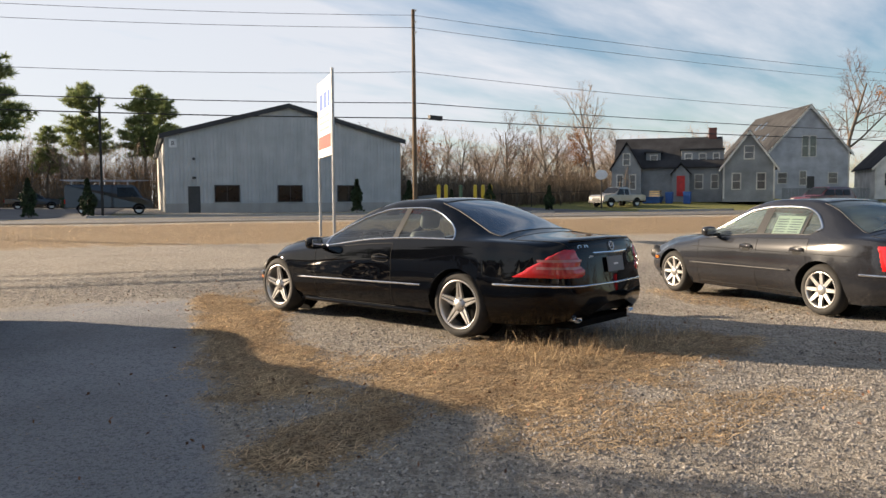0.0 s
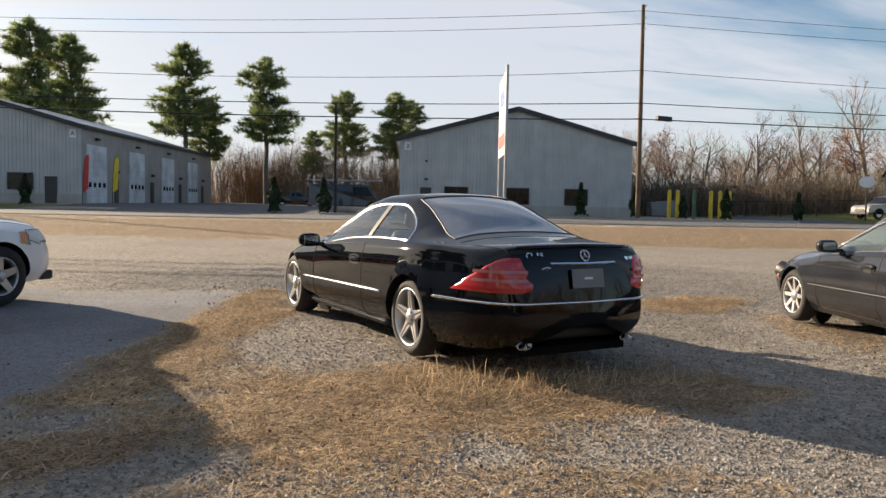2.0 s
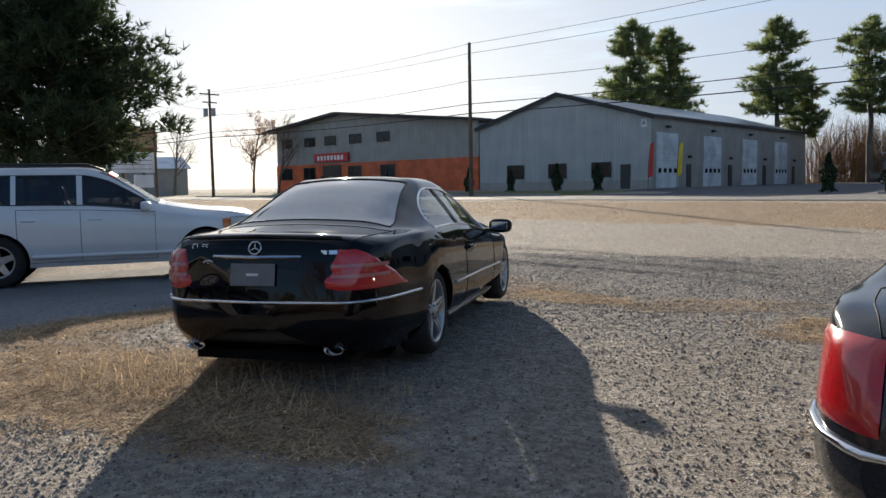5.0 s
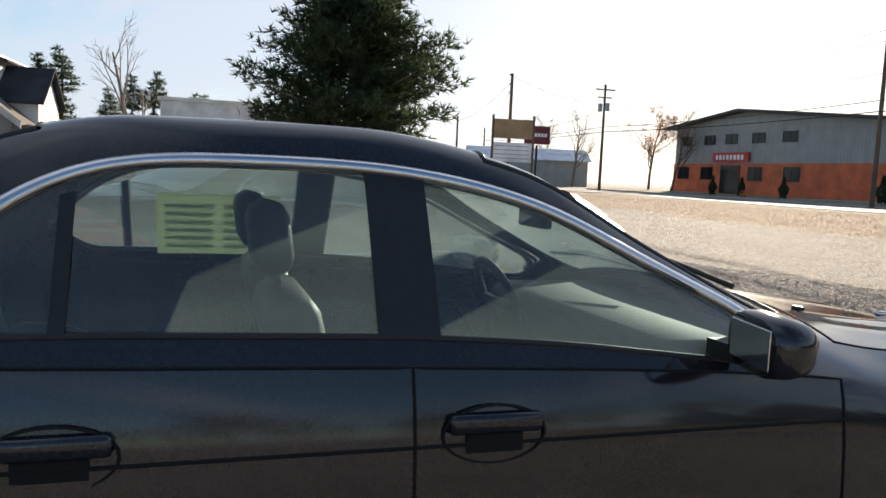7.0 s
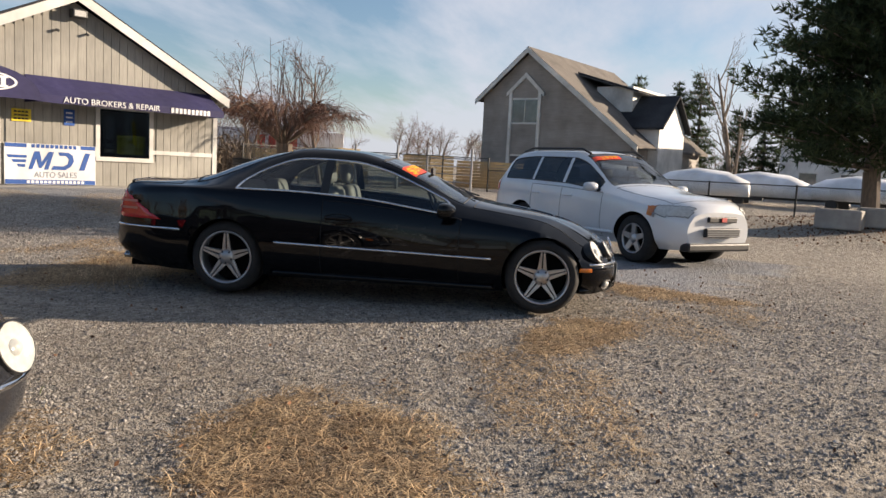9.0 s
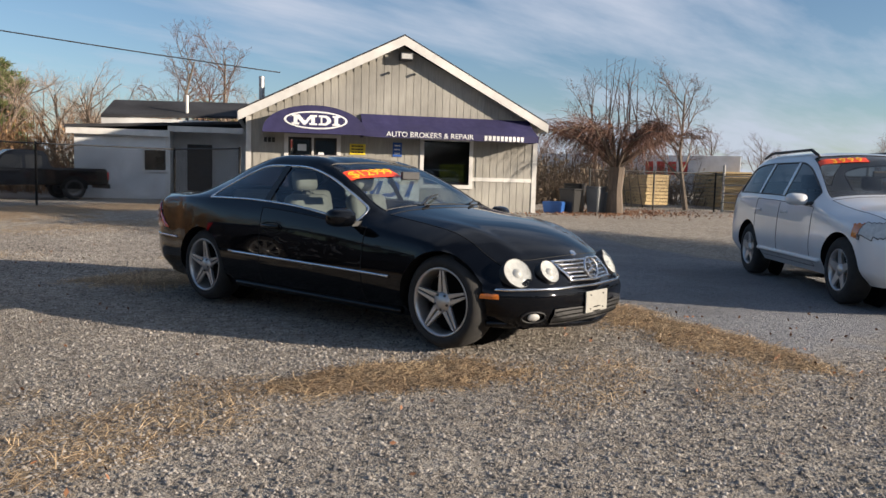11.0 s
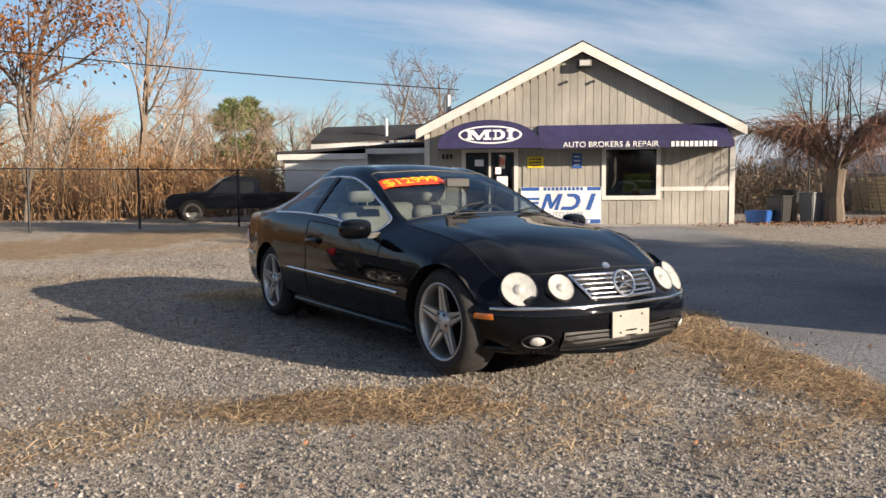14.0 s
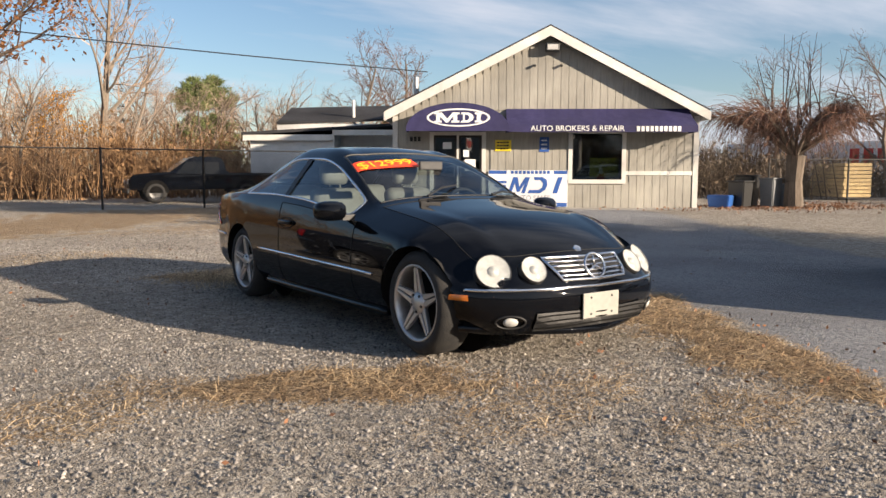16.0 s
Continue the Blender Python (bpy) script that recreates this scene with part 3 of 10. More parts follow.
def ground_material():
    m = bpy.data.materials.new("gravel_lot")
    m.use_nodes = True
    nt = m.node_tree
    N, L = nt.nodes, nt.links
    bs = N["Principled BSDF"]
    bs.inputs["Roughness"].default_value = 0.95
    bs.inputs["Specular IOR Level"].default_value = 0.2
    co = N.new("ShaderNodeTexCoord")

    def tex(kind, scale, detail=4.0):
        t = N.new(kind)
        t.inputs["Scale"].default_value = scale
        if "Detail" in t.inputs:
            t.inputs["Detail"].default_value = detail
        L.new(co.outputs["Object"], t.inputs["Vector"])
        return t

    def rng(src, a, b, c=0.0, d=1.0):
        r = N.new("ShaderNodeMapRange")
        r.inputs[1].default_value, r.inputs[2].default_value, r.inputs[3].default_value, r.inputs[4].default_value = a, b, c, d
        L.new(src, r.inputs[0])
        return r.outputs[0]

    def mix(f, a, b):
        x = N.new("ShaderNodeMix")
        x.data_type = 'RGBA'
        L.new(f, x.inputs["Factor"])
        for k, v in (("A", a), ("B", b)):
            if isinstance(v, tuple):
                x.inputs[k].default_value = (*v, 1)
            else:
                L.new(v, x.inputs[k])
        return x.outputs["Result"]

    def attr(n):
        a = N.new("ShaderNodeAttribute")
        a.attribute_name = n
        return a.outputs["Fac"]

    vor = tex("ShaderNodeTexVoronoi", 58.0)
    fine, mid, big = tex("ShaderNodeTexNoise", 160.0), tex("ShaderNodeTexNoise", 6.0), tex("ShaderNodeTexNoise", 0.45, 6)
    hsv = N.new("ShaderNodeSeparateColor")
    L.new(vor.outputs["Color"], hsv.inputs[0])
    stone = mix(rng(hsv.outputs[0], 0.1, 0.95), (0.08, 0.073, 0.066), (0.62, 0.56, 0.48))
    dust = mix(rng(fine.outputs[0], 0.35, 0.65), (0.26, 0.22, 0.175), (0.44, 0.38, 0.31))
    gravel = mix(rng(mid.outputs[0], 0.40, 0.66, 0.0, 0.65), stone, dust)
    gravel = mix(rng(big.outputs[0], 0.42, 0.66, 0.0, 0.35), gravel, (0.34, 0.285, 0.22))
    mottle = tex("ShaderNodeTexNoise", 17.0, 6)
    gravel = mix(rng(mottle.outputs[0], 0.44, 0.58, 0.0, 0.45), gravel, (0.13, 0.112, 0.094))
    gravel = mix(rng(tex("ShaderNodeTexNoise", 31.0, 5).outputs[0], 0.52, 0.66, 0.0, 0.5), gravel, (0.46, 0.415, 0.35))
    asp = mix(hsv.outputs[1], (0.08, 0.085, 0.093), (0.40, 0.405, 0.42))
    asp = mix(rng(big.outputs[0], 0.4, 0.65, 0, 0.5), asp, (0.15, 0.15, 0.15))
    fib = N.new("ShaderNodeTexNoise")
    fib.inputs["Scale"].default_value, fib.inputs["Detail"].default_value = 26.0, 8.0
    fib.inputs["Distortion"].default_value = 1.6
    L.new(co.outputs["Object"], fib.inputs["Vector"])
    strw = mix(rng(fib.outputs[0], 0.40, 0.62), (0.14, 0.098, 0.062), (0.60, 0.45, 0.285))
    strw = mix(rng(mid.outputs[0], 0.45, 0.75, 0, 0.6), strw, (0.26, 0.155, 0.085))
    grass = mix(rng(fib.outputs[0], 0.35, 0.65), (0.10, 0.12, 0.035), (0.24, 0.22, 0.08))
    sm = N.new("ShaderNodeMath")
    sm.operation = 'ADD'
    L.new(attr("straw"), sm.inputs[0])
    L.new(rng(fib.outputs[0], 0.3, 0.7, -0.45, 0.45), sm.inputs[1])
    c = mix(attr("asphalt"), gravel, asp)
    c = mix(rng(sm.outputs[0], 0.30, 0.62), c, strw)
    c = mix(attr("lawn"), c, grass)
    L.new(c, bs.inputs["Base Color"])
    b1 = N.new("ShaderNodeBump")
    b1.inputs["Strength"].default_value, b1.inputs["Distance"].default_value = 1.0, 0.024
    grit, lump = tex("ShaderNodeTexNoise", 95.0, 5), tex("ShaderNodeTexNoise", 24.0, 6)

    def add(a, b):
        q = N.new("ShaderNodeMath")
        q.operation = 'ADD'
        L.new(a, q.inputs[0])
        L.new(b, q.inputs[1])
        return q.outputs[0]

    hh = add(add(rng(vor.outputs["Distance"], 0.0, 0.7, 0.45, 0.0), rng(grit.outputs[0], 0.3, 0.7, 0.0, 0.8)), rng(lump.outputs[0], 0.35, 0.65, 0.0, 0.8))
    L.new(hh, b1.inputs["Height"])
    L.new(b1.outputs[0], bs.inputs["Normal"])
    return m


me.materials.append(ground_material())
tagged(new("ground", me), "gravel car lot with dry straw grass and a worn asphalt drive", "ground", kind="structure")

# road
ROAD = mat("road_asphalt", (0.135, 0.13, 0.125), (0.105, 0.102, 0.10), 30, 0.85, bump=0.3, bscale=120, big=0.2, bigscale=0.15)
LINE = mat("road_paint", (0.62, 0.60, 0.55), (0.5, 0.48, 0.44), 8, 0.7)
LINE_Y = mat("yellow_road_paint", (0.55, 0.36, 0.05), (0.45, 0.30, 0.05), 8, 0.7)
KERB = mat("granite_kerb", (0.42, 0.40, 0.37), (0.34, 0.325, 0.30), 12, 0.8)
bm = bmesh.new()
us = np.concatenate([np.linspace(-900, -120, 14), np.linspace(-110, 110, 56), np.linspace(120, 900, 14)])
rows_ = []
for k, v in enumerate((26.0, 26.6, 29.0, 31.8, 34.6, 37.2, 37.4)):
    rows_.append([bm.verts.new(ruv(u, v + (0.25 * math.sin(u * 0.31) + 0.15 * math.sin(u * 0.9) if k == 0 else 0), 0.012 + (0.05 if 1 < k < 5 else 0.02))) for u in us])
for a, b in zip(rows_, rows_[1:]):
    for i in range(len(us) - 1):
        bm.faces.new((a[i], a[i + 1], b[i + 1], b[i]))
road = part("road", bm, ROAD)
tagged(road, "sunlit grey asphalt two-lane road beside the lot", "road", kind="structure")
bm = bmesh.new()
for v, c in ((31.55, 0), (31.85, 0), (27.3, 1), (36.6, 1)):
    if c == 0:
        for u in range(-100, 100, 4):
            poly(bm, [ruv(u, v, 0.075), ruv(u + 4, v, 0.075), ruv(u + 4, v + 0.11, 0.075), ruv(u, v + 0.11, 0.075)])
part("centre_line", bm, LINE_Y, road)
bm = bmesh.new()
for v in (27.2, 36.4):
    for u in range(-100, 100, 4):
        poly(bm, [ruv(u, v, 0.06), ruv(u + 4, v, 0.06), ruv(u + 4, v + 0.11, 0.06), ruv(u, v + 0.11, 0.06)])
part("edge_line", bm, LINE, road)
# kerb stones on the far side, open at the drives
kerb = thing("kerb", "pale granite kerb stones along the far edge of the road", "kerb", kind="structure")
bm = bmesh.new()
box(bm, -0.88, 0.88, 0.0, 0.16, -0.1, 0.17, bevel=0.015)
kme = mesh_of("kerb_stone", bm, KERB)
kz = math.degrees(math.atan2(RU.y, RU.x))
for k in range(64):
    u = -72 + 1.8 * k
    if -23.5 < u < -5.0 or 26 < u < 34:
        continue
    p = RU * u + RV * 37.3
    piece("kerb_stone", kme, kerb, pose(p.x, p.y, float(plan_z(p.x, p.y)), 0, 0, kz))
# asphalt yard between the two metal buildings and a drive to the houses
YARD = mat("yard_asphalt", (0.085, 0.085, 0.09), (0.07, 0.07, 0.075), 20, 0.9, bump=0.3, bscale=100)
bm = bmesh.new()
for u0, u1, v0, v1 in ((-24.6, -3.5, 37.3, 100.0), (27.0, 33.5, 37.3, 62.0)):
    na, nb = 8, 24
    g = [[bm.verts.new(ruv(u0 + (u1 - u0) * i / na, v0 + (v1 - v0) * j / nb, 0.03)) for j in range(nb + 1)] for i in range(na + 1)]
    for i in range(na):
        for j in range(nb):
            bm.faces.new((g[i][j], g[i + 1][j], g[i + 1][j + 1], g[i][j + 1]))
tagged(part("yard_pavement", bm, YARD), "dark asphalt drives on the far side of the road", "pavement", kind="structure")
# ---- buildings ----
def road_frame(u, v, turn=0.0):
    """A pose on the ground with x along the road and y away from it."""
    p = RU * u + RV * v
    return pose(p.x, p.y, float(plan_z(p.x, p.y)), 0, 0, kz + turn)


def window(parent, x0, x1, z0, z1, y=0.0, frame_mat=None, pane_mat=None, bar=0.07, mullions=1, transoms=0, proud=0.05, name="window"):
    """A window in a wall that faces -y: frame, panes and bars."""
    bm = bmesh.new()
    box(bm, x0 - bar, x1 + bar, y - proud, y + 0.02, z1, z1 + bar)
    box(bm, x0 - bar, x1 + bar, y - proud - 0.02, y + 0.02, z0 - bar, z0)
    box(bm, x0 - bar, x0, y - proud, y + 0.02, z0, z1)
    box(bm, x1, x1 + bar, y - proud, y + 0.02, z0, z1)
    for k in range(mullions):
        x = x0 + (x1 - x0) * (k + 1) / (mullions + 1)
        box(bm, x - 0.025, x + 0.025, y - proud + 0.01, y + 0.02, z0, z1)
    for k in range(transoms):
        z = z0 + (z1 - z0) * (k + 1) / (transoms + 1)
        box(bm, x0, x1, y - proud + 0.012, y + 0.02, z - 0.025, z + 0.025)
    w = part(name, bm, frame_mat or TRIM_DARK, parent)
    bm = bmesh.new()
    box(bm, x0, x1, y - 0.015, y + 0.01, z0, z1)
    part("pane", bm, pane_mat or WIN_DARK, w)
    return w


def ribbed(bm, x0, x1, zf0, zf1, y, pitch=0.30, d=0.035):
    """Upright ribbed metal sheet in the plane y, from zf0(x) to zf1(x)."""
    n = max(1, int((x1 - x0) / pitch))
    prev = None
    for k in range(n):
        a = x0 + (x1 - x0) * k / n
        w = (x1 - x0) / n
        for fx, fy in (((0.0, 0.0),) if k == 0 else ()) + ((0.72, 0.0), (0.80, -d), (0.92, -d), (1.0, 0.0)):
            x = a + w * fx
            cur = (bm.verts.new((x, y + fy, zf0(x))), bm.verts.new((x, y + fy, zf1(x))))
            if prev is not None and fx > 0:
                bm.faces.new((prev[0], cur[0], cur[1], prev[1]))
            prev = cur
    return bm


def metal_hall(u0, u1, v0, length, eave, apex, name, label, roof_mat, side_doors=False):
    """A steel building with its gable to the road: ribbed walls, low roof, dark rake trim."""
    w = u1 - u0
    hall = thing(name, label, "building", road_frame(u0, v0))
    top = lambda x: eave + (apex - eave) * (1 - abs(x - w / 2) / (w / 2))
    bm = bmesh.new()
    ribbed(bm, 0, w, lambda x: 0.75, top, 0.0)
    part("front_wall", bm, METAL_GREY, hall)
    bm = bmesh.new()
    box(bm, -0.03, w + 0.03, -0.06, 0.25, -0.4, 0.75)
    part("base_wall", bm, METAL_TAN, hall)
    bm = bmesh.new()
    box(bm, 0.02, 0.2, 0.03, length, -0.4, eave - 0.05)
    part("side_wall", bm, METAL_TAN, hall)
    bm = bmesh.new()
    box(bm, w - 0.2, w - 0.02, 0.03, length, -0.4, eave - 0.05)
    part("side_wall", bm, METAL_TAN, hall)
    bm = bmesh.new()
    poly(bm, [(0, length, -0.4), (w, length, -0.4), (w, length, eave), (w / 2, length, apex), (0, length, eave)], (0, 0.1, 0))
    part("back_wall", bm, METAL_TAN, hall)
    for s in (0, 1):
        bm = bmesh.new()
        xe, xm = (-0.35, w / 2) if s == 0 else (w + 0.35, w / 2)
        ze = eave - 0.35 * (apex - eave) / (w / 2)
        poly(bm, [(xe, -0.3, ze), (xm, -0.3, apex), (xm, length + 0.3, apex), (xe, length + 0.3, ze)], (0, 0, 0.16))
        part("roof_slope", bm, roof_mat, hall)
    for s in (0, 1):
        bm = bmesh.new()
        xe, xm = (-0.38, w / 2) if s == 0 else (w + 0.38, w / 2)
        ze = eave - 0.38 * (apex - eave) / (w / 2)
        poly(bm, [(xe, -0.34, ze - 0.22), (xm, -0.34, apex - 0.20), (xm, -0.34, apex + 0.2), (xe, -0.34, ze + 0.18)], (0, 0.04, 0))
        x = -0.42 if s == 0 else w + 0.32
        part("rake_trim", bm, TRIM_DARK, hall)
        bm = bmesh.new()
        box(bm, x, x + 0.1, -0.3, length, ze - 0.05, ze + 0.19)
        part("gutter", bm, TRIM_DARK, hall)
    return hall


hall_b = metal_hall(0.3, 20.4, 55.3, 34, 6.3, 9.0, "metal_hall", "grey ribbed-metal industrial hall with a low gable roof", METAL_ROOF)
for a, b in ((3.9, 5.8), (9.1, 11.1), (14.3, 16.2)):
    window(hall_b, a, b, 0.9, 2.2, -0.04, mullions=1)
bm = bmesh.new()
box(bm, 1.75, 2.7, -0.09, 0.0, -0.05, 2.15)
part("door", bm, DOOR_D, hall_b, "dark steel personnel door")
bm = bmesh.new()
box(bm, 0.35, 0.95, -0.10, -0.05, 5.3, 6.0)
lb = part("letter_sign", bm, SIGN_W, hall_b)
words("letter", "B", 0.5, INK, hall_b, pose(0.65, -0.105, 5.62, 90))
for x0, x1, y0, z0, z1 in ((2.1, 2.4, -0.2, 2.75, 2.95), (2.15, 2.35, -0.1, 4.3, 4.5)):
    bm = bmesh.new()
    box(bm, x0, x1, y0, -0.03, z0, z1, bevel=0.02)
    part("wall_lamp", bm, TRIM_DARK, hall_b)
for x in (4.2, 4.9):
    bm = bmesh.new()
    tube(bm, [(x, 8, 6.9), (x, 8, 8.2)], 0.12)
    part("roof_vent", bm, TRIM_DARK, hall_b)

hall_a = metal_hall(-44.4, -25.4, 53.0, 41, 6.25, 8.85, "metal_hall", "stone-grey metal industrial hall with white roller doors", METAL_ROOF)
for a, b in ((3.6, 5.5), (8.5, 10.4), (13.2, 15.1)):
    window(hall_a, a, b, 1.1, 2.35, -0.04, mullions=1)
bm = bmesh.new()
box(bm, 16.1, 17.05, -0.09, 0.0, 0.0, 2.15)
part("door", bm, DOOR_D, hall_a, "dark steel personnel door")
bm = bmesh.new()
box(bm, 18.1, 18.6, -0.10, -0.05, 5.3, 6.0)
part("letter_sign", bm, SIGN_W, hall_a)
words("letter", "A", 0.5, INK, hall_a, pose(18.35, -0.105, 5.62, 90))
xw = 19.0
for k in range(4):
    y0 = 0.9 + k * 9.75
    rd = None
    for j in range(8):
        bm = bmesh.new()
        box(bm, xw - 0.02, xw + 0.05, y0, y0 + 4.2, j * 0.61 + 0.02, (j + 1) * 0.61)
        pnl = part("roller_door" if rd is None else "door_panel", bm, DOOR_W, rd or hall_a, "white sectional roller door with small panes" if rd is None else "")
        rd = rd or pnl
    for j in range(4):
        bm = bmesh.new()
        box(bm, xw + 0.04, xw + 0.065, y0 + 0.35 + j * 1.0, y0 + 0.9 + j * 1.0, 1.35, 1.75)
        part("pane", bm, WIN_DARK, rd)
    bm = bmesh.new()
    box(bm, xw - 0.02, xw + 0.06, y0 + 6.1, y0 + 7.0, 0.0, 2.15)
    part("door", bm, DOOR_D, hall_a)
    for d_, ya_, yb_, za_, zb_ in ((0.25, 6.3, 6.8, 2.7, 2.95), (0.3, 1.8, 2.4, 5.3, 5.5)):
        bm = bmesh.new()
        box(bm, xw, xw + d_, y0 + ya_, y0 + yb_, za_, zb_, bevel=0.02)
        part("wall_lamp", bm, TRIM_DARK, hall_a)

# two-storey shop with an orange base
shop = thing("cycle_shop", "grey two-storey metal shop with an orange painted base", "building", road_frame(-79.0, 53.0))
bm = bmesh.new()
ribbed(bm, 0, 34.5, lambda x: 3.45, lambda x: (7.9 + 1.35 * (1 - abs(x - 13) / 13)) if x < 26 else 7.9 - (x - 26) * 0.09, 0.0, 0.4)
box(bm, 0, 34.5, 0.05, 22, -0.3, 6.9)
part("upper_wall", bm, METAL_TAN, shop)
bm = bmesh.new()
box(bm, -0.03, 34.5, -0.12, 0.04, -0.3, 3.45)
part("orange_base", bm, ORANGE_W, shop)
bm = bmesh.new()
for pts in ([(-1.6, 8.0), (13, 9.55), (13, 9.25), (-1.6, 7.75)], [(13, 9.55), (35, 7.35), (35, 7.1), (13, 9.25)]):
    poly(bm, [(x, -1.2, z) for x, z in pts], (0, 24, 0))
part("roof", bm, TRIM_DARK, shop)
for a in (1.3, 6.0, 10.0, 14.6, 19.4):
    window(shop, a, a + 2.0, 5.75, 6.75, -0.04, mullions=1)
for a in (1.1, 5.8, 14.4, 20.0):
    window(shop, a, a + 2.2, 1.6, 3.0, -0.13, mullions=1)
bm = bmesh.new()
box(bm, 9.6, 13.0, -0.2, -0.1, 0.0, 3.25)
part("shop_door", bm, WIN_DARK, shop, "dark glazed double door")
bm = bmesh.new()
box(bm, 8.2, 14.5, -0.35, -0.13, 3.65, 4.7)
sg = part("sign_board", bm, SIGN_RED, shop, "red fascia sign with plain white shapes")
bm = bmesh.new()
bars(bm, 8.8, 13.9, 4.15, 0.55, 8, -0.36, 0.35)
part("sign_shape", bm, WHITE_INK, sg)

# dealership
DEALER = pose(-10.54, -10.84, 0.30, 0, 0, 180 - 32.3)  # x to the viewer's right, front faces -y
dealer = thing("dealer_office", "putty board-sided car dealer office with a low white gable", "building", DEALER)
XL, XR, XA, ZE, ZA = -4.78, 3.50, -0.55, 2.66, 4.74
DEEP = 13.0  # length of the office
top = lambda x: ZE - 0.15 + (ZA - ZE) * (1 - (abs(x - XA) / ((XR - XA) if x > XA else (XA - XL))))
bm = bmesh.new()
holes = [(-3.78, -2.24, -0.2, 2.04), (0.07, 1.51, 0.70, 2.04)]
xs = sorted({XL, XR, XA, *[h[0] for h in holes], *[h[1] for h in holes]})
for x0, x1 in zip(xs, xs[1:]):
    segs = [(-0.2, None)]
    for h in holes:
        if h[0] <= x0 and x1 <= h[1]:
            segs = [(-0.2, h[2]), (h[3], None)]
    for a, b in segs:
        if b is not None and b <= a:
            continue
        pts = [(x0, 0.012, a), (x1, 0.012, a), (x1, 0.012, top(x1) if b is None else b), (x0, 0.012, top(x0) if b is None else b)]
        poly(bm, pts, (0, 0.14, 0))
me_w = mesh_of("front_wall", bm, BOARD)
front_wall = piece("front_wall", me_w, dealer)
bm = bmesh.new()
box(bm, XL, XL + 0.15, 0.155, DEEP, -0.2, ZE - 0.1)
box(bm, XR - 0.15, XR, 0.155, DEEP, -0.2, ZE - 0.1)
box(bm, XL + 0.155, XR - 0.155, DEEP - 0.15, DEEP, -0.2, ZE - 0.1)
box(bm, XL + 0.16, XR - 0.16, 0.16, DEEP - 0.2, -0.1, 0.0)
box(bm, XL + 0.16, XR - 0.16, 0.16, DEEP - 0.2, 2.42, 2.5)
box(bm, XL + 0.16, XR - 0.16, 5.0, 5.1, 0.0, 2.42)
part("side_wall", bm, WALL_W, dealer)
bm = bmesh.new()
PITCH = (ZA - ZE) / 4.1
for xe, s in ((XL - 0.20, 1), (XR + 0.20, -1)):
    ze = top(XL if s > 0 else XR) - 0.20 * PITCH + 0.12
    poly(bm, [(xe, -0.30, ze), (XA, -0.30, ZA + 0.02), (XA, DEEP + 0.2, ZA + 0.02), (xe, DEEP + 0.2, ze)], (0, 0, 0.10))
part("roof", bm, SHINGLE, dealer, "dark asphalt shingle roof")
for xe, s in ((XL - 0.22, 1), (XR + 0.22, -1)):
    ze = top(XL if s > 0 else XR) - 0.22 * PITCH + 0.12
    bm = bmesh.new()
    poly(bm, [(xe, -0.33, ze - 0.20), (XA, -0.33, ZA - 0.18), (XA, -0.33, ZA + 0.07), (xe, -0.33, ze + 0.05)], (0, 0.035, 0))
    part("rake_board", bm, TRIM_W, dealer, "white painted rake board")
    bm = bmesh.new()
    poly(bm, [(xe, -0.29, ze - 0.03), (XA, -0.29, ZA - 0.03), (XA, 0.01, ZA - 0.03), (xe, 0.01, ze - 0.03)], (0, 0, -0.02))
    part("soffit", bm, TRIM_W, dealer)
    bm = bmesh.new()
    box(bm, xe - 0.02, xe + 0.02, -0.29, DEEP + 0.1, ze - 0.16, ze + 0.03)
    part("eave_board", bm, TRIM_W, dealer)
for x0 in (XL - 0.02, XR - 0.12):
    bm = bmesh.new()
    box(bm, x0, x0 + 0.14, -0.03, 0.01, -0.1, ZE - 0.2)
    part("corner_board", bm, TRIM_W, dealer)
bm = bmesh.new()
box(bm, 1.56, XR - 0.14, -0.035, 0.01, 0.87, 0.98)
part("rail_board", bm, TRIM_W, dealer)
window(dealer, 0.12, 1.46, 0.75, 1.99, -0.0, TRIM_W, glass("shop_glass", (0.35, 0.38, 0.38)), 0.11, 0, proud=0.04)
# double door
dd = new("entrance_door")
dd.parent = dealer
tagged(dd, "glazed double entrance door in a white frame")
for x0, x1, z0, z1 in ((-3.78, -3.67, 0.0, 2.04), (-3.04, -2.98, 0.0, 1.95), (-2.35, -2.24, 0.0, 2.04), (-3.67, -2.35, 1.95, 2.04)):
    bm = bmesh.new()
    box(bm, x0, x1, -0.04, 0.03, z0, z1)
    part("door_frame", bm, TRIM_W, dd)
for x0, x1 in ((-3.67, -3.04), (-2.98, -2.35)):
    bm = bmesh.new()
    box(bm, x0, x0 + 0.055, -0.02, 0.02, 0.02, 1.95)
    box(bm, x1 - 0.055, x1, -0.02, 0.02, 0.02, 1.95)
    box(bm, x0 + 0.055, x1 - 0.055, -0.02, 0.02, 0.85, 0.92)
    box(bm, x0 + 0.055, x1 - 0.055, -0.02, 0.02, 0.02, 0.2)
    box(bm, x0 + 0.055, x1 - 0.055, -0.02, 0.02, 1.88, 1.95)
    part("door_leaf", bm, mat("bronze_frame", (0.03, 0.028, 0.026), None, 9, 0.5, 0.4), dd)
    bm = bmesh.new()
    box(bm, x0 + 0.05, x1 - 0.05, 0.0, 0.01, 0.2, 1.9)
    part("pane", bm, glass("shop_glass"), dd)
for x in (-3.10, -2.92):
    bm = bmesh.new()
    tube(bm, [(x, -0.05, 0.85), (x, -0.09, 0.9), (x, -0.09, 1.2), (x, -0.05, 1.25)], 0.014)
    part("door_handle", bm, CHROME, dd)
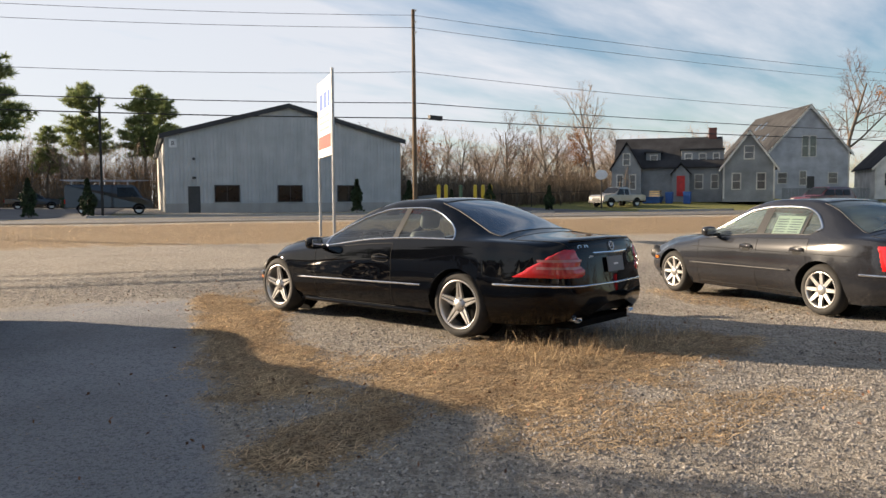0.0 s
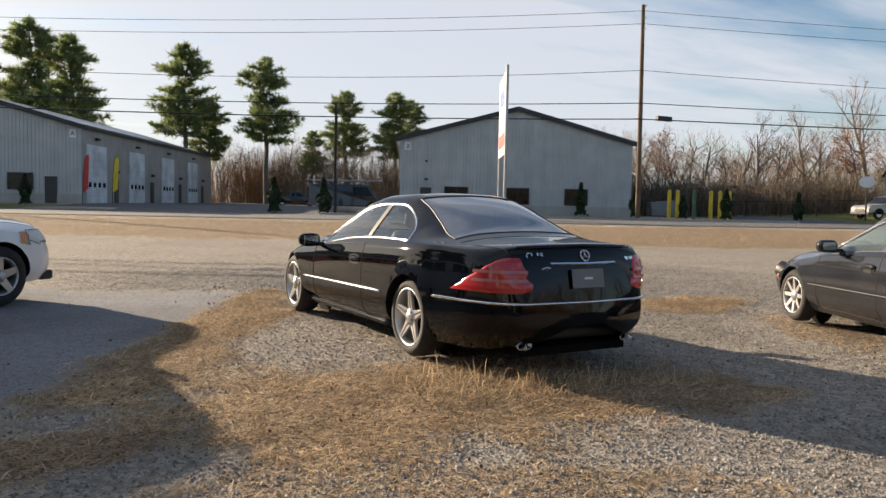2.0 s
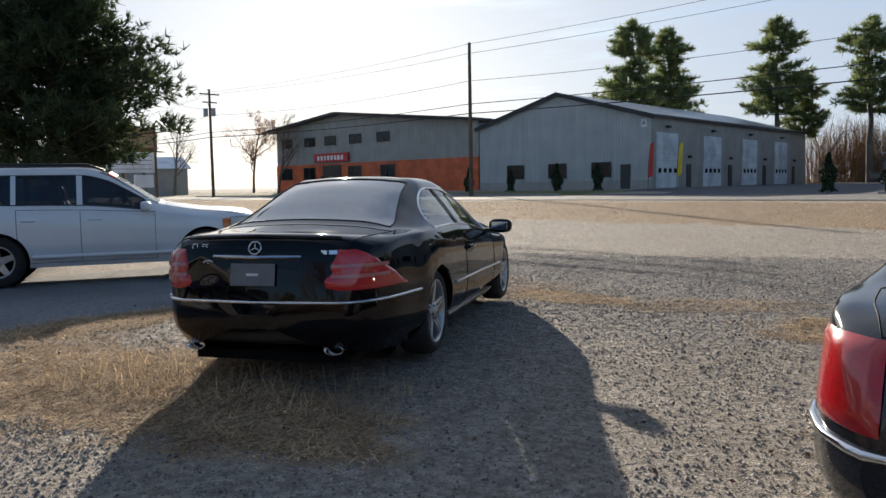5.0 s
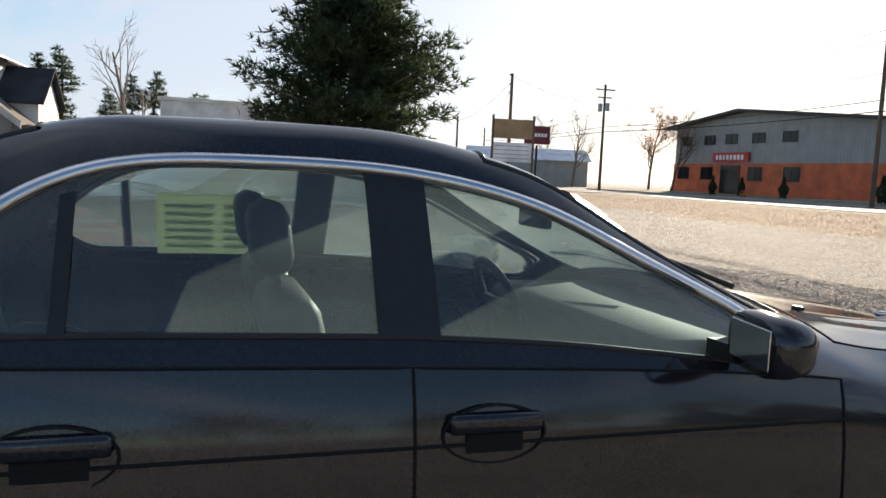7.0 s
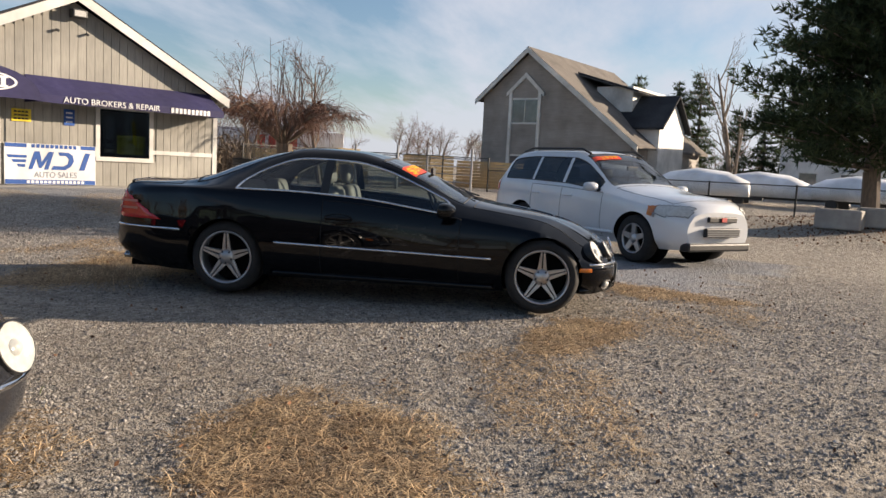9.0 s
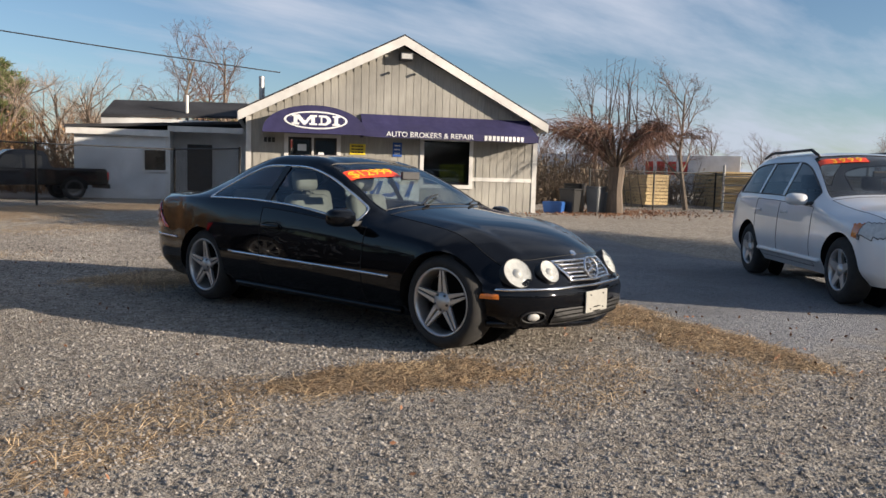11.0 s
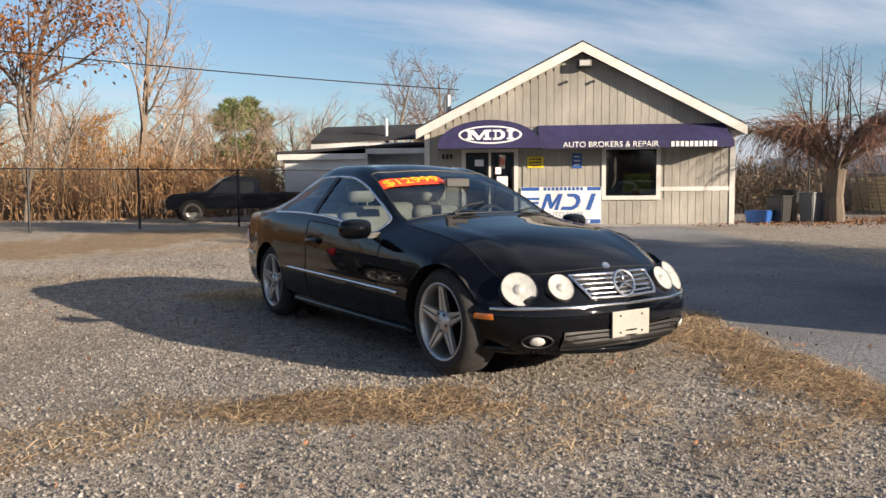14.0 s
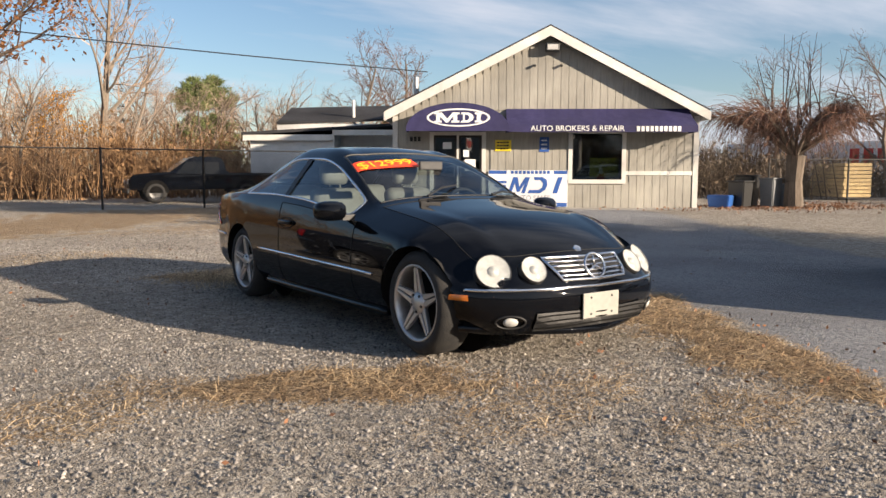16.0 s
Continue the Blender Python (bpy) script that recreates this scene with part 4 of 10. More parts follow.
for x0, x1, z0, z1 in ((-2.82, -2.52, 0.98, 1.30), (-2.86, -2.70, 1.36, 1.55), (-3.42, -3.18, 1.58, 1.76)):
    bm = bmesh.new()
    box(bm, x0, x1, -0.008, -0.002, z0, z1)
    part("door_notice", bm, SIGN_W, dd)
# sloping awning and the arched one over the door
aw = thing("awning", "long faded navy cloth awning with white lettering", "awning", DEALER)
bm = bmesh.new()
n = 24
ra = []
for k in range(n + 1):
    x = -1.70 + (3.22 + 1.70) * k / n
    ra.append([bm.verts.new(p) for p in ((x, -0.03, 2.66), (x, -0.40 + 0.012 * math.sin(k * 1.7), 2.40), (x + 0.05 * (k / n), -0.80, 2.17 + 0.006 * math.sin(k * 2.3)), (x + 0.05 * (k / n), -0.80, 1.99 + 0.008 * math.sin(k * 1.9)))])
for a, b in zip(ra, ra[1:]):
    for j in range(3):
        bm.faces.new((a[j], b[j], b[j + 1], a[j + 1]))
bm.faces.new([ra[0][0], ra[0][1], ra[0][2], ra[0][3], bm.verts.new((-1.70, -0.03, 1.99))])
bm.faces.new([ra[-1][3], ra[-1][2], ra[-1][1], ra[-1][0], bm.verts.new((3.22, -0.03, 1.99))][::1])
part("canopy", bm, NAVY, aw)
words("lettering", "AUTO BROKERS & REPAIR", 0.205, WHITE_INK, aw, pose(0.14, -0.815, 2.08, 90) @ Matrix.Diagonal((1.03, 1, 1, 1)), 0.003, "white capital letters")
bm = bmesh.new()
bars(bm, 1.68, 2.86, 2.075, 0.135, 10, -0.812, 0.3)
part("number_bar", bm, WHITE_INK, aw)
arch = thing("arched_awning", "navy arched cloth canopy with a white oval emblem", "awning", DEALER)
bm = bmesh.new()
arc = []
for k in range(25):
    a = math.pi * k / 24
    x, z = -3.00 - 1.36 * math.cos(a), 2.01 + 0.74 * math.sin(a) ** 0.9
    arc.append((bm.verts.new((x, -0.95, z)), bm.verts.new((x, -0.02, z + 0.0))))
for a, b in zip(arc, arc[1:]):
    bm.faces.new((a[0], b[0], b[1], a[1]))
bm.faces.new([a[0] for a in arc])
part("canopy", bm, NAVY, arch)
for nm, mt, rx, rz, dy in (("emblem_rim", WHITE_INK, 0.83, 0.235, 0), ("emblem_field", NAVY, 0.77, 0.195, 0.004)):
    bm = bmesh.new()
    poly(bm, [(-2.98 + rx * math.cos(a), -0.956 - dy, 2.36 + rz * math.sin(a)) for a in (2 * math.pi * k / 40 for k in range(40))], (0, 0.004, 0))
    part(nm, bm, mt, arch)
# three bold plain shapes in the oval, slabbed at their feet
for pts in ([(-.60, -.13), (-.40, -.13), (-.40, -.08), (-.45, -.08), (-.45, .03), (-.30, -.13), (-.24, -.13), (-.10, .04), (-.10, -.08), (-.15, -.08), (-.15, -.13), (.06, -.13), (.06, -.08), (.0, -.08), (.0, .08), (.06, .08), (.06, .13), (-.12, .13), (-.26, -.03), (-.40, .13), (-.60, .13), (-.60, .08), (-.55, .08), (-.55, -.08), (-.60, -.08)],
            [(.10, -.13), (.30, -.13), (.40, -.07), (.43, .0), (.40, .07), (.30, .13), (.10, .13), (.10, .08), (.15, .08), (.15, -.08), (.10, -.08)],
            [(.46, -.13), (.66, -.13), (.66, -.08), (.61, -.08), (.61, .08), (.66, .08), (.66, .13), (.46, .13), (.46, .08), (.51, .08), (.51, -.08), (.46, -.08)]):
    bm = bmesh.new()
    poly(bm, [(-3.01 + x, -0.966, 2.36 + z) for x, z in pts], (0, 0.004, 0))
    part("emblem_shape", bm, WHITE_INK, arch)
bm = bmesh.new()
poly(bm, [(-3.01 + x, -0.971, 2.36 + z) for x, z in ((.20, -.075), (.28, -.07), (.32, 0), (.28, .07), (.20, .075))], (0, 0.004, 0))
part("emblem_shape", bm, NAVY, arch)
# banner
bn = thing("banner", "white vinyl banner with blue stripes and shapes", "banner", DEALER @ Matrix.Translation((0, 0, -0.02)) @ Matrix.Diagonal((0.757, 1, 0.85, 1)))
bm = bmesh.new()
box(bm, -2.86, 0.0, -0.05, -0.035, 0.02, 1.2)
part("sheet", bm, SIGN_W, bn)
bm = bmesh.new()
box(bm, -2.84, -2.2, -0.056, -0.05, 1.08, 1.19)
box(bm, -0.5, -0.02, -0.056, -0.05, 1.08, 1.19)
box(bm, -2.84, -0.02, -0.056, -0.05, 0.03, 0.16)
for k, (xa, xb) in enumerate(((-2.8, -2.2), (-2.65, -2.22), (-2.5, -2.24))):
    poly(bm, [(xa, -0.056, 0.86 - k * 0.13), (xb, -0.056, 0.86 - k * 0.13), (xb, -0.056, 0.78 - k * 0.13), (xa + 0.06, -0.056, 0.78 - k * 0.13)], (0, 0.005, 0))
part("stripe", bm, BLUE_INK, bn)
bm = bmesh.new()
for pts in ([(-2.15, .46), (-2.03, .46), (-1.90, .78), (-1.83, .50), (-1.75, .50), (-1.55, .78), (-1.67, .46), (-1.54, .46), (-1.36, .98), (-1.52, .98), (-1.74, .68), (-1.80, .98), (-1.96, .98)],
            [(-1.45, .46), (-1.0, .46), (-.82, .56), (-.72, .74), (-.76, .9), (-.9, .98), (-1.22, .98), (-1.18, .88), (-.98, .88), (-.88, .78), (-.92, .64), (-1.05, .57), (-1.38, .57)],
            [(-.55, .46), (-.38, .46), (-.18, .98), (-.35, .98)]):
    poly(bm, [(x, -0.056, z) for x, z in pts], (0, 0.005, 0))
part("emblem_shape", bm, BLUE_INK, bn)
words("lettering", "AUTO SALES", 0.24, mat("grey_lettering", (0.22, 0.24, 0.28), None, 5, 0.6), bn, pose(-1.3, -0.052, 0.30, 90), 0.003)
bm = bmesh.new()
bars(bm, -2.05, -0.6, 1.135, 0.1, 10, -0.052, 0.3)
part("number_bar", bm, BLUE_INK, bn)
bm = bmesh.new()
bars(bm, -2.2, -0.35, 0.095, 0.08, 14, -0.057, 0.3)
part("address_bar", bm, WHITE_INK, bn)
# small wall things
for nm, lab, mt, x0, x1, z0, z1 in (("wall_notice", "yellow wall notice with dark bars", YELLOW_SIGN, -1.99, -1.55, 1.52, 1.82), ("wall_notice", "blue wall notice with pale bars", BLUE_INK, -0.78, -0.52, 1.50, 1.90),):
    t = thing(nm, lab, "sign", DEALER)
    bm = bmesh.new()
    box(bm, x0, x1, -0.03, -0.012, z0, z1)
    part("plate", bm, mt, t)
    for k in range(3):
        bm = bmesh.new()
        bars(bm, x0 + 0.05, x1 - 0.05, z0 + (z1 - z0) * (k + 0.8) / 3.6, 0.04, 4, -0.031, 0.2)
        part("bar", bm, INK if mt is YELLOW_SIGN else WHITE_INK, t)
t = thing("house_number", "small dark number bars beside the door", "sign", DEALER)
bm = bmesh.new()
bars(bm, -4.32, -4.0, 1.85, 0.13, 3, -0.03, 0.3)
part("bar", bm, INK, t)
t = thing("window_poster", "yellow-green poster inside the office window", "poster", DEALER)
bm = bmesh.new()
box(bm, 0.60, 1.38, 0.035, 0.04, 0.84, 1.34)
part("sheet", bm, LIME, t)
for k, s in enumerate(("MOTORCYCLES", "ARE", "EVERYWHERE")):
    words("lettering", s, 0.115, INK, t, pose(0.99, 0.032, 1.22 - 0.13 * k, 90), 0.001)
t = thing("sale_sign", "small dark sale card inside the office window", "sign", DEALER)
bm = bmesh.new()
box(bm, 0.21, 0.56, 0.035, 0.04, 0.84, 0.98)
part("card", bm, INK, t)
words("lettering", "SALE", 0.14, WHITE_INK, t, pose(0.385, 0.032, 0.91, 90), 0.001)
t = thing("flood_lamp", "bronze wall flood lamp under the gable", "lamp", DEALER)
bm = bmesh.new()
box(bm, -0.66, -0.30, -0.28, -0.02, 4.17, 4.38, bevel=0.025)
part("housing", bm, DOOR_D, t)
bm = bmesh.new()
box(bm, -0.62, -0.34, -0.288, -0.281, 4.20, 4.34)
part("lens", bm, LAMP_BACK, t)
for x in (-0.95, -0.23):
    t = thing("spot_lamp", "small bracket spot lamp on the gable", "lamp", DEALER, group="gable spot lamps")
    bm = bmesh.new()
    tube(bm, [(x, -0.0, 3.83), (x, -0.12, 3.80)], 0.025, 0.04)
    part("housing", bm, DOOR_D, t)
# vents on the roof
for x, y, h in ((-4.44, 4.0, 1.35),):
    t = solid("roof_vent", (lambda b: (tube(b, [(x, y, top(max(x, XL)) - 0.1), (x, y, top(max(x, XL)) + h)], 0.09, 0.09), b)[1])(bmesh.new()), STEEL, "thin grey metal flue pipe on the roof", "vent", DEALER, group="roof flues")
# low white annex behind
annex = thing("annex", "low white flat-roofed wing with a porch behind the office", "building", DEALER)
AY = 6.0
for x0, x1, y0, y1, z1 in ((-10.5, -7.5, AY, AY + 6, 2.30), (-7.5, XL - 0.02, AY + 1.3, AY + 6, 2.45)):
    bm = bmesh.new()
    box(bm, x0, x1, y0, y1, -0.3, z1)
    part("wall", bm, WALL_W, annex)
bm = bmesh.new()
poly(bm, [(-10.75, AY - 0.25, 2.27), (-7.55, AY - 0.25, 2.45), (-7.55, AY + 6.1, 2.45), (-10.75, AY + 6.1, 2.27)], (0, 0, 0.10))
part("roof", bm, SHINGLE, annex)
bm = bmesh.new()
poly(bm, [(-7.60, AY - 0.10, 2.46), (XL - 0.3, AY - 0.10, 2.62), (XL - 0.3, AY + 6.1, 2.62), (-7.60, AY + 6.1, 2.46)], (0, 0, 0.09))
part("porch_roof", bm, SHINGLE, annex)
bm = bmesh.new()
box(bm, -7.55, XL - 0.3, AY - 0.06, AY - 0.02, 2.27, 2.46)
part("fascia", bm, TRIM_W, annex)
bm = bmesh.new()
box(bm, -10.7, -7.55, AY - 0.22, AY - 0.18, 2.08, 2.28)
part("fascia", bm, TRIM_W, annex)
bm = bmesh.new()
box(bm, -7.62, -7.48, AY - 0.08, AY + 0.02, -0.3, 2.3)
part("porch_post", bm, TRIM_W, annex)
# the taller shingled slope behind, over a white band
bm = bmesh.new()
poly(bm, [(-10.1, AY + 2.2, 2.80), (XL - 0.3, AY + 2.2, 2.95), (XL - 0.3, AY + 4.6, 3.65), (-10.1, AY + 4.6, 3.55)], (0, 0, 0.09))
part("upper_roof", bm, SHINGLE, annex)
bm = bmesh.new()
box(bm, -10.1, XL - 0.3, AY + 2.24, AY + 4.5, 2.3, 2.82)
part("upper_wall", bm, WALL_W, annex)
window(annex, -8.30, -7.60, 0.95, 1.62, AY - 0.01, TRIM_W, WIN_DARK, 0.07, 0)
bm = bmesh.new()
box(bm, -7.05, -6.2, AY + 1.22, AY + 1.29, -0.1, 1.9)
part("door", bm, DOOR_D, annex)
bm = bmesh.new()
tube(bm, [(-7.2, AY + 2.6, 2.8), (-7.2, AY + 2.6, 3.75)], 0.06, 0.06, 8)
part("flue", bm, TRIM_W, annex)

# taupe gabled house beyond the fence
hs = thing("gabled_house", "taupe two-storey gabled house with white trim", "house", pose(-46.6, -3.6, 0.1, 0, 0, 66))
bm = bmesh.new()
poly(bm, [(-4.1, 0, -0.3), (7.6, 0, -0.3), (7.6, 0, 3.3), (-0.4, 0, 9.5), (-4.1, 0, 6.4)], (0, 14, 0))
part("wall", bm, TAUPE, hs)
bm = bmesh.new()
poly(bm, [(-4.6, -0.4, 6.1), (-0.4, -0.4, 9.7), (-0.4, 14.4, 9.7), (-4.6, 14.4, 6.1)], (0, 0, 0.18))
poly(bm, [(-0.4, -0.4, 9.7), (8.2, -0.4, 3.0), (8.2, 14.4, 3.0), (-0.4, 14.4, 9.7)], (0, 0, 0.18))
part("roof", bm, SHINGLE_TAN, hs)
bm = bmesh.new()
poly(bm, [(-4.6, -0.45, 5.85), (-0.4, -0.45, 9.45), (-0.4, -0.45, 9.85), (-4.6, -0.45, 6.2)], (0, 0.06, 0))
poly(bm, [(-0.4, -0.45, 9.45), (8.2, -0.45, 2.75), (8.2, -0.45, 3.15), (-0.4, -0.45, 9.85)], (0, 0.06, 0))
for x in (-1.75, 0.6):
    box(bm, x - 0.12, x + 0.12, -0.12, 0.0, 0.0, 6.9)
poly(bm, [(-2.1, -0.14, 6.7), (-0.57, -0.14, 8.1), (0.95, -0.14, 6.7), (0.95, -0.14, 6.4), (-0.57, -0.14, 7.75), (-2.1, -0.14, 6.4)], (0, 0.1, 0))
part("trim", bm, TRIM_W, hs)
window(hs, -1.6, 0.45, 4.6, 6.2, 0, TRIM_W, WIN_SKY, 0.12, 1)
window(hs, -1.6, 0.45, 0.6, 2.2, 0, TRIM_W, WIN_SKY, 0.12, 1)
window(hs, 1.6, 2.9, 0.7, 2.0, 0, TRIM_W, WIN_SKY, 0.12, 1)
window(hs, 4.6, 5.7, 0.2, 1.9, 0, TRIM_W, WIN_SKY, 0.12, 0)
bm = bmesh.new()
poly(bm, [(8.3, 3.0, -0.2), (8.3, 3.0, 4.6), (8.3, 5.5, 6.6), (8.3, 8.0, 4.6), (8.3, 8.0, -0.2)], (-5.5, 0, 0))
box(bm, 3.0, 5.8, 4.0, 13.5, 5.0, 7.5)
part("dormer", bm, TRIM_W, hs)
bm = bmesh.new()
poly(bm, [(8.7, 2.6, 4.4), (8.7, 5.5, 6.8), (2.5, 5.5, 6.8), (2.5, 2.6, 4.4)], (0, 0, 0.15))
poly(bm, [(8.7, 5.5, 6.8), (8.7, 8.4, 4.4), (2.5, 8.4, 4.4), (2.5, 5.5, 6.8)], (0, 0, 0.15))
poly(bm, [(6.4, 3.6, 7.0), (6.4, 13.9, 7.0), (1.6, 13.9, 8.4), (1.6, 3.6, 8.4)], (0, 0, 0.15))
part("dormer_roof", bm, SHINGLE, hs)

# houses across the road, to the east
def gable_house(name, label, m, w, d, eave, ridge, wall_mat, roof_mat, wins):
    """A house with its gable to -y; wins: (x0, x1, z0, z1) on the gable, then rows with a leading 's' on the +x... side."""
    h = thing(name, label, "house", m)
    b = bmesh.new()
    poly(b, [(0, 0, -0.6), (w, 0, -0.6), (w, 0, eave), (w / 2, 0, ridge), (0, 0, eave)], (0, d, 0))
    part("wall", b, wall_mat, h)
    b = bmesh.new()
    sl = (ridge - eave) / (w / 2)
    for s in (0, 1):
        xe = -0.35 if s == 0 else w + 0.35
        poly(b, [(xe, -0.3, eave - 0.35 * sl), (w / 2, -0.3, ridge), (w / 2, d + 0.3, ridge), (xe, d + 0.3, eave - 0.35 * sl)], (0, 0, 0.18))
    part("roof", b, roof_mat, h)
    b = bmesh.new()
    for s in (0, 1):
        xe = -0.4 if s == 0 else w + 0.4
        poly(b, [(xe, -0.34, eave - 0.4 * sl - 0.2), (w / 2, -0.34, ridge - 0.22), (w / 2, -0.34, ridge + 0.1), (xe, -0.34, eave - 0.4 * sl + 0.12)], (0, 0.05, 0))
    box(b, -0.02, 0.14, -0.05, 0.0, -0.3, eave)
    box(b, w - 0.14, w + 0.02, -0.05, 0.0, -0.3, eave)
    part("trim", b, TRIM_W, h)
    for x0, x1, z0, z1 in wins:
        window(h, x0, x1, z0, z1, 0, TRIM_W, WIN_SKY, 0.1, 0, 1)
    return h


EAST = -62
cape = gable_house("cape_house", "grey shingled cape house with white trim and a red door", pose(69.0, 24.8, 1.25, 0, 0, EAST), 4.8, 9, 3.1, 6.4, GREY_SH, SHINGLE,
                   [(0.9, 1.6, 0.7, 2.2), (3.2, 3.9, 0.7, 2.2), (2.0, 2.8, 3.7, 4.9)])
bm = bmesh.new()
poly(bm, [(-10.6, 2.0, -0.6), (0, 2.0, -0.6), (0, 2.0, 3.0), (-10.6, 2.0, 3.0)], (0, 7, 0))
poly(bm, [(-11.0, 0.4, -0.6), (-8.0, 0.4, -0.6), (-8.0, 0.4, 2.9), (-9.5, 0.4, 5.4), (-11.0, 0.4, 2.9)], (0, 3, 0))
poly(bm, [(-4.9, 1.0, -0.6), (-3.2, 1.0, -0.6), (-3.2, 1.0, 2.3), (-4.05, 1.0, 3.2), (-4.9, 1.0, 2.3)], (0, 1.2, 0))
box(bm, -4.0, 0.2, 2.6, 4.5, 3.0, 4.8)
box(bm, -7.6, -6.1, 2.6, 4.5, 3.0, 4.6)
part("wing", bm, GREY_SH, cape)
bm = bmesh.new()
poly(bm, [(-10.9, 1.7, 2.9), (0.2, 1.7, 2.9), (0.2, 5.5, 6.2), (-10.9, 5.5, 6.2)], (0, 0, 0.15))
poly(bm, [(-10.9, 9.3, 2.9), (0.2, 9.3, 2.9), (0.2, 5.5, 6.2), (-10.9, 5.5, 6.2)], (0, 0, 0.15))
for xa, xb, xm, z0, z1, y in ((-11.2, -7.8, -9.5, 2.75, 5.6, 0.1), (-5.1, -3.0, -4.05, 2.2, 3.4, 0.8)):
    poly(bm, [(xa, y, z0), (xm, y, z1), (xm, y + 4, z1), (xa, y + 4, z0)], (0, 0, 0.12))
    poly(bm, [(xb, y, z0), (xm, y, z1), (xm, y + 4, z1), (xb, y + 4, z0)], (0, 0, 0.12))
box(bm, -4.2, 0.3, 2.4, 5.0, 4.8, 4.95)
box(bm, -7.8, -5.9, 2.4, 5.0, 4.6, 4.75)
part("wing_roof", bm, SHINGLE, cape)
for x0, x1, z0, z1, y in ((-10.4, -9.9, 0.8, 2.2, 0.4), (-9.1, -8.6, 0.8, 2.2, 0.4), (-9.8, -9.2, 3.3, 4.4, 0.4), (-2.6, -1.9, 0.8, 2.2, 2.0), (-1.0, -0.4, 0.8, 2.2, 2.0),
                          (-3.6, -3.0, 3.5, 4.4, 2.6), (-2.2, -1.6, 3.5, 4.4, 2.6), (-0.8, -0.3, 3.5, 4.4, 2.6), (-7.1, -6.5, 3.4, 4.3, 2.6)):
    window(cape, x0, x1, z0, z1, y, TRIM_W, WIN_SKY, 0.1, 0, 1)
bm = bmesh.new()
box(bm, -4.45, -3.65, 0.93, 1.0, 0.0, 2.1)
part("door", bm, RED_DOOR, cape, "red painted front door")
bm = bmesh.new()
box(bm, -1.2, -0.4, 5.2, 6.0, 5.6, 7.3)
part("chimney", bm, BRICK, cape)

barnh = gable_house("barn_house", "pale grey barn-like house with a steep dark roof", pose(87.7, 27.8, 1.4, 0, 0, -47), 9.6, 17, 5.2, 10.6, PALE_SH, SHINGLE,
                    [(4.0, 4.7, 4.6, 7.0), (4.9, 5.6, 4.6, 7.0), (1.2, 2.2, 1.4, 2.6), (7.2, 8.2, 1.4, 2.6), (3.8, 4.5, 1.2, 2.8)])
bm = bmesh.new()
box(bm, 4.6, 5.5, -0.06, 0.0, 0.0, 2.2)
part("door", bm, DOOR_D, barnh)
bm = bmesh.new()
box(bm, -0.02, 0.0, 0.2, 16.8, -0.3, 5.0)
part("side_boards", bm, WALL_W, barnh)
bm = bmesh.new()
for y, f in ((5, 0.35), (7.5, 0.35), (10, 0.7), (12, 0.7)):
    x, z = 4.8 * f, 5.2 + 5.4 * f
    poly(bm, [(x - 0.4, y, z - 0.25), (x + 0.4, y, z + 0.65), (x + 0.4, y + 0.8, z + 0.65), (x - 0.4, y + 0.8, z - 0.25)], (0, 0, 0.03))
part("skylight", bm, WIN_SKY, barnh)
low = gable_house("white_house", "low white house with a dark shingled roof", pose(95.3, 18.2, 1.4, 0, 0, -63), 7, 12, 3.4, 7.0, WALL_W, SHINGLE, [(1.0, 1.8, 1.0, 2.5), (3.0, 3.8, 1.0, 2.5), (5.2, 6.0, 1.0, 2.5)])
# blue building and a grey shed to the west
blueb = thing("blue_building", "low blue painted commercial building with a flat roof", "building", pose(-86.0, 62.0, 0.2, 0, 0, 55))
bm = bmesh.new()
box(bm, -9, 9, 0, 10, -0.3, 4.6)
part("wall", bm, BLUE_WALL, blueb)
bm = bmesh.new()
box(bm, -9.3, 9.3, -0.6, 10.3, 4.6, 4.9)
box(bm, 0.5, 2.5, -1.6, 0.0, 2.9, 3.1)
part("roof", bm, METAL_ROOF, blueb)
for a in (-6.5, 4.5):
    window(blueb, a, a + 2.4, 1.4, 3.2, 0, TRIM_W, WIN_SKY, 0.15, 1)
bm = bmesh.new()
box(bm, 0.9, 2.1, -0.08, 0.0, 0.0, 2.4)
part("door", bm, DOOR_D, blueb)
shed = thing("grey_shed", "long low grey shed with a pale metal roof", "building", pose(-76.0, 68.0, 0.2, 0, 0, 50))
bm = bmesh.new()
box(bm, 0, 17, 0, 9, -0.3, 3.6)
part("wall", bm, METAL_TAN, shed)
bm = bmesh.new()
poly(bm, [(-0.4, -0.5, 3.5), (17.4, -0.5, 3.5), (17.4, 4.5, 5.2), (-0.4, 4.5, 5.2)], (0, 0, 0.15))
poly(bm, [(-0.4, 9.5, 3.5), (17.4, 9.5, 3.5), (17.4, 4.5, 5.2), (-0.4, 4.5, 5.2)], (0, 0, 0.15))
part("roof", bm, SIGN_W, shed)
# pale block building behind the pine
pb = thing("block_building", "pale two-storey block building", "building", pose(-48.0, 17.0, 0.2, 0, 0, 70))
bm = bmesh.new()
box(bm, -3.5, 4.5, 0, 9, -0.3, 5.6)
part("wall", bm, WALL_W, pb)
bm = bmesh.new()
box(bm, -3.7, 4.7, -0.2, 9.2, 5.6, 5.85)
part("roof", bm, TRIM_W, pb)
for a in (-2.2, 0.4):
    window(pb, a, a + 1.1, 3.0, 4.2, 0, TRIM_W, WIN_SKY, 0.08, 0)
    window(pb, a, a + 1.1, 0.7, 1.9, 0, TRIM_W, WIN_SKY, 0.08, 0)
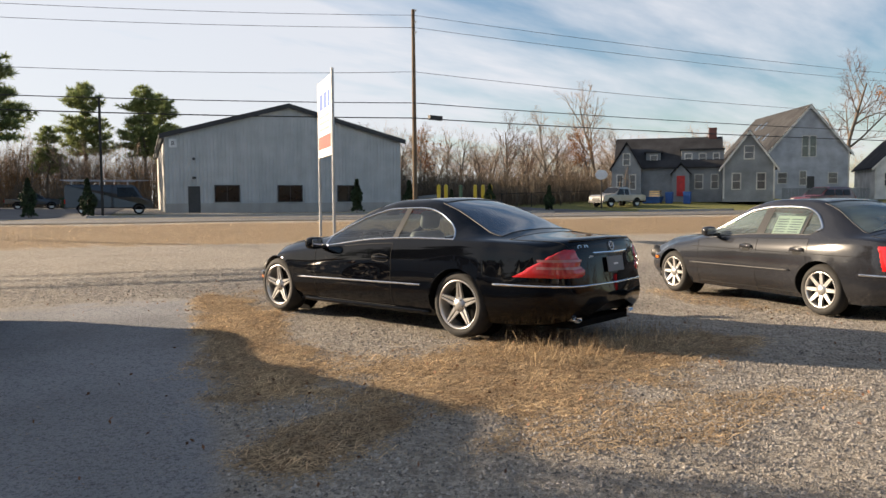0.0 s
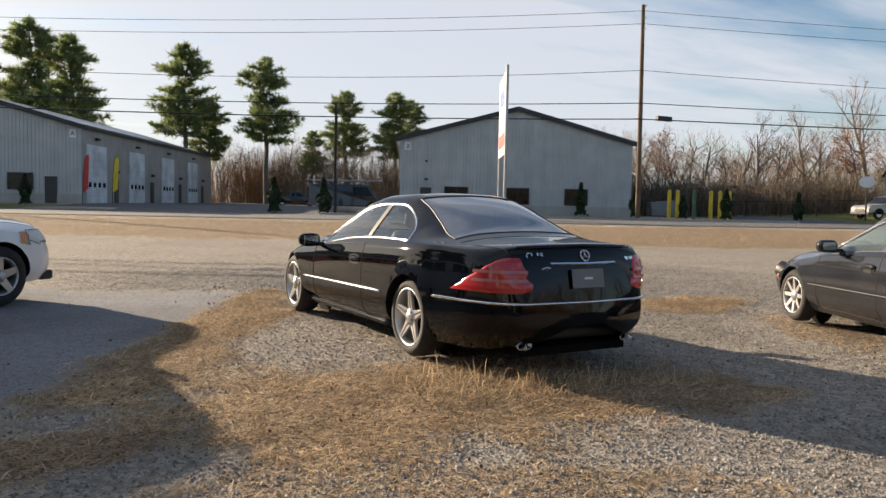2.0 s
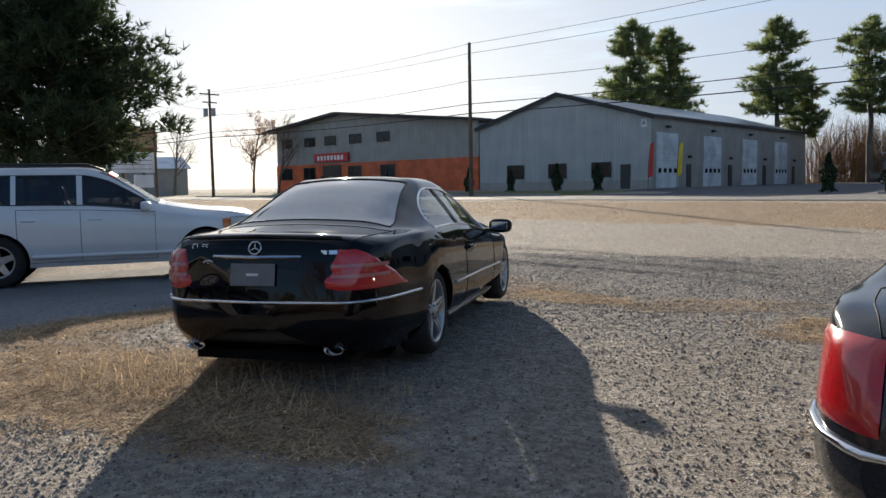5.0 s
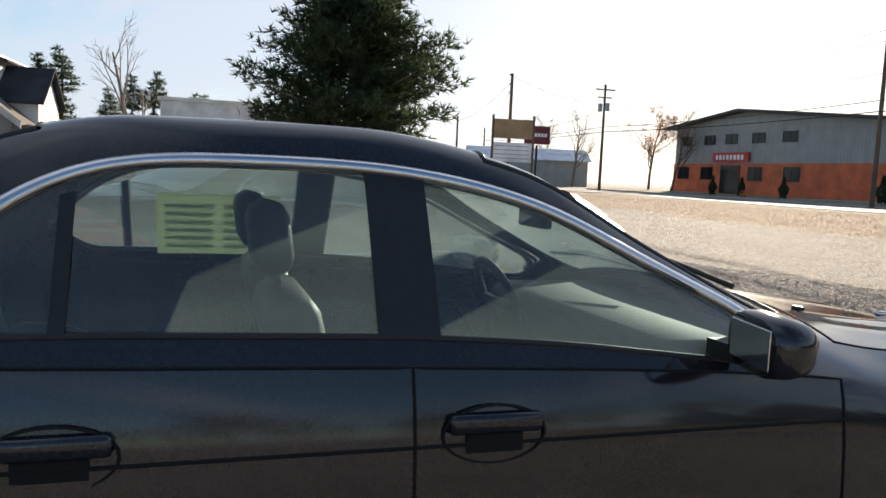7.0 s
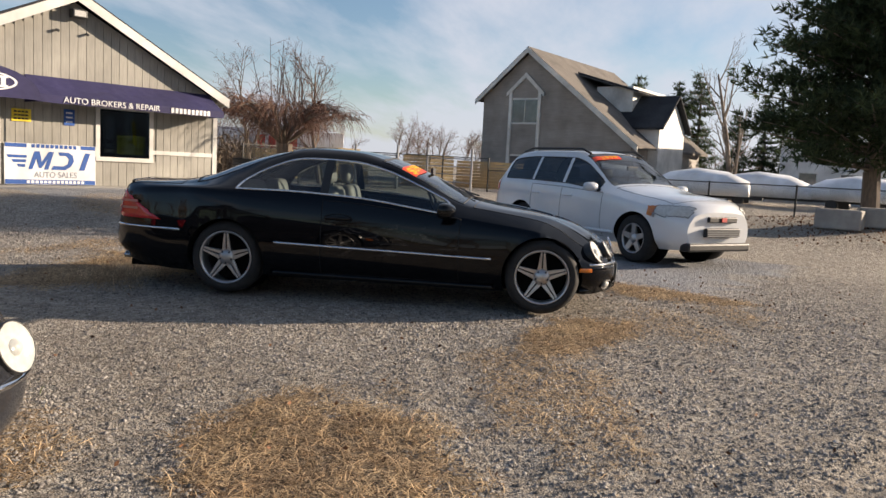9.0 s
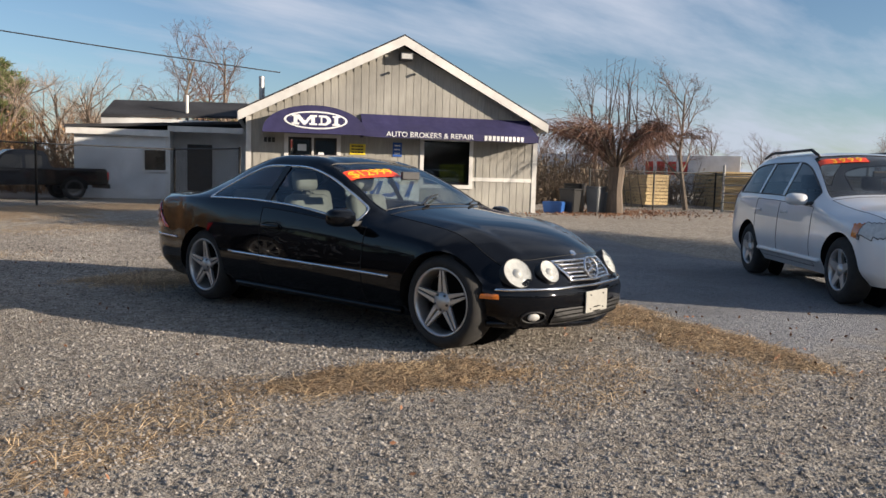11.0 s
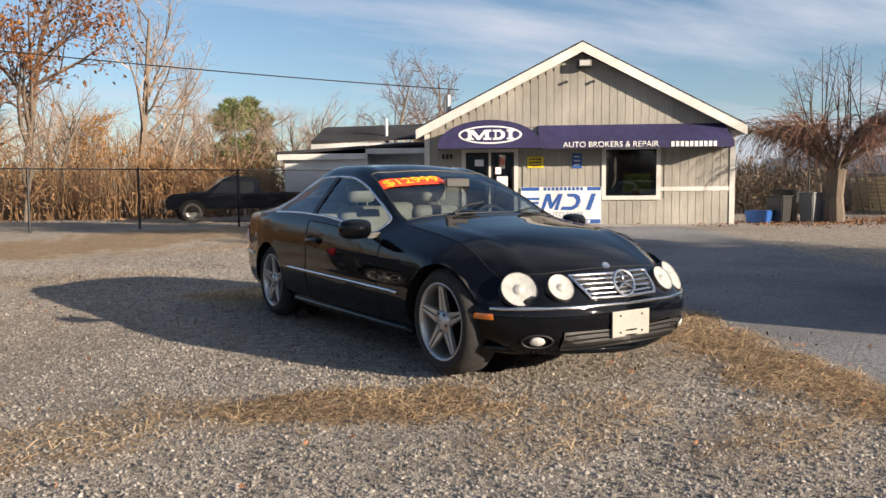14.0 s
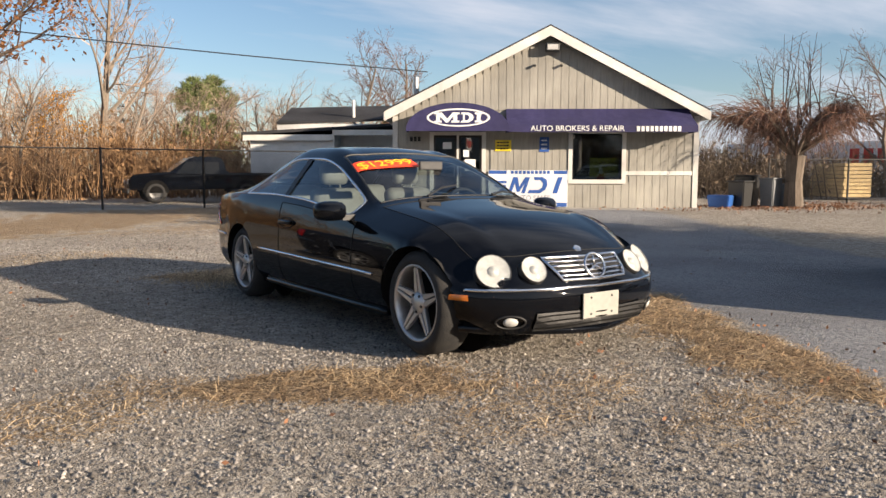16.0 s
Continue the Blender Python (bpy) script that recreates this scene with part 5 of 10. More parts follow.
# white gable seen at the far left of the lot
# ---- cars ----
def pchip(t, ks, vs):
    """Shape-keeping cubic through (ks, vs), at t."""
    ks, vs = np.asarray(ks, float), np.asarray(vs, float)
    h, d = np.diff(ks), np.diff(vs) / np.diff(ks)
    m = np.zeros_like(vs)
    m[0], m[-1] = d[0], d[-1]
    for i in range(1, len(ks) - 1):
        if d[i - 1] * d[i] > 0:
            w1, w2 = 2 * h[i] + h[i - 1], h[i] + 2 * h[i - 1]
            m[i] = (w1 + w2) / (w1 / d[i - 1] + w2 / d[i])
    i = np.clip(np.searchsorted(ks, t) - 1, 0, len(h) - 1)
    s = (t - ks[i]) / h[i]
    return ((1 + 2 * s) * (1 - s) ** 2 * vs[i] + s * (1 - s) ** 2 * h[i] * m[i] + s * s * (3 - 2 * s) * vs[i + 1] + s * s * (s - 1) * h[i] * m[i + 1])


SUB = (5, 5, 5, 8, 8, 12)  # rows between the seven lines of a section
R3, R4 = 15, 23           # rows of the belt line and of the roof rail
RTOP = sum(SUB)


def body_grid(stations, n=170):
    """Points of half a body: rows along the length, columns from sill to top centre. stations: y, bow, then seven (x, z)."""
    st = sorted(stations, key=lambda s: -s[0])
    ys = np.array([-s[0] for s in st])
    t = np.linspace(ys[0], ys[-1], n)
    # denser at both ends
    q = np.linspace(0, 1, n)
    q = q - 0.10 * np.sin(2 * math.pi * q) / (2 * math.pi) * 6.28 * 0.55
    t = ys[0] + (ys[-1] - ys[0]) * np.clip(q, 0, 1)
    bow = pchip(t, ys, [s[1] for s in st])
    px = np.stack([pchip(t, ys, [s[2][k][0] for s in st]) for k in range(7)], 1)
    pz = np.stack([pchip(t, ys, [s[2][k][1] for s in st]) for k in range(7)], 1)
    for _ in range(3):  # ease the joints along the length
        for a in (px, pz):
            a[2:-2] = 0.25 * a[1:-3] + 0.5 * a[2:-2] + 0.25 * a[3:-1]
    cols_x, cols_z = [], []
    for k in range(6):
        p0, p1, p2, p3 = (np.clip(k + d, 0, 6) for d in (-1, 0, 1, 2))
        for j in range(SUB[k]):
            s = j / SUB[k]
            for src, out in ((px, cols_x), (pz, cols_z)):
                a, b, c, d = src[:, p0], src[:, p1], src[:, p2], src[:, p3]
                if k == 0:
                    a = 2 * b - c
                if k == 5:
                    d = np.where(src is px, -src[:, 5], src[:, 5])
                lin = b + (c - b) * s
                cat = 0.5 * ((2 * b) + (c - a) * s + (2 * a - 5 * b + 4 * c - d) * s * s + (3 * b - a - 3 * c + d) * s ** 3)
                w = 0.25 if k in (3,) else 0.85
                out.append(lin * (1 - w) + cat * w)
    cols_x.append(px[:, 6])
    cols_z.append(pz[:, 6])
    X, Z = np.stack(cols_x, 1), np.stack(cols_z, 1)
    wmax = max(float(X.max()), 0.1)
    Y = -t[:, None] - bow[:, None] * (X / wmax) ** 2
    return X, Y, Z


def sub_mesh(name, X, Y, Z, keep, material, parent, inset=0.0, label=""):
    """The faces of the grid for which keep is true, on both sides of the middle."""
    n, m = X.shape
    bm = bmesh.new()
    vid = {}

    def vert(i, j, s):
        if j == m - 1:
            s = 1
        key = (i, j, s)
        if key not in vid:
            vid[key] = bm.verts.new((s * X[i, j], Y[i, j], Z[i, j]))
        return vid[key]

    for s in (1, -1):
        ok = keep[s] if isinstance(keep, dict) else keep
        for i in range(n - 1):
            for j in range(m - 1):
                if ok[i, j]:
                    f = [vert(i, j, s), vert(i + 1, j, s), vert(i + 1, j + 1, s), vert(i, j + 1, s)]
                    bm.faces.new(f[::-1] if s == 1 else f)
    bm.faces.ensure_lookup_table()
    if inset:
        bm.normal_update()
        for v in bm.verts:
            v.co += v.normal * inset
    loops = edge_loops(bm)
    me_ = bpy.data.meshes.new(name)
    bm.to_mesh(me_)
    bm.free()
    me_.materials.append(material)
    me_.polygons.foreach_set("use_smooth", [True] * len(me_.polygons))
    ob = new(name, me_)
    ob.parent = parent
    if label:
        tagged(ob, label)
    return ob, loops


def edge_loops(bm):
    """The open rims of a mesh, each as a list of points."""
    nxt = {}
    for e in bm.edges:
        if len(e.link_faces) == 1:
            a, b = e.verts
            nxt.setdefault(a, []).append(b)
            nxt.setdefault(b, []).append(a)
    seen, out = set(), []
    for v in nxt:
        if v in seen:
            continue
        loop, cur, prev = [v], v, None
        seen.add(v)
        while True:
            c = [w for w in nxt[cur] if w is not prev and w not in seen]
            if not c:
                break
            prev, cur = cur, c[0]
            seen.add(cur)
            loop.append(cur)
        out.append([p.co.copy() for p in loop])
    return out


def rim_tube(name, loops, r, material, parent, closed=True, seg=6, label="", pick=None, ease=0):
    bm = bmesh.new()
    for lp in loops:
        if pick and not pick(lp):
            continue
        if len(lp) > 3:
            lp = [Vector(p) for p in lp]
            for _ in range(ease):
                lp = [(lp[k - 1] + lp[k] * 2 + lp[(k + 1) % len(lp)]) / 4 for k in range(len(lp))]
            tube(bm, lp + lp[:1] if closed else lp, r, r, seg, False)
    return part(name, bm, material, parent, label, True)


def wheel(parent, x, y, z, R, rim, style, side, tyre_w=0.23, name="wheel"):
    """A wheel whose outer face looks to the side given (+1: +x)."""
    w = new(name)
    w.parent = parent
    w.matrix_basis = pose(x, y, z, 0, 0, 0 if side > 0 else 180)
    h = tyre_w / 2
    bm = bmesh.new()
    lathe(bm, [(h - 0.02, rim), (h, rim + 0.012), (h + 0.004, rim + 0.05), (h - 0.012, R - 0.03), (h - 0.04, R - 0.006), (0, R), (-h + 0.04, R - 0.006), (-h + 0.012, R - 0.03), (-h, rim + 0.02), (-h + 0.02, rim)], 48)
    part("tyre", bm, RUBBER, w, smooth=True)
    bm = bmesh.new()
    lathe(bm, [(-h + 0.02, rim), (h - 0.10, rim - 0.02), (h - 0.02, rim - 0.015), (h - 0.004, rim - 0.004), (h - 0.004, rim + 0.006), (h - 0.02, rim + 0.006)], 48)
    rm = part("rim", bm, ALLOY, w, smooth=True)
    # Disc coloured near black to give the shade between the spokes.
    bm = bmesh.new()
    lathe(bm, [(h - 0.13, 0.02), (h - 0.13, rim - 0.03), (h - 0.135, rim - 0.03), (h - 0.135, 0.02)], 32)
    part("brake_disc", bm, UNDER, w)
    bm = bmesh.new()
    spokes = {"star": 5, "twin": 8, "five": 5}[style]
    for k in range(spokes):
        a = 2 * math.pi * k / spokes + math.pi / 2
        ca, sa = math.cos(a), math.sin(a)
        if style == "star":  # each spoke a wedge with a groove
            for sgn in (-1, 1):
                pts = [(0.052, 0.006), (0.052, 0.044), (rim - 0.02, 0.021), (rim - 0.012, 0.007), (rim - 0.03, 0.004)]
                vs = []
                for r_, o in pts:
                    xx = h - 0.035 + 0.028 * (r_ / rim)
                    vs.append((xx, ca * r_ - sa * o * sgn, sa * r_ + ca * o * sgn))
                poly(bm, vs, (-0.028, 0, 0))
        else:
            w0, w1 = (0.026, 0.020) if style == "twin" else (0.05, 0.035)
            vs = []
            for r_, o in ((0.05, w0), (rim * 0.6, w1 * 1.15), (rim - 0.01, w1), (rim - 0.01, -w1), (rim * 0.6, -w1 * 1.15), (0.05, -w0)):
                vs.append((h - 0.03 + 0.02 * (r_ / rim), ca * r_ - sa * o, sa * r_ + ca * o))
            poly(bm, vs, (-0.03, 0, 0))
    bmesh.ops.bevel(bm, geom=list(bm.edges), offset=0.003, segments=1, affect='EDGES')
    part("spoke", bm, ALLOY, w)
    bm = bmesh.new()
    lathe(bm, [(h - 0.06, 0.075), (h - 0.022, 0.07), (h - 0.012, 0.04), (h - 0.006, 0.028), (h - 0.006, 0.0005)], 24)
    part("hub_cap", bm, ALLOY, w, smooth=True)
    if style == "star":
        bm = bmesh.new()
        for k in range(5):
            a = 2 * math.pi * (k + 0.5) / 5 + math.pi / 2
            lathe_pts = [(h - 0.02, math.cos(a) * 0.056, math.sin(a) * 0.056), (h - 0.010, math.cos(a) * 0.056, math.sin(a) * 0.056)]
            tube(bm, lathe_pts, 0.009, 0.009, 6)
        part("wheel_bolt", bm, ALLOY_DARK, w)
    return w


def seat(parent, x, y, z, material, head=True):
    s = new("seat")
    s.parent = parent
    s.matrix_basis = pose(x, y, z)
    bm = bmesh.new()
    box(bm, -0.25, 0.25, -0.28, 0.26, 0.0, 0.17, bevel=0.06)
    part("cushion", bm, material, s, smooth=True)
    bm = bmesh.new()
    box(bm, -0.24, 0.24, -0.07, 0.07, 0.0, 0.60, pose(0, -0.27, 0.12, 14), bevel=0.06)
    part("backrest", bm, material, s, smooth=True)
    if head:
        bm = bmesh.new()
        box(bm, -0.13, 0.13, -0.05, 0.05, 0.0, 0.19, pose(0, -0.43, 0.73, 8), bevel=0.045)
        tube(bm, [(-0.05, -0.41, 0.66), (-0.05, -0.43, 0.78)], 0.007)
        tube(bm, [(0.05, -0.41, 0.66), (0.05, -0.43, 0.78)], 0.007)
        part("headrest", bm, material, s, smooth=True)
    return s


def car(name, label, m, stations, paint, axles, R, rim, style, track, arch, glass_side, glass_back, glass_front, doors, hood, boot, floor_z=0.16,
        chrome=True, cabin=None, glass_mat=None, tyre_w=0.23, clad=None, group="", back_tint=None, flutes=(), top_trim=False, door_paint=None):
    """A car from its sections. glass_*: (y from, y to) with row margins; doors: list of (name, y front, y back)."""
    c = thing(name, label, "car", m, group)
    X, Y, Z = body_grid(stations)
    n, mm = X.shape
    # pressed ridges along the bonnet: x at the nose, x at the screen, height, width
    for x0, x1, amp, wide in flutes:
        f = np.clip((Y - hood[1]) / (hood[0] - hood[1]), 0, 1)
        xr = x1 + (x0 - x1) * f
        Z = Z + amp * np.exp(-((X - xr) / wide) ** 2) * np.clip(f * 1.4 - 0.06, 0, 1) * np.clip((1.06 - f) * 7, 0, 1) * (np.arange(mm)[None] > R3 + 2)
    # trim the wheel openings: faces out, rims onto the circle
    yc = (Y[:-1, :-1] + Y[1:, 1:]) / 2
    zcn = (Z[:-1, :-1] + Z[1:, 1:]) / 2
    cut = np.zeros((n - 1, mm - 1), bool)
    for ay in axles:
        cut |= ((yc - ay) ** 2 + (zcn - R) ** 2 < arch ** 2) & (np.arange(mm - 1)[None] < R3)
    touch_in, touch_out = np.zeros((n, mm), bool), np.zeros((n, mm), bool)
    for di in (0, 1):
        for dj in (0, 1):
            touch_in[di:n - 1 + di, dj:mm - 1 + dj] |= cut
            touch_out[di:n - 1 + di, dj:mm - 1 + dj] |= ~cut
    rimv = touch_in & touch_out
    for i, j in zip(*np.nonzero(rimv)):
        ay = min(axles, key=lambda a: abs(a - Y[i, j]))
        dy, dz = Y[i, j] - ay, Z[i, j] - R
        r_ = math.hypot(dy, dz)
        if j == 0:
            Y[i, j] = ay + math.copysign(math.sqrt(max(arch ** 2 - dz ** 2, 0.01)), dy)
        else:
            Y[i, j], Z[i, j] = ay + dy / r_ * arch, R + dz / r_ * arch
    cols = np.arange(mm - 1)[None]
    yrow = Y[:-1, :-1] * 0.5 + Y[1:, :-1] * 0.5
    station = (Y[:-1, -1] + Y[1:, -1])[:, None] / 2
    side_g = (cols > R3) & (cols < R4 - 1) & (station < glass_side[0]) & (station > glass_side[1])
    if len(glass_side) > 2:  # rounded rear end of the side glass
        up = 1.9 if top_trim else 0.0
        belt = Z[:, R3 + 1].copy()
        jj, end = np.arange(mm, dtype=float), min((v for v in Y[:, -1] if v > glass_side[1]), default=glass_side[1])
        for i in range(n):
            f = (glass_side[2] - Y[i, -1]) / (glass_side[2] - end)
            if not 0 < f < 1.9:
                continue
            back = 1.0 if f <= 1 else 1 - (f - 1) / 0.9
            g_ = min(f, 1.0)
            drop = (5.7 - up) * (1 - math.sqrt(max(1 - g_ ** 2.2, 0))) * back
            rise = up * max((g_ - 0.80) / 0.20, 0) ** 1.3 * back
            src = np.interp(jj, [0, R3, R3 + 1, R4 - 1, R4 + 1, mm - 1], [0, R3, R3 + 1 + rise, R4 - 1 - drop, R4 + 1, mm - 1])
            for g in (X, Y, Z):
                g[i] = np.interp(src, jj, g[i].copy())
    front_g = (cols > R4) & (station < glass_front[0]) & (station > glass_front[1])
    back_g = (cols > R4 + 1) & (station < glass_back[0]) & (station > glass_back[1])
    rest = ~cut & ~side_g & ~front_g & ~back_g
    ZB = (Z[:-1, :-1] + Z[1:, 1:]) / 2
    used = np.zeros_like(rest)
    pieces_ = []
    for dn, y0, y1 in doors:
        d = rest & (cols >= 2) & (cols < R3) & (station < y0) & (station > y1)
        pieces_.append((dn, d))
        used |= d
    if hood:
        d = rest & (cols >= R4) & (station < hood[0]) & (station > hood[1])
        pieces_.append(("bonnet", d))
        used |= d
    if boot:
        d = rest & (cols >= R4) & (station < boot[0]) & (station > boot[1])
        pieces_.append(("boot_lid", d))
        used |= d
    body, _ = sub_mesh("body", X, Y, Z, rest & ~used, paint, c)
    for dn, d in pieces_:
        if dn in ("bonnet", "boot_lid"):
            ob, lp = sub_mesh(dn, X, Y, Z, d, paint, c)
            rim_tube("shut_line", lp, 0.0035, GAP, ob, seg=4)
        else:
            for s in (1, -1):
                ob, lp = sub_mesh(dn, X, Y, Z, {s: d, -s: np.zeros_like(d)}, door_paint or paint, c)
                rim_tube("shut_line", lp, 0.004, GAP, ob, seg=4)
    gm = glass_mat or GLASS
    for s in (1, -1):
        ob, lp = sub_mesh("side_window", X, Y, Z, {s: side_g, -s: np.zeros_like(side_g)}, gm, c, -0.004)
        if top_trim:  # chrome over the arc alone, black along the waist
            rim_tube("window_seal", lp, 0.009, PLASTIC, ob, ease=3)
            for q in lp:
                zlow = lambda p: float(np.interp(-p.y, -Y[:, R3 + 1], belt)) + 0.025
                k0 = next((k for k in range(len(q)) if q[k - 1].z < zlow(q[k - 1]) <= q[k].z >= zlow(q[k])), 0)
                arc = []
                for p in q[k0:] + q[:k0]:
                    if p.z < zlow(p):
                        break
                    arc.append(p + Vector((0.006 * s, 0, 0)))
                for _ in range(16):
                    arc = arc[:1] + [(a + b * 2 + d) / 4 for a, b, d in zip(arc, arc[1:], arc[2:])] + arc[-1:]
                rim_tube("window_trim", [arc], 0.017, CHROME, ob, closed=False)
        else:
            rim_tube("window_trim", lp, 0.011, CHROME if chrome else PLASTIC, ob, ease=3)
    ob, lp = sub_mesh("windscreen", X, Y, Z, front_g, GLASS_FILM if top_trim else GLASS, c, -0.003)
    rim_tube("seal", lp, 0.009, PLASTIC, ob)
    ob, lp = sub_mesh("rear_window", X, Y, Z, back_g, back_tint or gm, c, -0.003)
    rim_tube("seal", lp, 0.009, PLASTIC, ob)
    # end caps
    for i in (0, n - 1):
        bm = bmesh.new()
        prof = [(X[i, j], Y[i, j], Z[i, j]) for j in range(mm)]
        bm.faces.new([bm.verts.new(p) for p in prof + [(-x, y, z) for x, y, z in prof[-2::-1]]])
        part("bumper_face", bm, paint, c, smooth=True)
    # floor, wheel wells
    bm = bmesh.new()
    ya, yb = Y[6, 0], Y[-7, 0]
    w_in = 0.52
    box(bm, -w_in, w_in, yb, ya, floor_z, floor_z + 0.06)
    for a, b in ((ya, axles[0] + arch), (axles[0] - arch, axles[1] + arch), (axles[1] - arch, yb)):
        if a > b:
            box(bm, -0.70, 0.70, max(b, yb + 0.25), min(a, ya - 0.2), floor_z + 0.04, floor_z + 0.11)
    part("floor_pan", bm, UNDER, c)
    for ay in axles:
        for s in (1, -1):
            bm = bmesh.new()
            prev = None
            for k in range(21):
                a = math.radians(-12 + 204 * k / 20)
                y_, z_ = ay + math.cos(a) * arch * 1.005, R + math.sin(a) * arch * 1.005
                cur = (bm.verts.new((s * min(on_side(X, Y, Z, y_, z_) - 0.004, track / 2 + 0.03), y_, z_)), bm.verts.new((s * 0.5, y_, z_)))
                if prev:
                    bm.faces.new((prev[0], cur[0], cur[1], prev[1]))
                prev = cur
            lv = [bm.verts.new((s * 0.5, ay + math.cos(t_) * arch * 1.005, R + math.sin(t_) * arch * 1.005)) for t_ in (2 * math.pi * k / 20 for k in range(20))]
            bm.faces.new(lv)
            part("wheel_well", bm, UNDER, c)
    for ay in axles:
        for s in (1, -1):
            wheel(c, s * (track / 2 - tyre_w / 2 + 0.0), ay, R, R, rim, style, s, tyre_w)
    return c, X, Y, Z


def on_side(X, Y, Z, y, z, off=0.0):
    """The x of the body's side at a length y and height z."""
    i = int(np.argmin(np.abs(Y[:, 10] - y)))
    j = int(np.argmin(np.abs(Z[i, :R4] - z)))
    return float(X[i, j]) + off


def side_strip(name, X, Y, Z, y0, y1, z0, z1, r, material, parent, n=24, label="", rise=0.0):
    """A moulding along each side."""
    for s in (1, -1):
        bm = bmesh.new()
        pts = []
        for k in range(n + 1):
            y = y0 + (y1 - y0) * k / n
            z = z0 + (z1 - z0) * k / n + rise * math.sin(math.pi * k / n)
            i = int(np.argmin(np.abs(Y[:, 10] - y)))
            zz = Z[i, :R4]
            j = min(max(int(np.searchsorted(zz, z)), 1), R4 - 1)
            f = (z - zz[j - 1]) / max(zz[j] - zz[j - 1], 1e-4)
            x = X[i, j - 1] + (X[i, j] - X[i, j - 1]) * min(max(f, 0), 1)
            pts.append((s * (x + r * 0.3), y, z))
        tube(bm, pts, r, r, 6)
        part(name, bm, material, parent, label, True)


def contour(X, Y, Z, z, front):
    """The outline of one half of the body at height z, from the middle of the nose or tail outwards."""
    n = X.shape[0]
    half = slice(0, n // 2) if front else slice(n - 1, n // 2, -1)
    tops, mids = np.maximum.accumulate(Z[half, -1]), Y[half, -1]
    out = [(0.0, float(np.interp(z, tops, mids)))]
    for i in range(*half.indices(n)):
        zz = Z[i]
        if zz[-1] < z or zz[0] > z:
            continue
        j = int(np.argmax(zz >= z))
        if j == 0:
            continue
        f = (z - zz[j - 1]) / max(zz[j] - zz[j - 1], 1e-5)
        out.append((X[i, j - 1] + (X[i, j] - X[i, j - 1]) * f, Y[i, j - 1] + (Y[i, j] - Y[i, j - 1]) * f))
    return out


def end_point(X, Y, Z, x, z, front=True):
    """Point and outward normal on the nose or tail at x, z."""
    def yy(a, b):
        c = contour(X, Y, Z, b, front)
        k = int(np.argmax([q[0] for q in c])) + 1
        return float(np.interp(abs(a), [q[0] for q in c[:k]], [q[1] for q in c[:k]]))
    y = yy(x, z)
    dx = (yy(abs(x) + 0.03, z) - yy(max(abs(x) - 0.03, 0), z)) / (0.03 + min(abs(x), 0.03)) * (1 if x >= 0 else -1)
    dz = (yy(x, z + 0.03) - yy(x, z - 0.03)) / 0.06
    nr = Vector((-dx, 1, -dz)).normalized()
    return Vector((x, y, z)), (nr if front else -nr)


def facing(p, nr, up=Vector((0, 0, 1))):
    """A pose at p whose +y looks along nr."""
    ax = nr.cross(up).normalized()
    az = ax.cross(nr)
    m = Matrix((ax, nr, az)).transposed().to_4x4()
    m.translation = p
    return m


def end_skin(name, X, Y, Z, z0, z1, nz, start, stop, front, lift, material, parent, s, label="", na=14):
    """A lens laid on the corner: from x = start(z) along the outline to y = stop(z)."""
    rows = []
    for k in range(nz + 1):
        z = z0 + (z1 - z0) * k / nz
        c = contour(X, Y, Z, z, front)
        xa, yb = start(z), stop(z)
        pts = [Vector((q[0], q[1], z)) for q in c]
        # cut the outline
        a = next((i for i, q in enumerate(pts) if q.x >= xa), 0)
        if a > 0:
            f = (xa - pts[a - 1].x) / max(pts[a].x - pts[a - 1].x, 1e-5)
            head = [pts[a - 1].lerp(pts[a], f)]
        else:
            head = [Vector((xa, pts[0].y, z))]
        tail = []
        for q in pts[a:]:
            if (q.y < yb) if front else (q.y > yb):
                break
            tail.append(q)
        lp = head + tail
        if len(lp) < 2:
            lp = lp + [lp[0] + Vector((0.01, 0, 0))]
        d = [0.0]
        for p, q in zip(lp, lp[1:]):
            d.append(d[-1] + (q - p).length)
        row = []
        for i in range(na + 1):
            t = d[-1] * i / na
            row.append(Vector([float(np.interp(t, d, [p[c_] for p in lp])) for c_ in range(3)]))
        rows.append(row)
    mid = Vector((0, rows[nz // 2][na // 2].y * 0.6, 0.5))
    bm = bmesh.new()
    g2 = [[Vector((s * p.x, p.y, p.z)) for p in r] for r in rows]
    out = []
    for r in range(nz + 1):
        line = []
        for i in range(na + 1):
            a = g2[min(r + 1, nz)][i] - g2[max(r - 1, 0)][i]
            b = g2[r][min(i + 1, na)] - g2[r][max(i - 1, 0)]
            nr = a.cross(b)
            nr = nr.normalized() if nr.length > 1e-9 else Vector((s, 0, 0))
            if nr.dot(g2[r][i] - mid) < 0:
                nr = -nr
            rim = r in (0, nz) or i in (0, na)
            line.append(bm.verts.new(g2[r][i] + nr * (lift * 0.4 if rim else lift)))
        out.append(line)
    for r0, r1 in zip(out, out[1:]):
        for i in range(na):
            bm.faces.new((r0[i], r0[i + 1], r1[i + 1], r1[i]))
    return part(name, bm, material, parent, label, True)


def end_strip(name, X, Y, Z, front, z, r, material, parent, xmax=0.8, label="", lift=0.004):
    """A bar across the nose or tail, following the bumper at height z."""
    half = []
    for x, y in contour(X, Y, Z, z, front):
        half.append((x + (lift if x > 0.3 else 0), y + (lift if front else -lift)))
        if abs(y) < 1.9 and x > xmax:
            break
    bm = bmesh.new()
    tube(bm, [(-x, y, z) for x, y in half[:0:-1]] + [(x, y, z) for x, y in half], r, r, 6)
    return part(name, bm, material, parent, label, True)


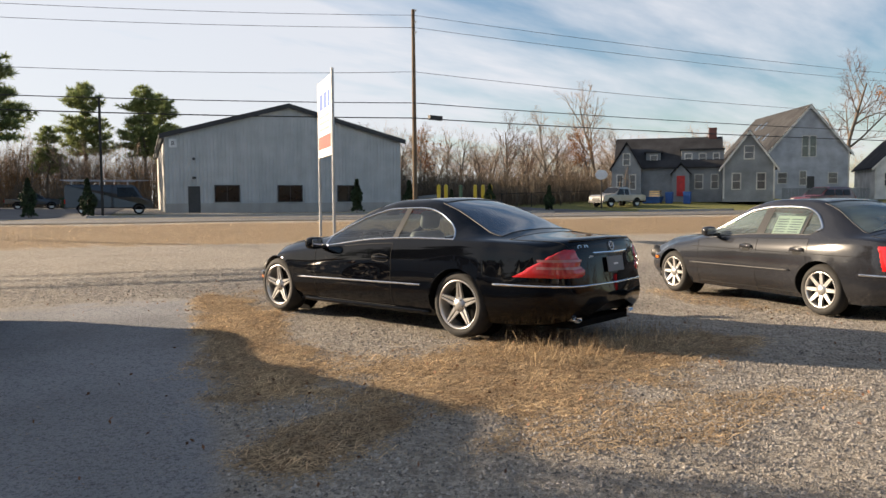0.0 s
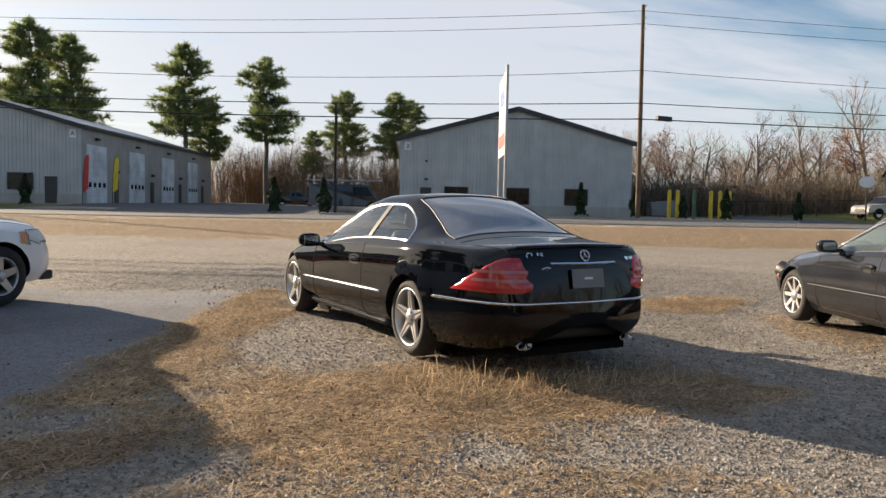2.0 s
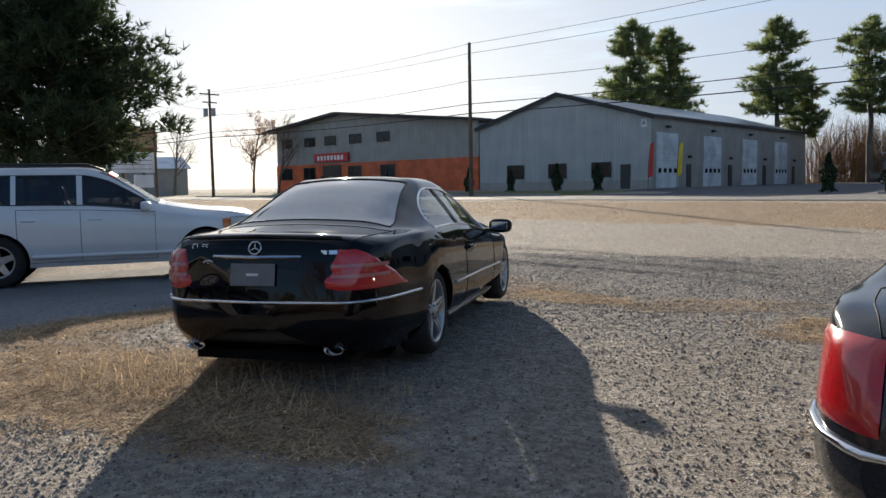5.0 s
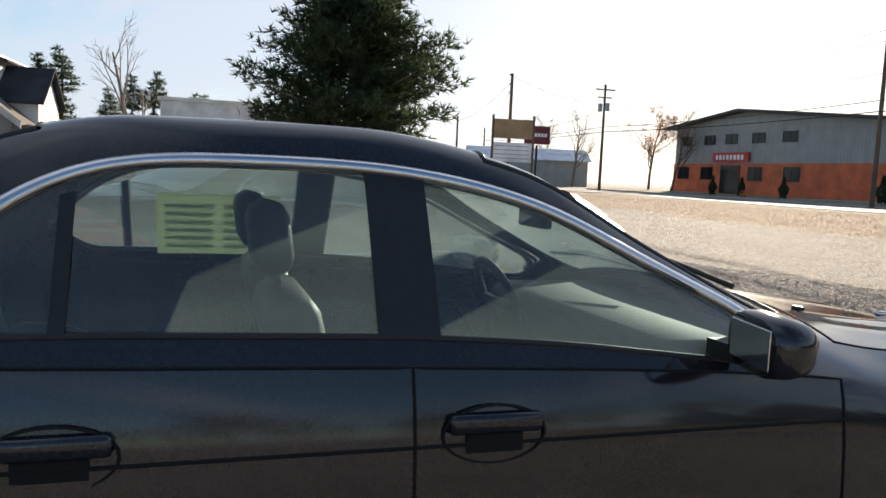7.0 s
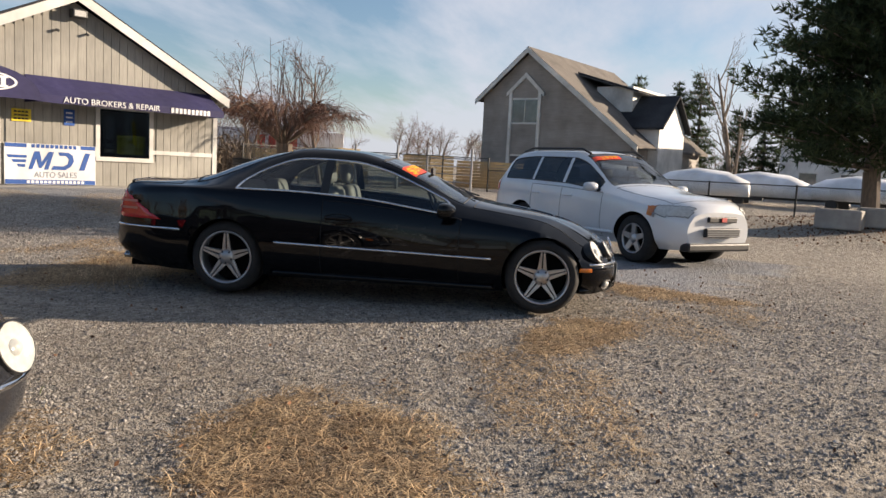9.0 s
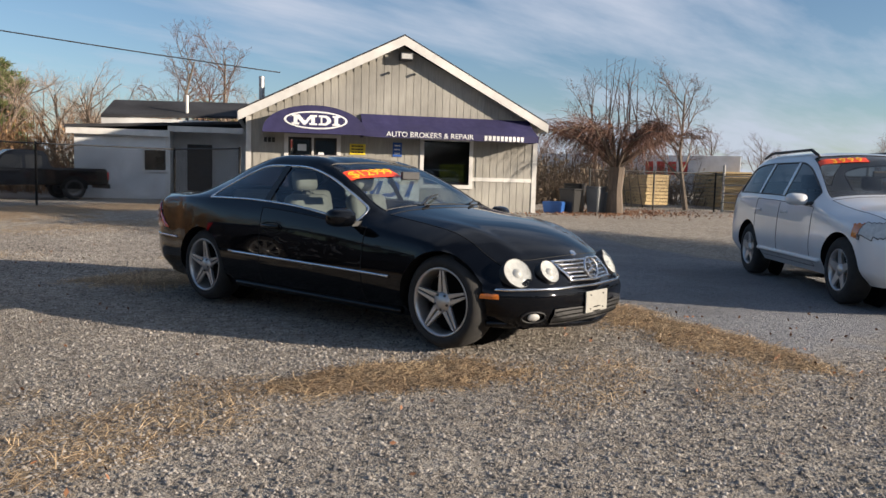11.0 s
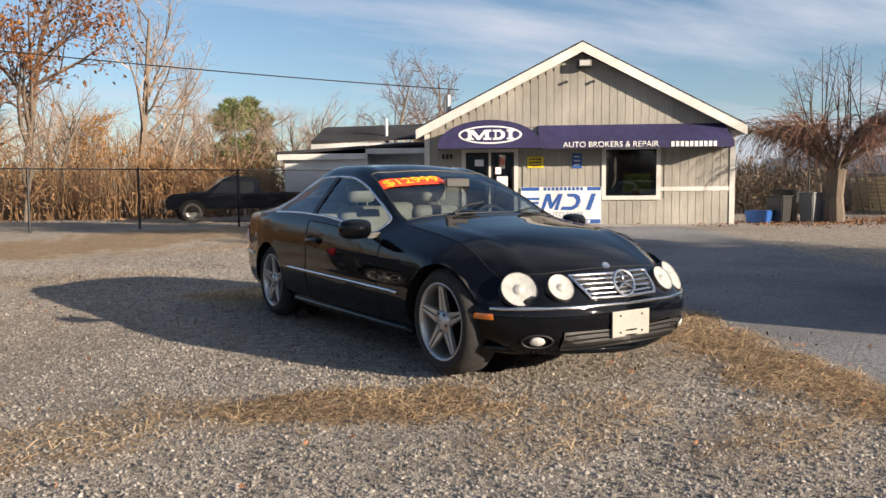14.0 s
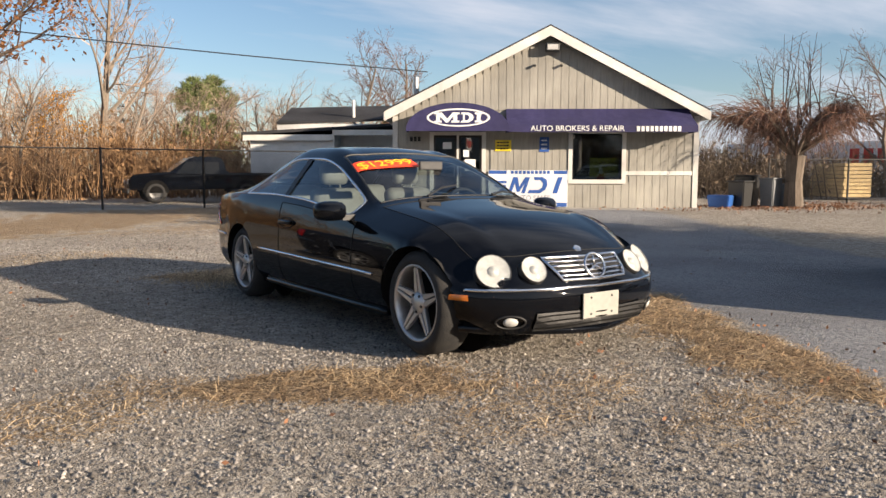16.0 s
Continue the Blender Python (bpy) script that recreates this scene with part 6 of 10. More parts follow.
def mirror(parent, x, y, z, paint):
    for s in (1, -1):
        bm = bmesh.new()
        at_m = pose(s * (x + 0.12), y, z, 0, 0, -12 * s)
        lathe(bm, [(-0.055, 0.001), (-0.055, 0.86), (-0.045, 0.97), (-0.01, 1.0), (0.03, 0.90), (0.058, 0.66), (0.075, 0.34), (0.080, 0.001)], 28, 'y')
        for v in bm.verts:
            a_ = math.atan2(v.co.z, v.co.x)
            r_ = math.hypot(v.co.x, v.co.z)
            k_ = r_ / (abs(math.cos(a_)) ** 3 + abs(math.sin(a_)) ** 3) ** (1 / 3)
            v.co = at_m @ Vector((0.118 * k_ * math.cos(a_), v.co.y, 0.070 * k_ * math.sin(a_) + 0.006))
        mo = part("door_mirror", bm, paint, parent, smooth=True)
        bm = bmesh.new()
        box(bm, -0.086, 0.086, -0.058, -0.050, -0.038, 0.050, pose(s * (x + 0.12), y, z, 0, 0, -12 * s), bevel=0.003)
        part("mirror_glass", bm, CHROME, mo)
        bm = bmesh.new()
        box(bm, -0.06, 0.05, -0.03, 0.03, -0.02, 0.02, pose(s * (x - 0.01), y, z - 0.04))
        part("mirror_arm", bm, PLASTIC, mo)


def interior(c, ys, z, half, material, wheel_y, wheel_x, dash_y, dash_z, rear_y=None, rear_x=0.36):
    for x in (half, -half):
        seat(c, x, ys, z, material)
    if rear_y is not None:
        for x in (rear_x, -rear_x):
            seat(c, x, rear_y, z + 0.02, material, False)
    bm = bmesh.new()
    box(bm, -0.64, 0.64, dash_y - 0.42, dash_y + 0.10, dash_z - 0.28, dash_z, bevel=0.06)
    part("dashboard", bm, DASH, c, smooth=True)
    bm = bmesh.new()
    pts = [(wheel_x + 0.185 * math.cos(a), wheel_y - 0.08 * math.sin(a), dash_z - 0.06 + 0.165 * math.sin(a)) for a in (2 * math.pi * k / 24 for k in range(25))]
    tube(bm, pts, 0.016, 0.016, 8, False)
    tube(bm, [(wheel_x - 0.17, wheel_y, dash_z - 0.06), (wheel_x + 0.17, wheel_y, dash_z - 0.06)], 0.02)
    tube(bm, [(wheel_x, wheel_y, dash_z - 0.06), (wheel_x, wheel_y + 0.25, dash_z - 0.1)], 0.035)
    part("steering_wheel", bm, DASH, c, smooth=True)
    bm = bmesh.new()
    box(bm, -0.11, 0.11, dash_y - 0.52, dash_y - 0.49, dash_z + 0.26, dash_z + 0.33, bevel=0.01)
    part("inner_mirror", bm, DASH, c)


def round_lamp(parent, p, nr, r, name="headlamp", squash=1.0, lift=0.0):
    """A round headlamp set on the skin at p, looking along nr."""
    lm = new(name)
    lm.parent = parent
    lm.matrix_basis = facing(p + nr * lift, nr) @ Matrix.Diagonal((1, 1, squash, 1))
    bm = bmesh.new()
    lathe(bm, [(-0.10, r * 1.03), (0.012, r * 1.03), (0.016, r * 0.99), (0.010, r * 0.97)], 32, 'y')
    part("lamp_ring", bm, PLASTIC, lm, smooth=True)
    bm = bmesh.new()
    lathe(bm, [(0.002, 0.001), (0.003, r * 0.35), (0.005, r * 0.75), (0.012, r * 0.98)], 32, 'y')
    part("reflector", bm, LAMP_BACK, lm, smooth=True)
    bm = bmesh.new()
    lathe(bm, [(0.022, 0.001), (0.018, r * 0.22), (0.004, r * 0.34)], 16, 'y')
    part("projector", bm, LAMP_BACK, lm, smooth=True)
    bm = bmesh.new()
    lathe(bm, [(0.010, r), (0.012 + r * 0.14, r * 0.8), (0.012 + r * 0.24, r * 0.45), (0.012 + r * 0.27, 0.001)], 32, 'y')
    part("lens", bm, LAMP_GLASS, lm, smooth=True)
    return lm


def sec(*v):
    return [(v[i], v[i + 1]) for i in range(0, 14, 2)]


CAR_CL = pose(0.03, 0.0, 0.0, 0, 0, 5.4)
cl_st = [
    (2.165, 0.04, sec(.10, .34, .16, .36, .18, .385, .17, .405, .14, .415, .08, .42, 0, .422)),
    (2.15, 0.14, sec(.30, .25, .44, .31, .50, .37, .49, .42, .40, .45, .24, .47, 0, .48)),
    (2.11, 0.24, sec(.55, .20, .72, .28, .77, .38, .74, .455, .58, .505, .34, .535, 0, .55)),
    (2.03, 0.32, sec(.66, .18, .82, .29, .86, .40, .83, .49, .64, .56, .37, .60, 0, .615)),
    (1.91, 0.32, sec(.72, .18, .87, .31, .90, .44, .865, .555, .69, .65, .40, .70, 0, .715)),
    (1.70, 0.22, sec(.75, .18, .895, .33, .92, .48, .885, .655, .71, .755, .41, .795, 0, .81)),
    (1.44, 0.10, sec(.77, .18, .905, .34, .928, .52, .895, .73, .72, .825, .42, .865, 0, .875)),
    (1.00, 0.10, sec(.79, .18, .905, .34, .926, .54, .885, .785, .72, .89, .42, .93, 0, .94)),
    (0.78, 0.10, sec(.80, .18, .905, .34, .925, .55, .88, .81, .715, .92, .42, .965, 0, .975)),
    (0.35, 0.10, sec(.80, .18, .905, .34, .925, .55, .88, .85, .655, 1.11, .40, 1.16, 0, 1.175)),
    (0.00, 0.06, sec(.80, .18, .905, .34, .925, .55, .878, .88, .595, 1.245, .36, 1.29, 0, 1.305)),
    (-0.35, 0.0, sec(.80, .18, .905, .34, .925, .55, .878, .90, .562, 1.315, .34, 1.36, 0, 1.375)),
    (-0.75, 0.0, sec(.80, .18, .905, .34, .925, .56, .878, .92, .558, 1.322, .34, 1.375, 0, 1.388)),
    (-1.15, -0.06, sec(.80, .18, .908, .34, .93, .57, .882, .935, .585, 1.235, .36, 1.305, 0, 1.325)),
    (-1.50, -0.10, sec(.80, .18, .91, .34, .932, .58, .885, .95, .645, 1.10, .40, 1.19, 0, 1.21)),
    (-1.80, -0.10, sec(.79, .18, .905, .34, .925, .58, .872, .955, .70, 1.0, .45, 1.065, 0, 1.085)),
    (-2.02, -0.10, sec(0.751, 0.18, 0.868, 0.34, 0.882, 0.57, 0.829, 0.95, 0.697, 0.98, 0.439, 1.015, 0.000, 1.03)),
    (-2.35, -0.13, sec(0.690, 0.2, 0.803, 0.34, 0.827, 0.55, 0.784, 0.925, 0.661, 0.975, 0.406, 1, 0.000, 1.008)),
    (-2.52, -0.16, sec(0.611, 0.23, 0.740, 0.35, 0.768, 0.54, 0.731, 0.895, 0.629, 0.965, 0.389, 0.997, 0.000, 1.004)),
    (-2.60, -0.16, sec(0.534, 0.26, 0.685, 0.36, 0.718, 0.53, 0.685, 0.83, 0.603, 0.925, 0.377, 0.97, 0.000, 0.98)),
    (-2.645, -0.14, sec(0.460, 0.28, 0.626, 0.37, 0.653, 0.52, 0.621, 0.7, 0.552, 0.78, 0.350, 0.83, 0.000, 0.845)),
    (-2.68, -0.10, sec(0.386, 0.3, 0.534, 0.37, 0.570, 0.46, 0.534, 0.53, 0.460, 0.57, 0.276, 0.59, 0.000, 0.6)),
    (-2.695, -0.04, sec(0.147, 0.4, 0.184, 0.42, 0.193, 0.45, 0.184, 0.47, 0.156, 0.485, 0.092, 0.49, 0.000, 0.492)),
]
cl, CX, CY, CZ = car("coupe", "glossy black two-door luxury coupe parked on the gravel", CAR_CL, cl_st, PAINT, (1.44, -1.445), 0.335, 0.238, "star", 1.775, 0.358,
                     (0.66, -1.46, -0.80), (-0.98, -1.86), (0.76, -0.04), [("door", 0.80, -0.56)], (1.98, 0.84), (-2.0, -2.60),
                     cabin=True, glass_mat=GLASS, tyre_w=0.25, back_tint=GLASS_REAR, flutes=((0.52, 0.62, 0.012, 0.05),), door_paint=PAINT_SCUFFED)
def surf(X, Y, Z, x, y):
    """Point and outward normal of the top surface at plan position x, y."""
    def p(xx, yy):
        i = int(np.argmin(np.abs(Y[:, -8] - yy)))
        best = None
        xs_, ys_, zs_ = X[i, R4:], Y[i, R4:], Z[i, R4:]
        z = np.interp(abs(xx), xs_[::-1], zs_[::-1])
        # correct for the bow along the length
        yb = np.interp(abs(xx), xs_[::-1], ys_[::-1])
        k = i + (1 if yb > yy else -1)
        k = min(max(k, 0), X.shape[0] - 1)
        z2 = np.interp(abs(xx), X[k, R4:][::-1], Z[k, R4:][::-1])
        yb2 = np.interp(abs(xx), X[k, R4:][::-1], Y[k, R4:][::-1])
        f = (yy - yb) / (yb2 - yb) if abs(yb2 - yb) > 1e-6 else 0.0
        f = min(max(f, -3), 3)
        return Vector((xx, yy, z + (z2 - z) * f))
    a, b, c = p(x, y), p(x + 0.06, y), p(x, y + 0.06)
    nrm = (b - a).cross(c - a).normalized()
    return a, nrm


def glue_text(parent, X, Y, Z, text, x_from, x_to, y, size, material, lift=0.008, name="price_figure"):
    """Figures laid on the windscreen, to be read from the front."""
    n = len(text)
    for k, ch in enumerate(text):
        x = x_from + (x_to - x_from) * (k + 0.5) / n
        p, nr = surf(X, Y, Z, x, y)
        ax = (Vector((-1, 0, 0)) - nr * nr.dot(Vector((-1, 0, 0)))).normalized()
        ay = nr.cross(ax)
        m = Matrix((ax, ay, nr)).transposed().to_4x4()
        m.translation = p + nr * lift
        words(name, ch, size, material, parent, m @ Matrix.Diagonal((1.15, 1.0, 1, 1)), 0.001)


def patch(name, X, Y, Z, rows, cols_, material, parent, lift, sides=(1, -1), label="", xlim=None):
    """A skin over the body between stations rows=(front y, back y) and grid columns."""
    n, m = X.shape
    st_ = ((Y[:-1, -1] + Y[1:, -1]) / 2)[:, None]
    cc = np.arange(m - 1)[None]
    k = (st_ < rows[0]) & (st_ > rows[1]) & (cc >= cols_[0]) & (cc < cols_[1])
    if xlim:
        xm = (X[:-1, :-1] + X[1:, 1:]) / 2
        k = k & (xm > xlim[0]) & (xm < xlim[1])
    keep = {s: (k if s in sides else np.zeros_like(k)) for s in (1, -1)}
    return sub_mesh(name, X, Y, Z, keep, material, parent, lift, label)


def side_patch(name, X, Y, Z, test, material, parent, lift, s, label="", rim=None):
    """A skin where test(x, y, z) holds on one side, such as a lamp lens."""
    xm, ym, zm = ((a[:-1, :-1] + a[1:, 1:]) / 2 for a in (X, Y, Z))
    k = test(xm, ym, zm)
    ob, lp = sub_mesh(name, X, Y, Z, {s: k, -s: np.zeros_like(k)}, material, parent, lift, label)
    if rim:
        rim_tube("lamp_edge", lp, rim, PLASTIC, ob, seg=4)
    return ob


def star_badge(parent, x, y, z, r, m_extra, name="emblem"):
    bm = bmesh.new()
    tube(bm, [(r * math.cos(a), 0, r * math.sin(a)) for a in (2 * math.pi * k / 24 for k in range(25))], r * 0.12, r * 0.12, 6, False)
    for k in range(3):
        a = math.pi / 2 + 2 * math.pi * k / 3
        tube(bm, [(0, 0, 0), (r * math.cos(a), 0, r * math.sin(a))], r * 0.16, r * 0.05, 5)
    ob = part(name, bm, CHROME, parent, "round chrome emblem", True)
    ob.matrix_basis = pose(x, y, z) @ m_extra
    return ob


# --- details of the coupe
def front_at(x, z, off=0.0, G=(CX, CY, CZ), front=True):
    p, nr = end_point(*G, x, z, front)
    return p + nr * off, nr


mirror(cl, 0.90, 0.58, 0.875, PAINT)
side_strip("side_moulding", CX, CY, CZ, 0.98, -0.98, 0.475, 0.505, 0.012, CHROME, cl, label="thin chrome side moulding")
side_strip("rear_moulding", CX, CY, CZ, -1.88, -2.36, 0.565, 0.57, 0.011, CHROME, cl)
side_strip("sill_skirt", CX, CY, CZ, 1.02, -1.03, 0.21, 0.22, 0.028, PAINT, cl)
end_strip("bumper_moulding", CX, CY, CZ, True, 0.462, 0.011, CHROME, cl, 0.80)
end_strip("bumper_moulding", CX, CY, CZ, False, 0.570, 0.011, CHROME, cl, 0.80)
for s in (1, -1):
    bm = bmesh.new()
    xh = on_side(CX, CY, CZ, -0.40, 0.75)
    box(bm, -0.012, 0.024, -0.115, 0.115, -0.018, 0.018, pose(s * (xh + 0.008), -0.40, 0.755), bevel=0.012)
    part("door_handle", bm, PAINT, cl, "black door handle", True)
    bm = bmesh.new()
    tube(bm, [(s * (xh + 0.004), -0.40 + 0.13 * math.cos(a), 0.75 + 0.042 * math.sin(a)) for a in (2 * math.pi * k / 24 for k in range(25))], 0.004, 0.004, 5, False)
    part("handle_bowl", bm, GAP, cl)
    patch("centre_pillar", CX, CY, CZ, (-0.53, -0.585), (R3 + 1, R4 - 1), PLASTIC, cl, 0.004, (s,))
    for x, z, r in ((0.635, 0.550, 0.108), (0.425, 0.557, 0.084)):
        p, nr = front_at(s * x, z)
        nr = (nr + Vector((0, 0.55, 0))).normalized()
        round_lamp(cl, p, nr, r, lift=0.024)
    p, nr = front_at(s * 0.60, 0.275)
    bm = bmesh.new()
    tube(bm, [(0.105 * math.cos(a), 0.004, 0.062 * math.sin(a)) for a in (2 * math.pi * k / 24 for k in range(25))], 0.008, 0.008, 5, False)
    fr_ = part("fog_surround", bm, PLASTIC, cl, smooth=True)
    fr_.matrix_basis = facing(p, nr) @ Matrix.Diagonal((0.85, 1, 0.7, 1))
    bm = bmesh.new()
    lathe(bm, [(-0.03, 0.05), (0.012, 0.052), (0.02, 0.04), (0.024, 0.001)], 20, 'y')
    fl = part("fog_lamp", bm, LAMP_BACK, cl, smooth=True)
    fl.matrix_basis = facing(p, nr) @ Matrix.Diagonal((0.85, 0.8, 0.55, 1))
    end_skin("side_marker", CX, CY, CZ, 0.398, 0.432, 2, lambda z: 0.80, lambda z: 1.76, True, 0.006, AMBER, cl, s, na=6)
    # tail lamps: tall at the back, pointed along the side
    tl = end_skin("tail_lamp", CX, CY, CZ, 0.645, 0.900, 12, lambda z: 0.45 + 0.10 * (z - 0.64) / 0.26, lambda z: -2.06 - 0.44 * ((z - 0.645) / 0.255) ** 0.9, False, 0.014, TAIL_RED, cl, s, "red tail lamp with pale bands", 20)
    for z0 in (0.725, 0.790):
        end_skin("lamp_band", CX, CY, CZ, z0, z0 + 0.022, 1, lambda z: 0.50, lambda z: -2.30, False, 0.0, TAIL_CLEAR, tl, s, na=12).matrix_basis = pose(s * 0.016, -0.020, 0)
    bm = bmesh.new()
    lathe(bm, [(0.10, 0.050), (-0.02, 0.052), (-0.03, 0.056), (-0.03, 0.048), (0.08, 0.044)], 24, 'y')
    ex = part("exhaust_tip", bm, CHROME, cl, smooth=True)
    ex.matrix_basis = pose(s * 0.50, -2.545, 0.255) @ Matrix.Diagonal((1.25, 1, 0.62, 1))
# grille with chrome bars, laid on the nose
gr = new("grille")
gr.parent = cl


def gp(u, v, off):
    """Point of the grille: u -1..1 across, v 0..1 up."""
    z = 0.498 + 0.122 * v
    hw = 0.265 + 0.055 * v
    return front_at(u * hw, z, off)[0]


bm = bmesh.new()
g_ = [[bm.verts.new(gp(u, v, 0.006)) for u in np.linspace(-1, 1, 13)] for v in np.linspace(0, 1, 5)]
for r0, r1 in zip(g_, g_[1:]):
    for i in range(12):
        bm.faces.new((r0[i], r0[i + 1], r1[i + 1], r1[i]))
part("grille_back", bm, PLASTIC, gr)
bm = bmesh.new()
loop_ = [gp(u, 0, 0.014) for u in np.linspace(-1, 1, 11)] + [gp(1, v, 0.014) for v in (0.33, 0.66)] + [gp(u, 1, 0.014) for u in np.linspace(1, -1, 11)] + [gp(-1, v, 0.014) for v in (0.66, 0.33)]
tube(bm, loop_ + loop_[:1], 0.011, 0.011, 6, False)
part("grille_surround", bm, CHROME, gr, smooth=True)
for k in range(4):
    bm = bmesh.new()
    tube(bm, [gp(u, 0.19 + 0.205 * k, 0.016) for u in np.linspace(-0.98, 0.98, 13)], 0.0085, 0.0085, 6)
    part("grille_bar", bm, CHROME, gr, smooth=True)
p, nr = front_at(0, 0.558, 0.034)
star_badge(gr, 0, 0, 0, 0.078, facing(p, (nr + Vector((0, 1, 0))).normalized()))
bm = bmesh.new()
lathe(bm, [(0.0, 0.028), (0.008, 0.024), (0.009, 0.001)], 16, 'y')
bd = part("bonnet_badge", bm, CHROME, cl)
p, nr = front_at(0, 0.672)
bd.matrix_basis = facing(p, nr)
# lower intake, splitter, plate
bm = bmesh.new()
g_ = [[bm.verts.new(front_at(x, z, 0.016)[0]) for x in np.linspace(-0.47, 0.47, 13)] for z in (0.225, 0.26, 0.295, 0.325)]
for r0, r1 in zip(g_, g_[1:]):
    for i in range(12):
        bm.faces.new((r0[i], r0[i + 1], r1[i + 1], r1[i]))
part("lower_intake", bm, PLASTIC, cl, "dark mesh lower intake")
for z in (0.245, 0.275, 0.305):
    bm = bmesh.new()
    tube(bm, [front_at(x, z, 0.020)[0] for x in np.linspace(-0.46, 0.46, 11)], 0.005, 0.005, 5)
    part("intake_bar", bm, UNDER, cl)
bm = bmesh.new()
pts = [(0.79 * f, 2.135 - 0.36 * f * f, 0.190 + 0.03 * abs(f)) for f in np.linspace(-1, 1, 21)]
tube(bm, pts, 0.026, 0.026, 8)
part("front_splitter", bm, PAINT, cl, smooth=True)
p, nr = front_at(0, 0.37)
bm = bmesh.new()
box(bm, -0.155, 0.155, p.y + 0.006, p.y + 0.018, 0.268, 0.423, bevel=0.005)
pl = part("plate", bm, PLATE_CREAM, cl, "blank cream front plate")
for x in (-0.09, 0.09):
    for z in (0.295, 0.395):
        bm = bmesh.new()
        tube(bm, [(x, p.y + 0.016, z), (x, p.y + 0.021, z)], 0.007)
        part("plate_bolt", bm, PLASTIC, pl)
# rear plate panel, bar, badges
back = lambda x, z, off=0.0: front_at(x, z, off, front=False)
bm = bmesh.new()
hw_ = lambda z: 0.25 + 0.06 * (z - 0.65) / 0.19
g_ = [[bm.verts.new(back(u * hw_(z), z, 0.005)[0]) for u in np.linspace(-1, 1, 9)] for z in (0.655, 0.70, 0.76, 0.81, 0.84)]
for r0, r1 in zip(g_, g_[1:]):
    for i in range(8):
        bm.faces.new((r0[i], r0[i + 1], r1[i + 1], r1[i]))
rp = part("plate_recess", bm, PLASTIC, cl)
p, nr = back(0, 0.745, 0.012)
bm = bmesh.new()
box(bm, -0.155, 0.155, 0.0, 0.010, -0.072, 0.072, bevel=0.004)
ph = part("plate_holder", bm, GREY_BIN, cl, "dark empty plate holder")
ph.matrix_basis = facing(p, nr)
bm = bmesh.new()
box(bm, -0.04, 0.04, 0.0, 0.013, -0.008, 0.008)
part("holder_mark", bm, SIGN_W, ph)
bm = bmesh.new()
tube(bm, [back(x, 0.855, 0.012)[0] for x in np.linspace(-0.31, 0.31, 11)], 0.013, 0.013, 8)
part("boot_bar", bm, CHROME, cl, "chrome boot bar")
p, nr = back(0, 0.915, 0.008)
star_badge(cl, 0, 0, 0, 0.042, facing(p, nr))
words("model_badge", "CL 55", 0.058, CHROME, cl, facing(back(-0.43, 0.915, 0.005)[0], back(-0.43, 0.915)[1]) @ pose(0, 0, 0, 90) @ Matrix.Diagonal((-1, 1, -1, 1)), 0.004)
for k, (xa, xb) in enumerate(((0.33, 0.42), (0.43, 0.48), (0.49, 0.545), (0.555, 0.60))):
    bm = bmesh.new()
    box(bm, -(xb - xa) / 2, (xb - xa) / 2, 0, 0.006, -0.015, 0.015, bevel=0.003)
    part("badge_bar", bm, CHROME, cl).matrix_basis = facing(back((xa + xb) / 2, 0.885)[0], back((xa + xb) / 2, 0.885)[1])
bm = bmesh.new()
lathe(bm, [(0.0, 0.046), (0.004, 0.044), (0.004, 0.038), (0.002, 0.036)], 24, 'y')
lathe(bm, [(0.004, 0.026), (0.006, 0.022), (0.006, 0.001)], 16, 'y')
dc = part("round_sticker", bm, SIGN_W, cl, "round pale dealer sticker")
dc.matrix_basis = facing(back(-0.345, 0.80, 0.004)[0], back(-0.345, 0.80)[1]) @ Matrix.Diagonal((1.15, 1, 0.8, 1))
bm = bmesh.new()
tube(bm, [back(x, 0.985 - 0.03 * abs(x), 0.004)[0] for x in np.linspace(-0.55, 0.55, 13)], 0.014, 0.014, 6)
part("boot_spoiler", bm, PAINT, cl, smooth=True)
# lower edge of the rear bumper
bm = bmesh.new()
box(bm, -0.56, 0.56, -2.50, -2.3, 0.26, 0.36, bevel=0.03)
part("rear_valance", bm, PLASTIC, cl)
for x0 in (-0.36, 0.24):
    bm = bmesh.new()
    a, _ = surf(CX, CY, CZ, x0 + 0.10, 0.76)
    b, _ = surf(CX, CY, CZ, x0 - 0.30, 0.60)
    tube(bm, [a + Vector((0, 0.03, 0.01)), (a + b) / 2 + Vector((0, 0, 0.03)), b + Vector((0, 0, 0.012))], 0.010, 0.006, 6)
    part("wiper", bm, PLASTIC, cl)
interior(cl, -0.18, 0.32, 0.37, SEAT_GREY, 0.34, -0.37, 0.84, 0.915, -0.98)
patch("price_strip", CX, CY, CZ, (0.285, 0.135), (R4 + 1, RTOP), ORANGE_RED, cl, 0.004, (1,), "red price strip on the windscreen", (0.06, 0.62))
glue_text(cl, CX, CY, CZ, "$12999", 0.58, 0.09, 0.195, 0.15, YELLOW)

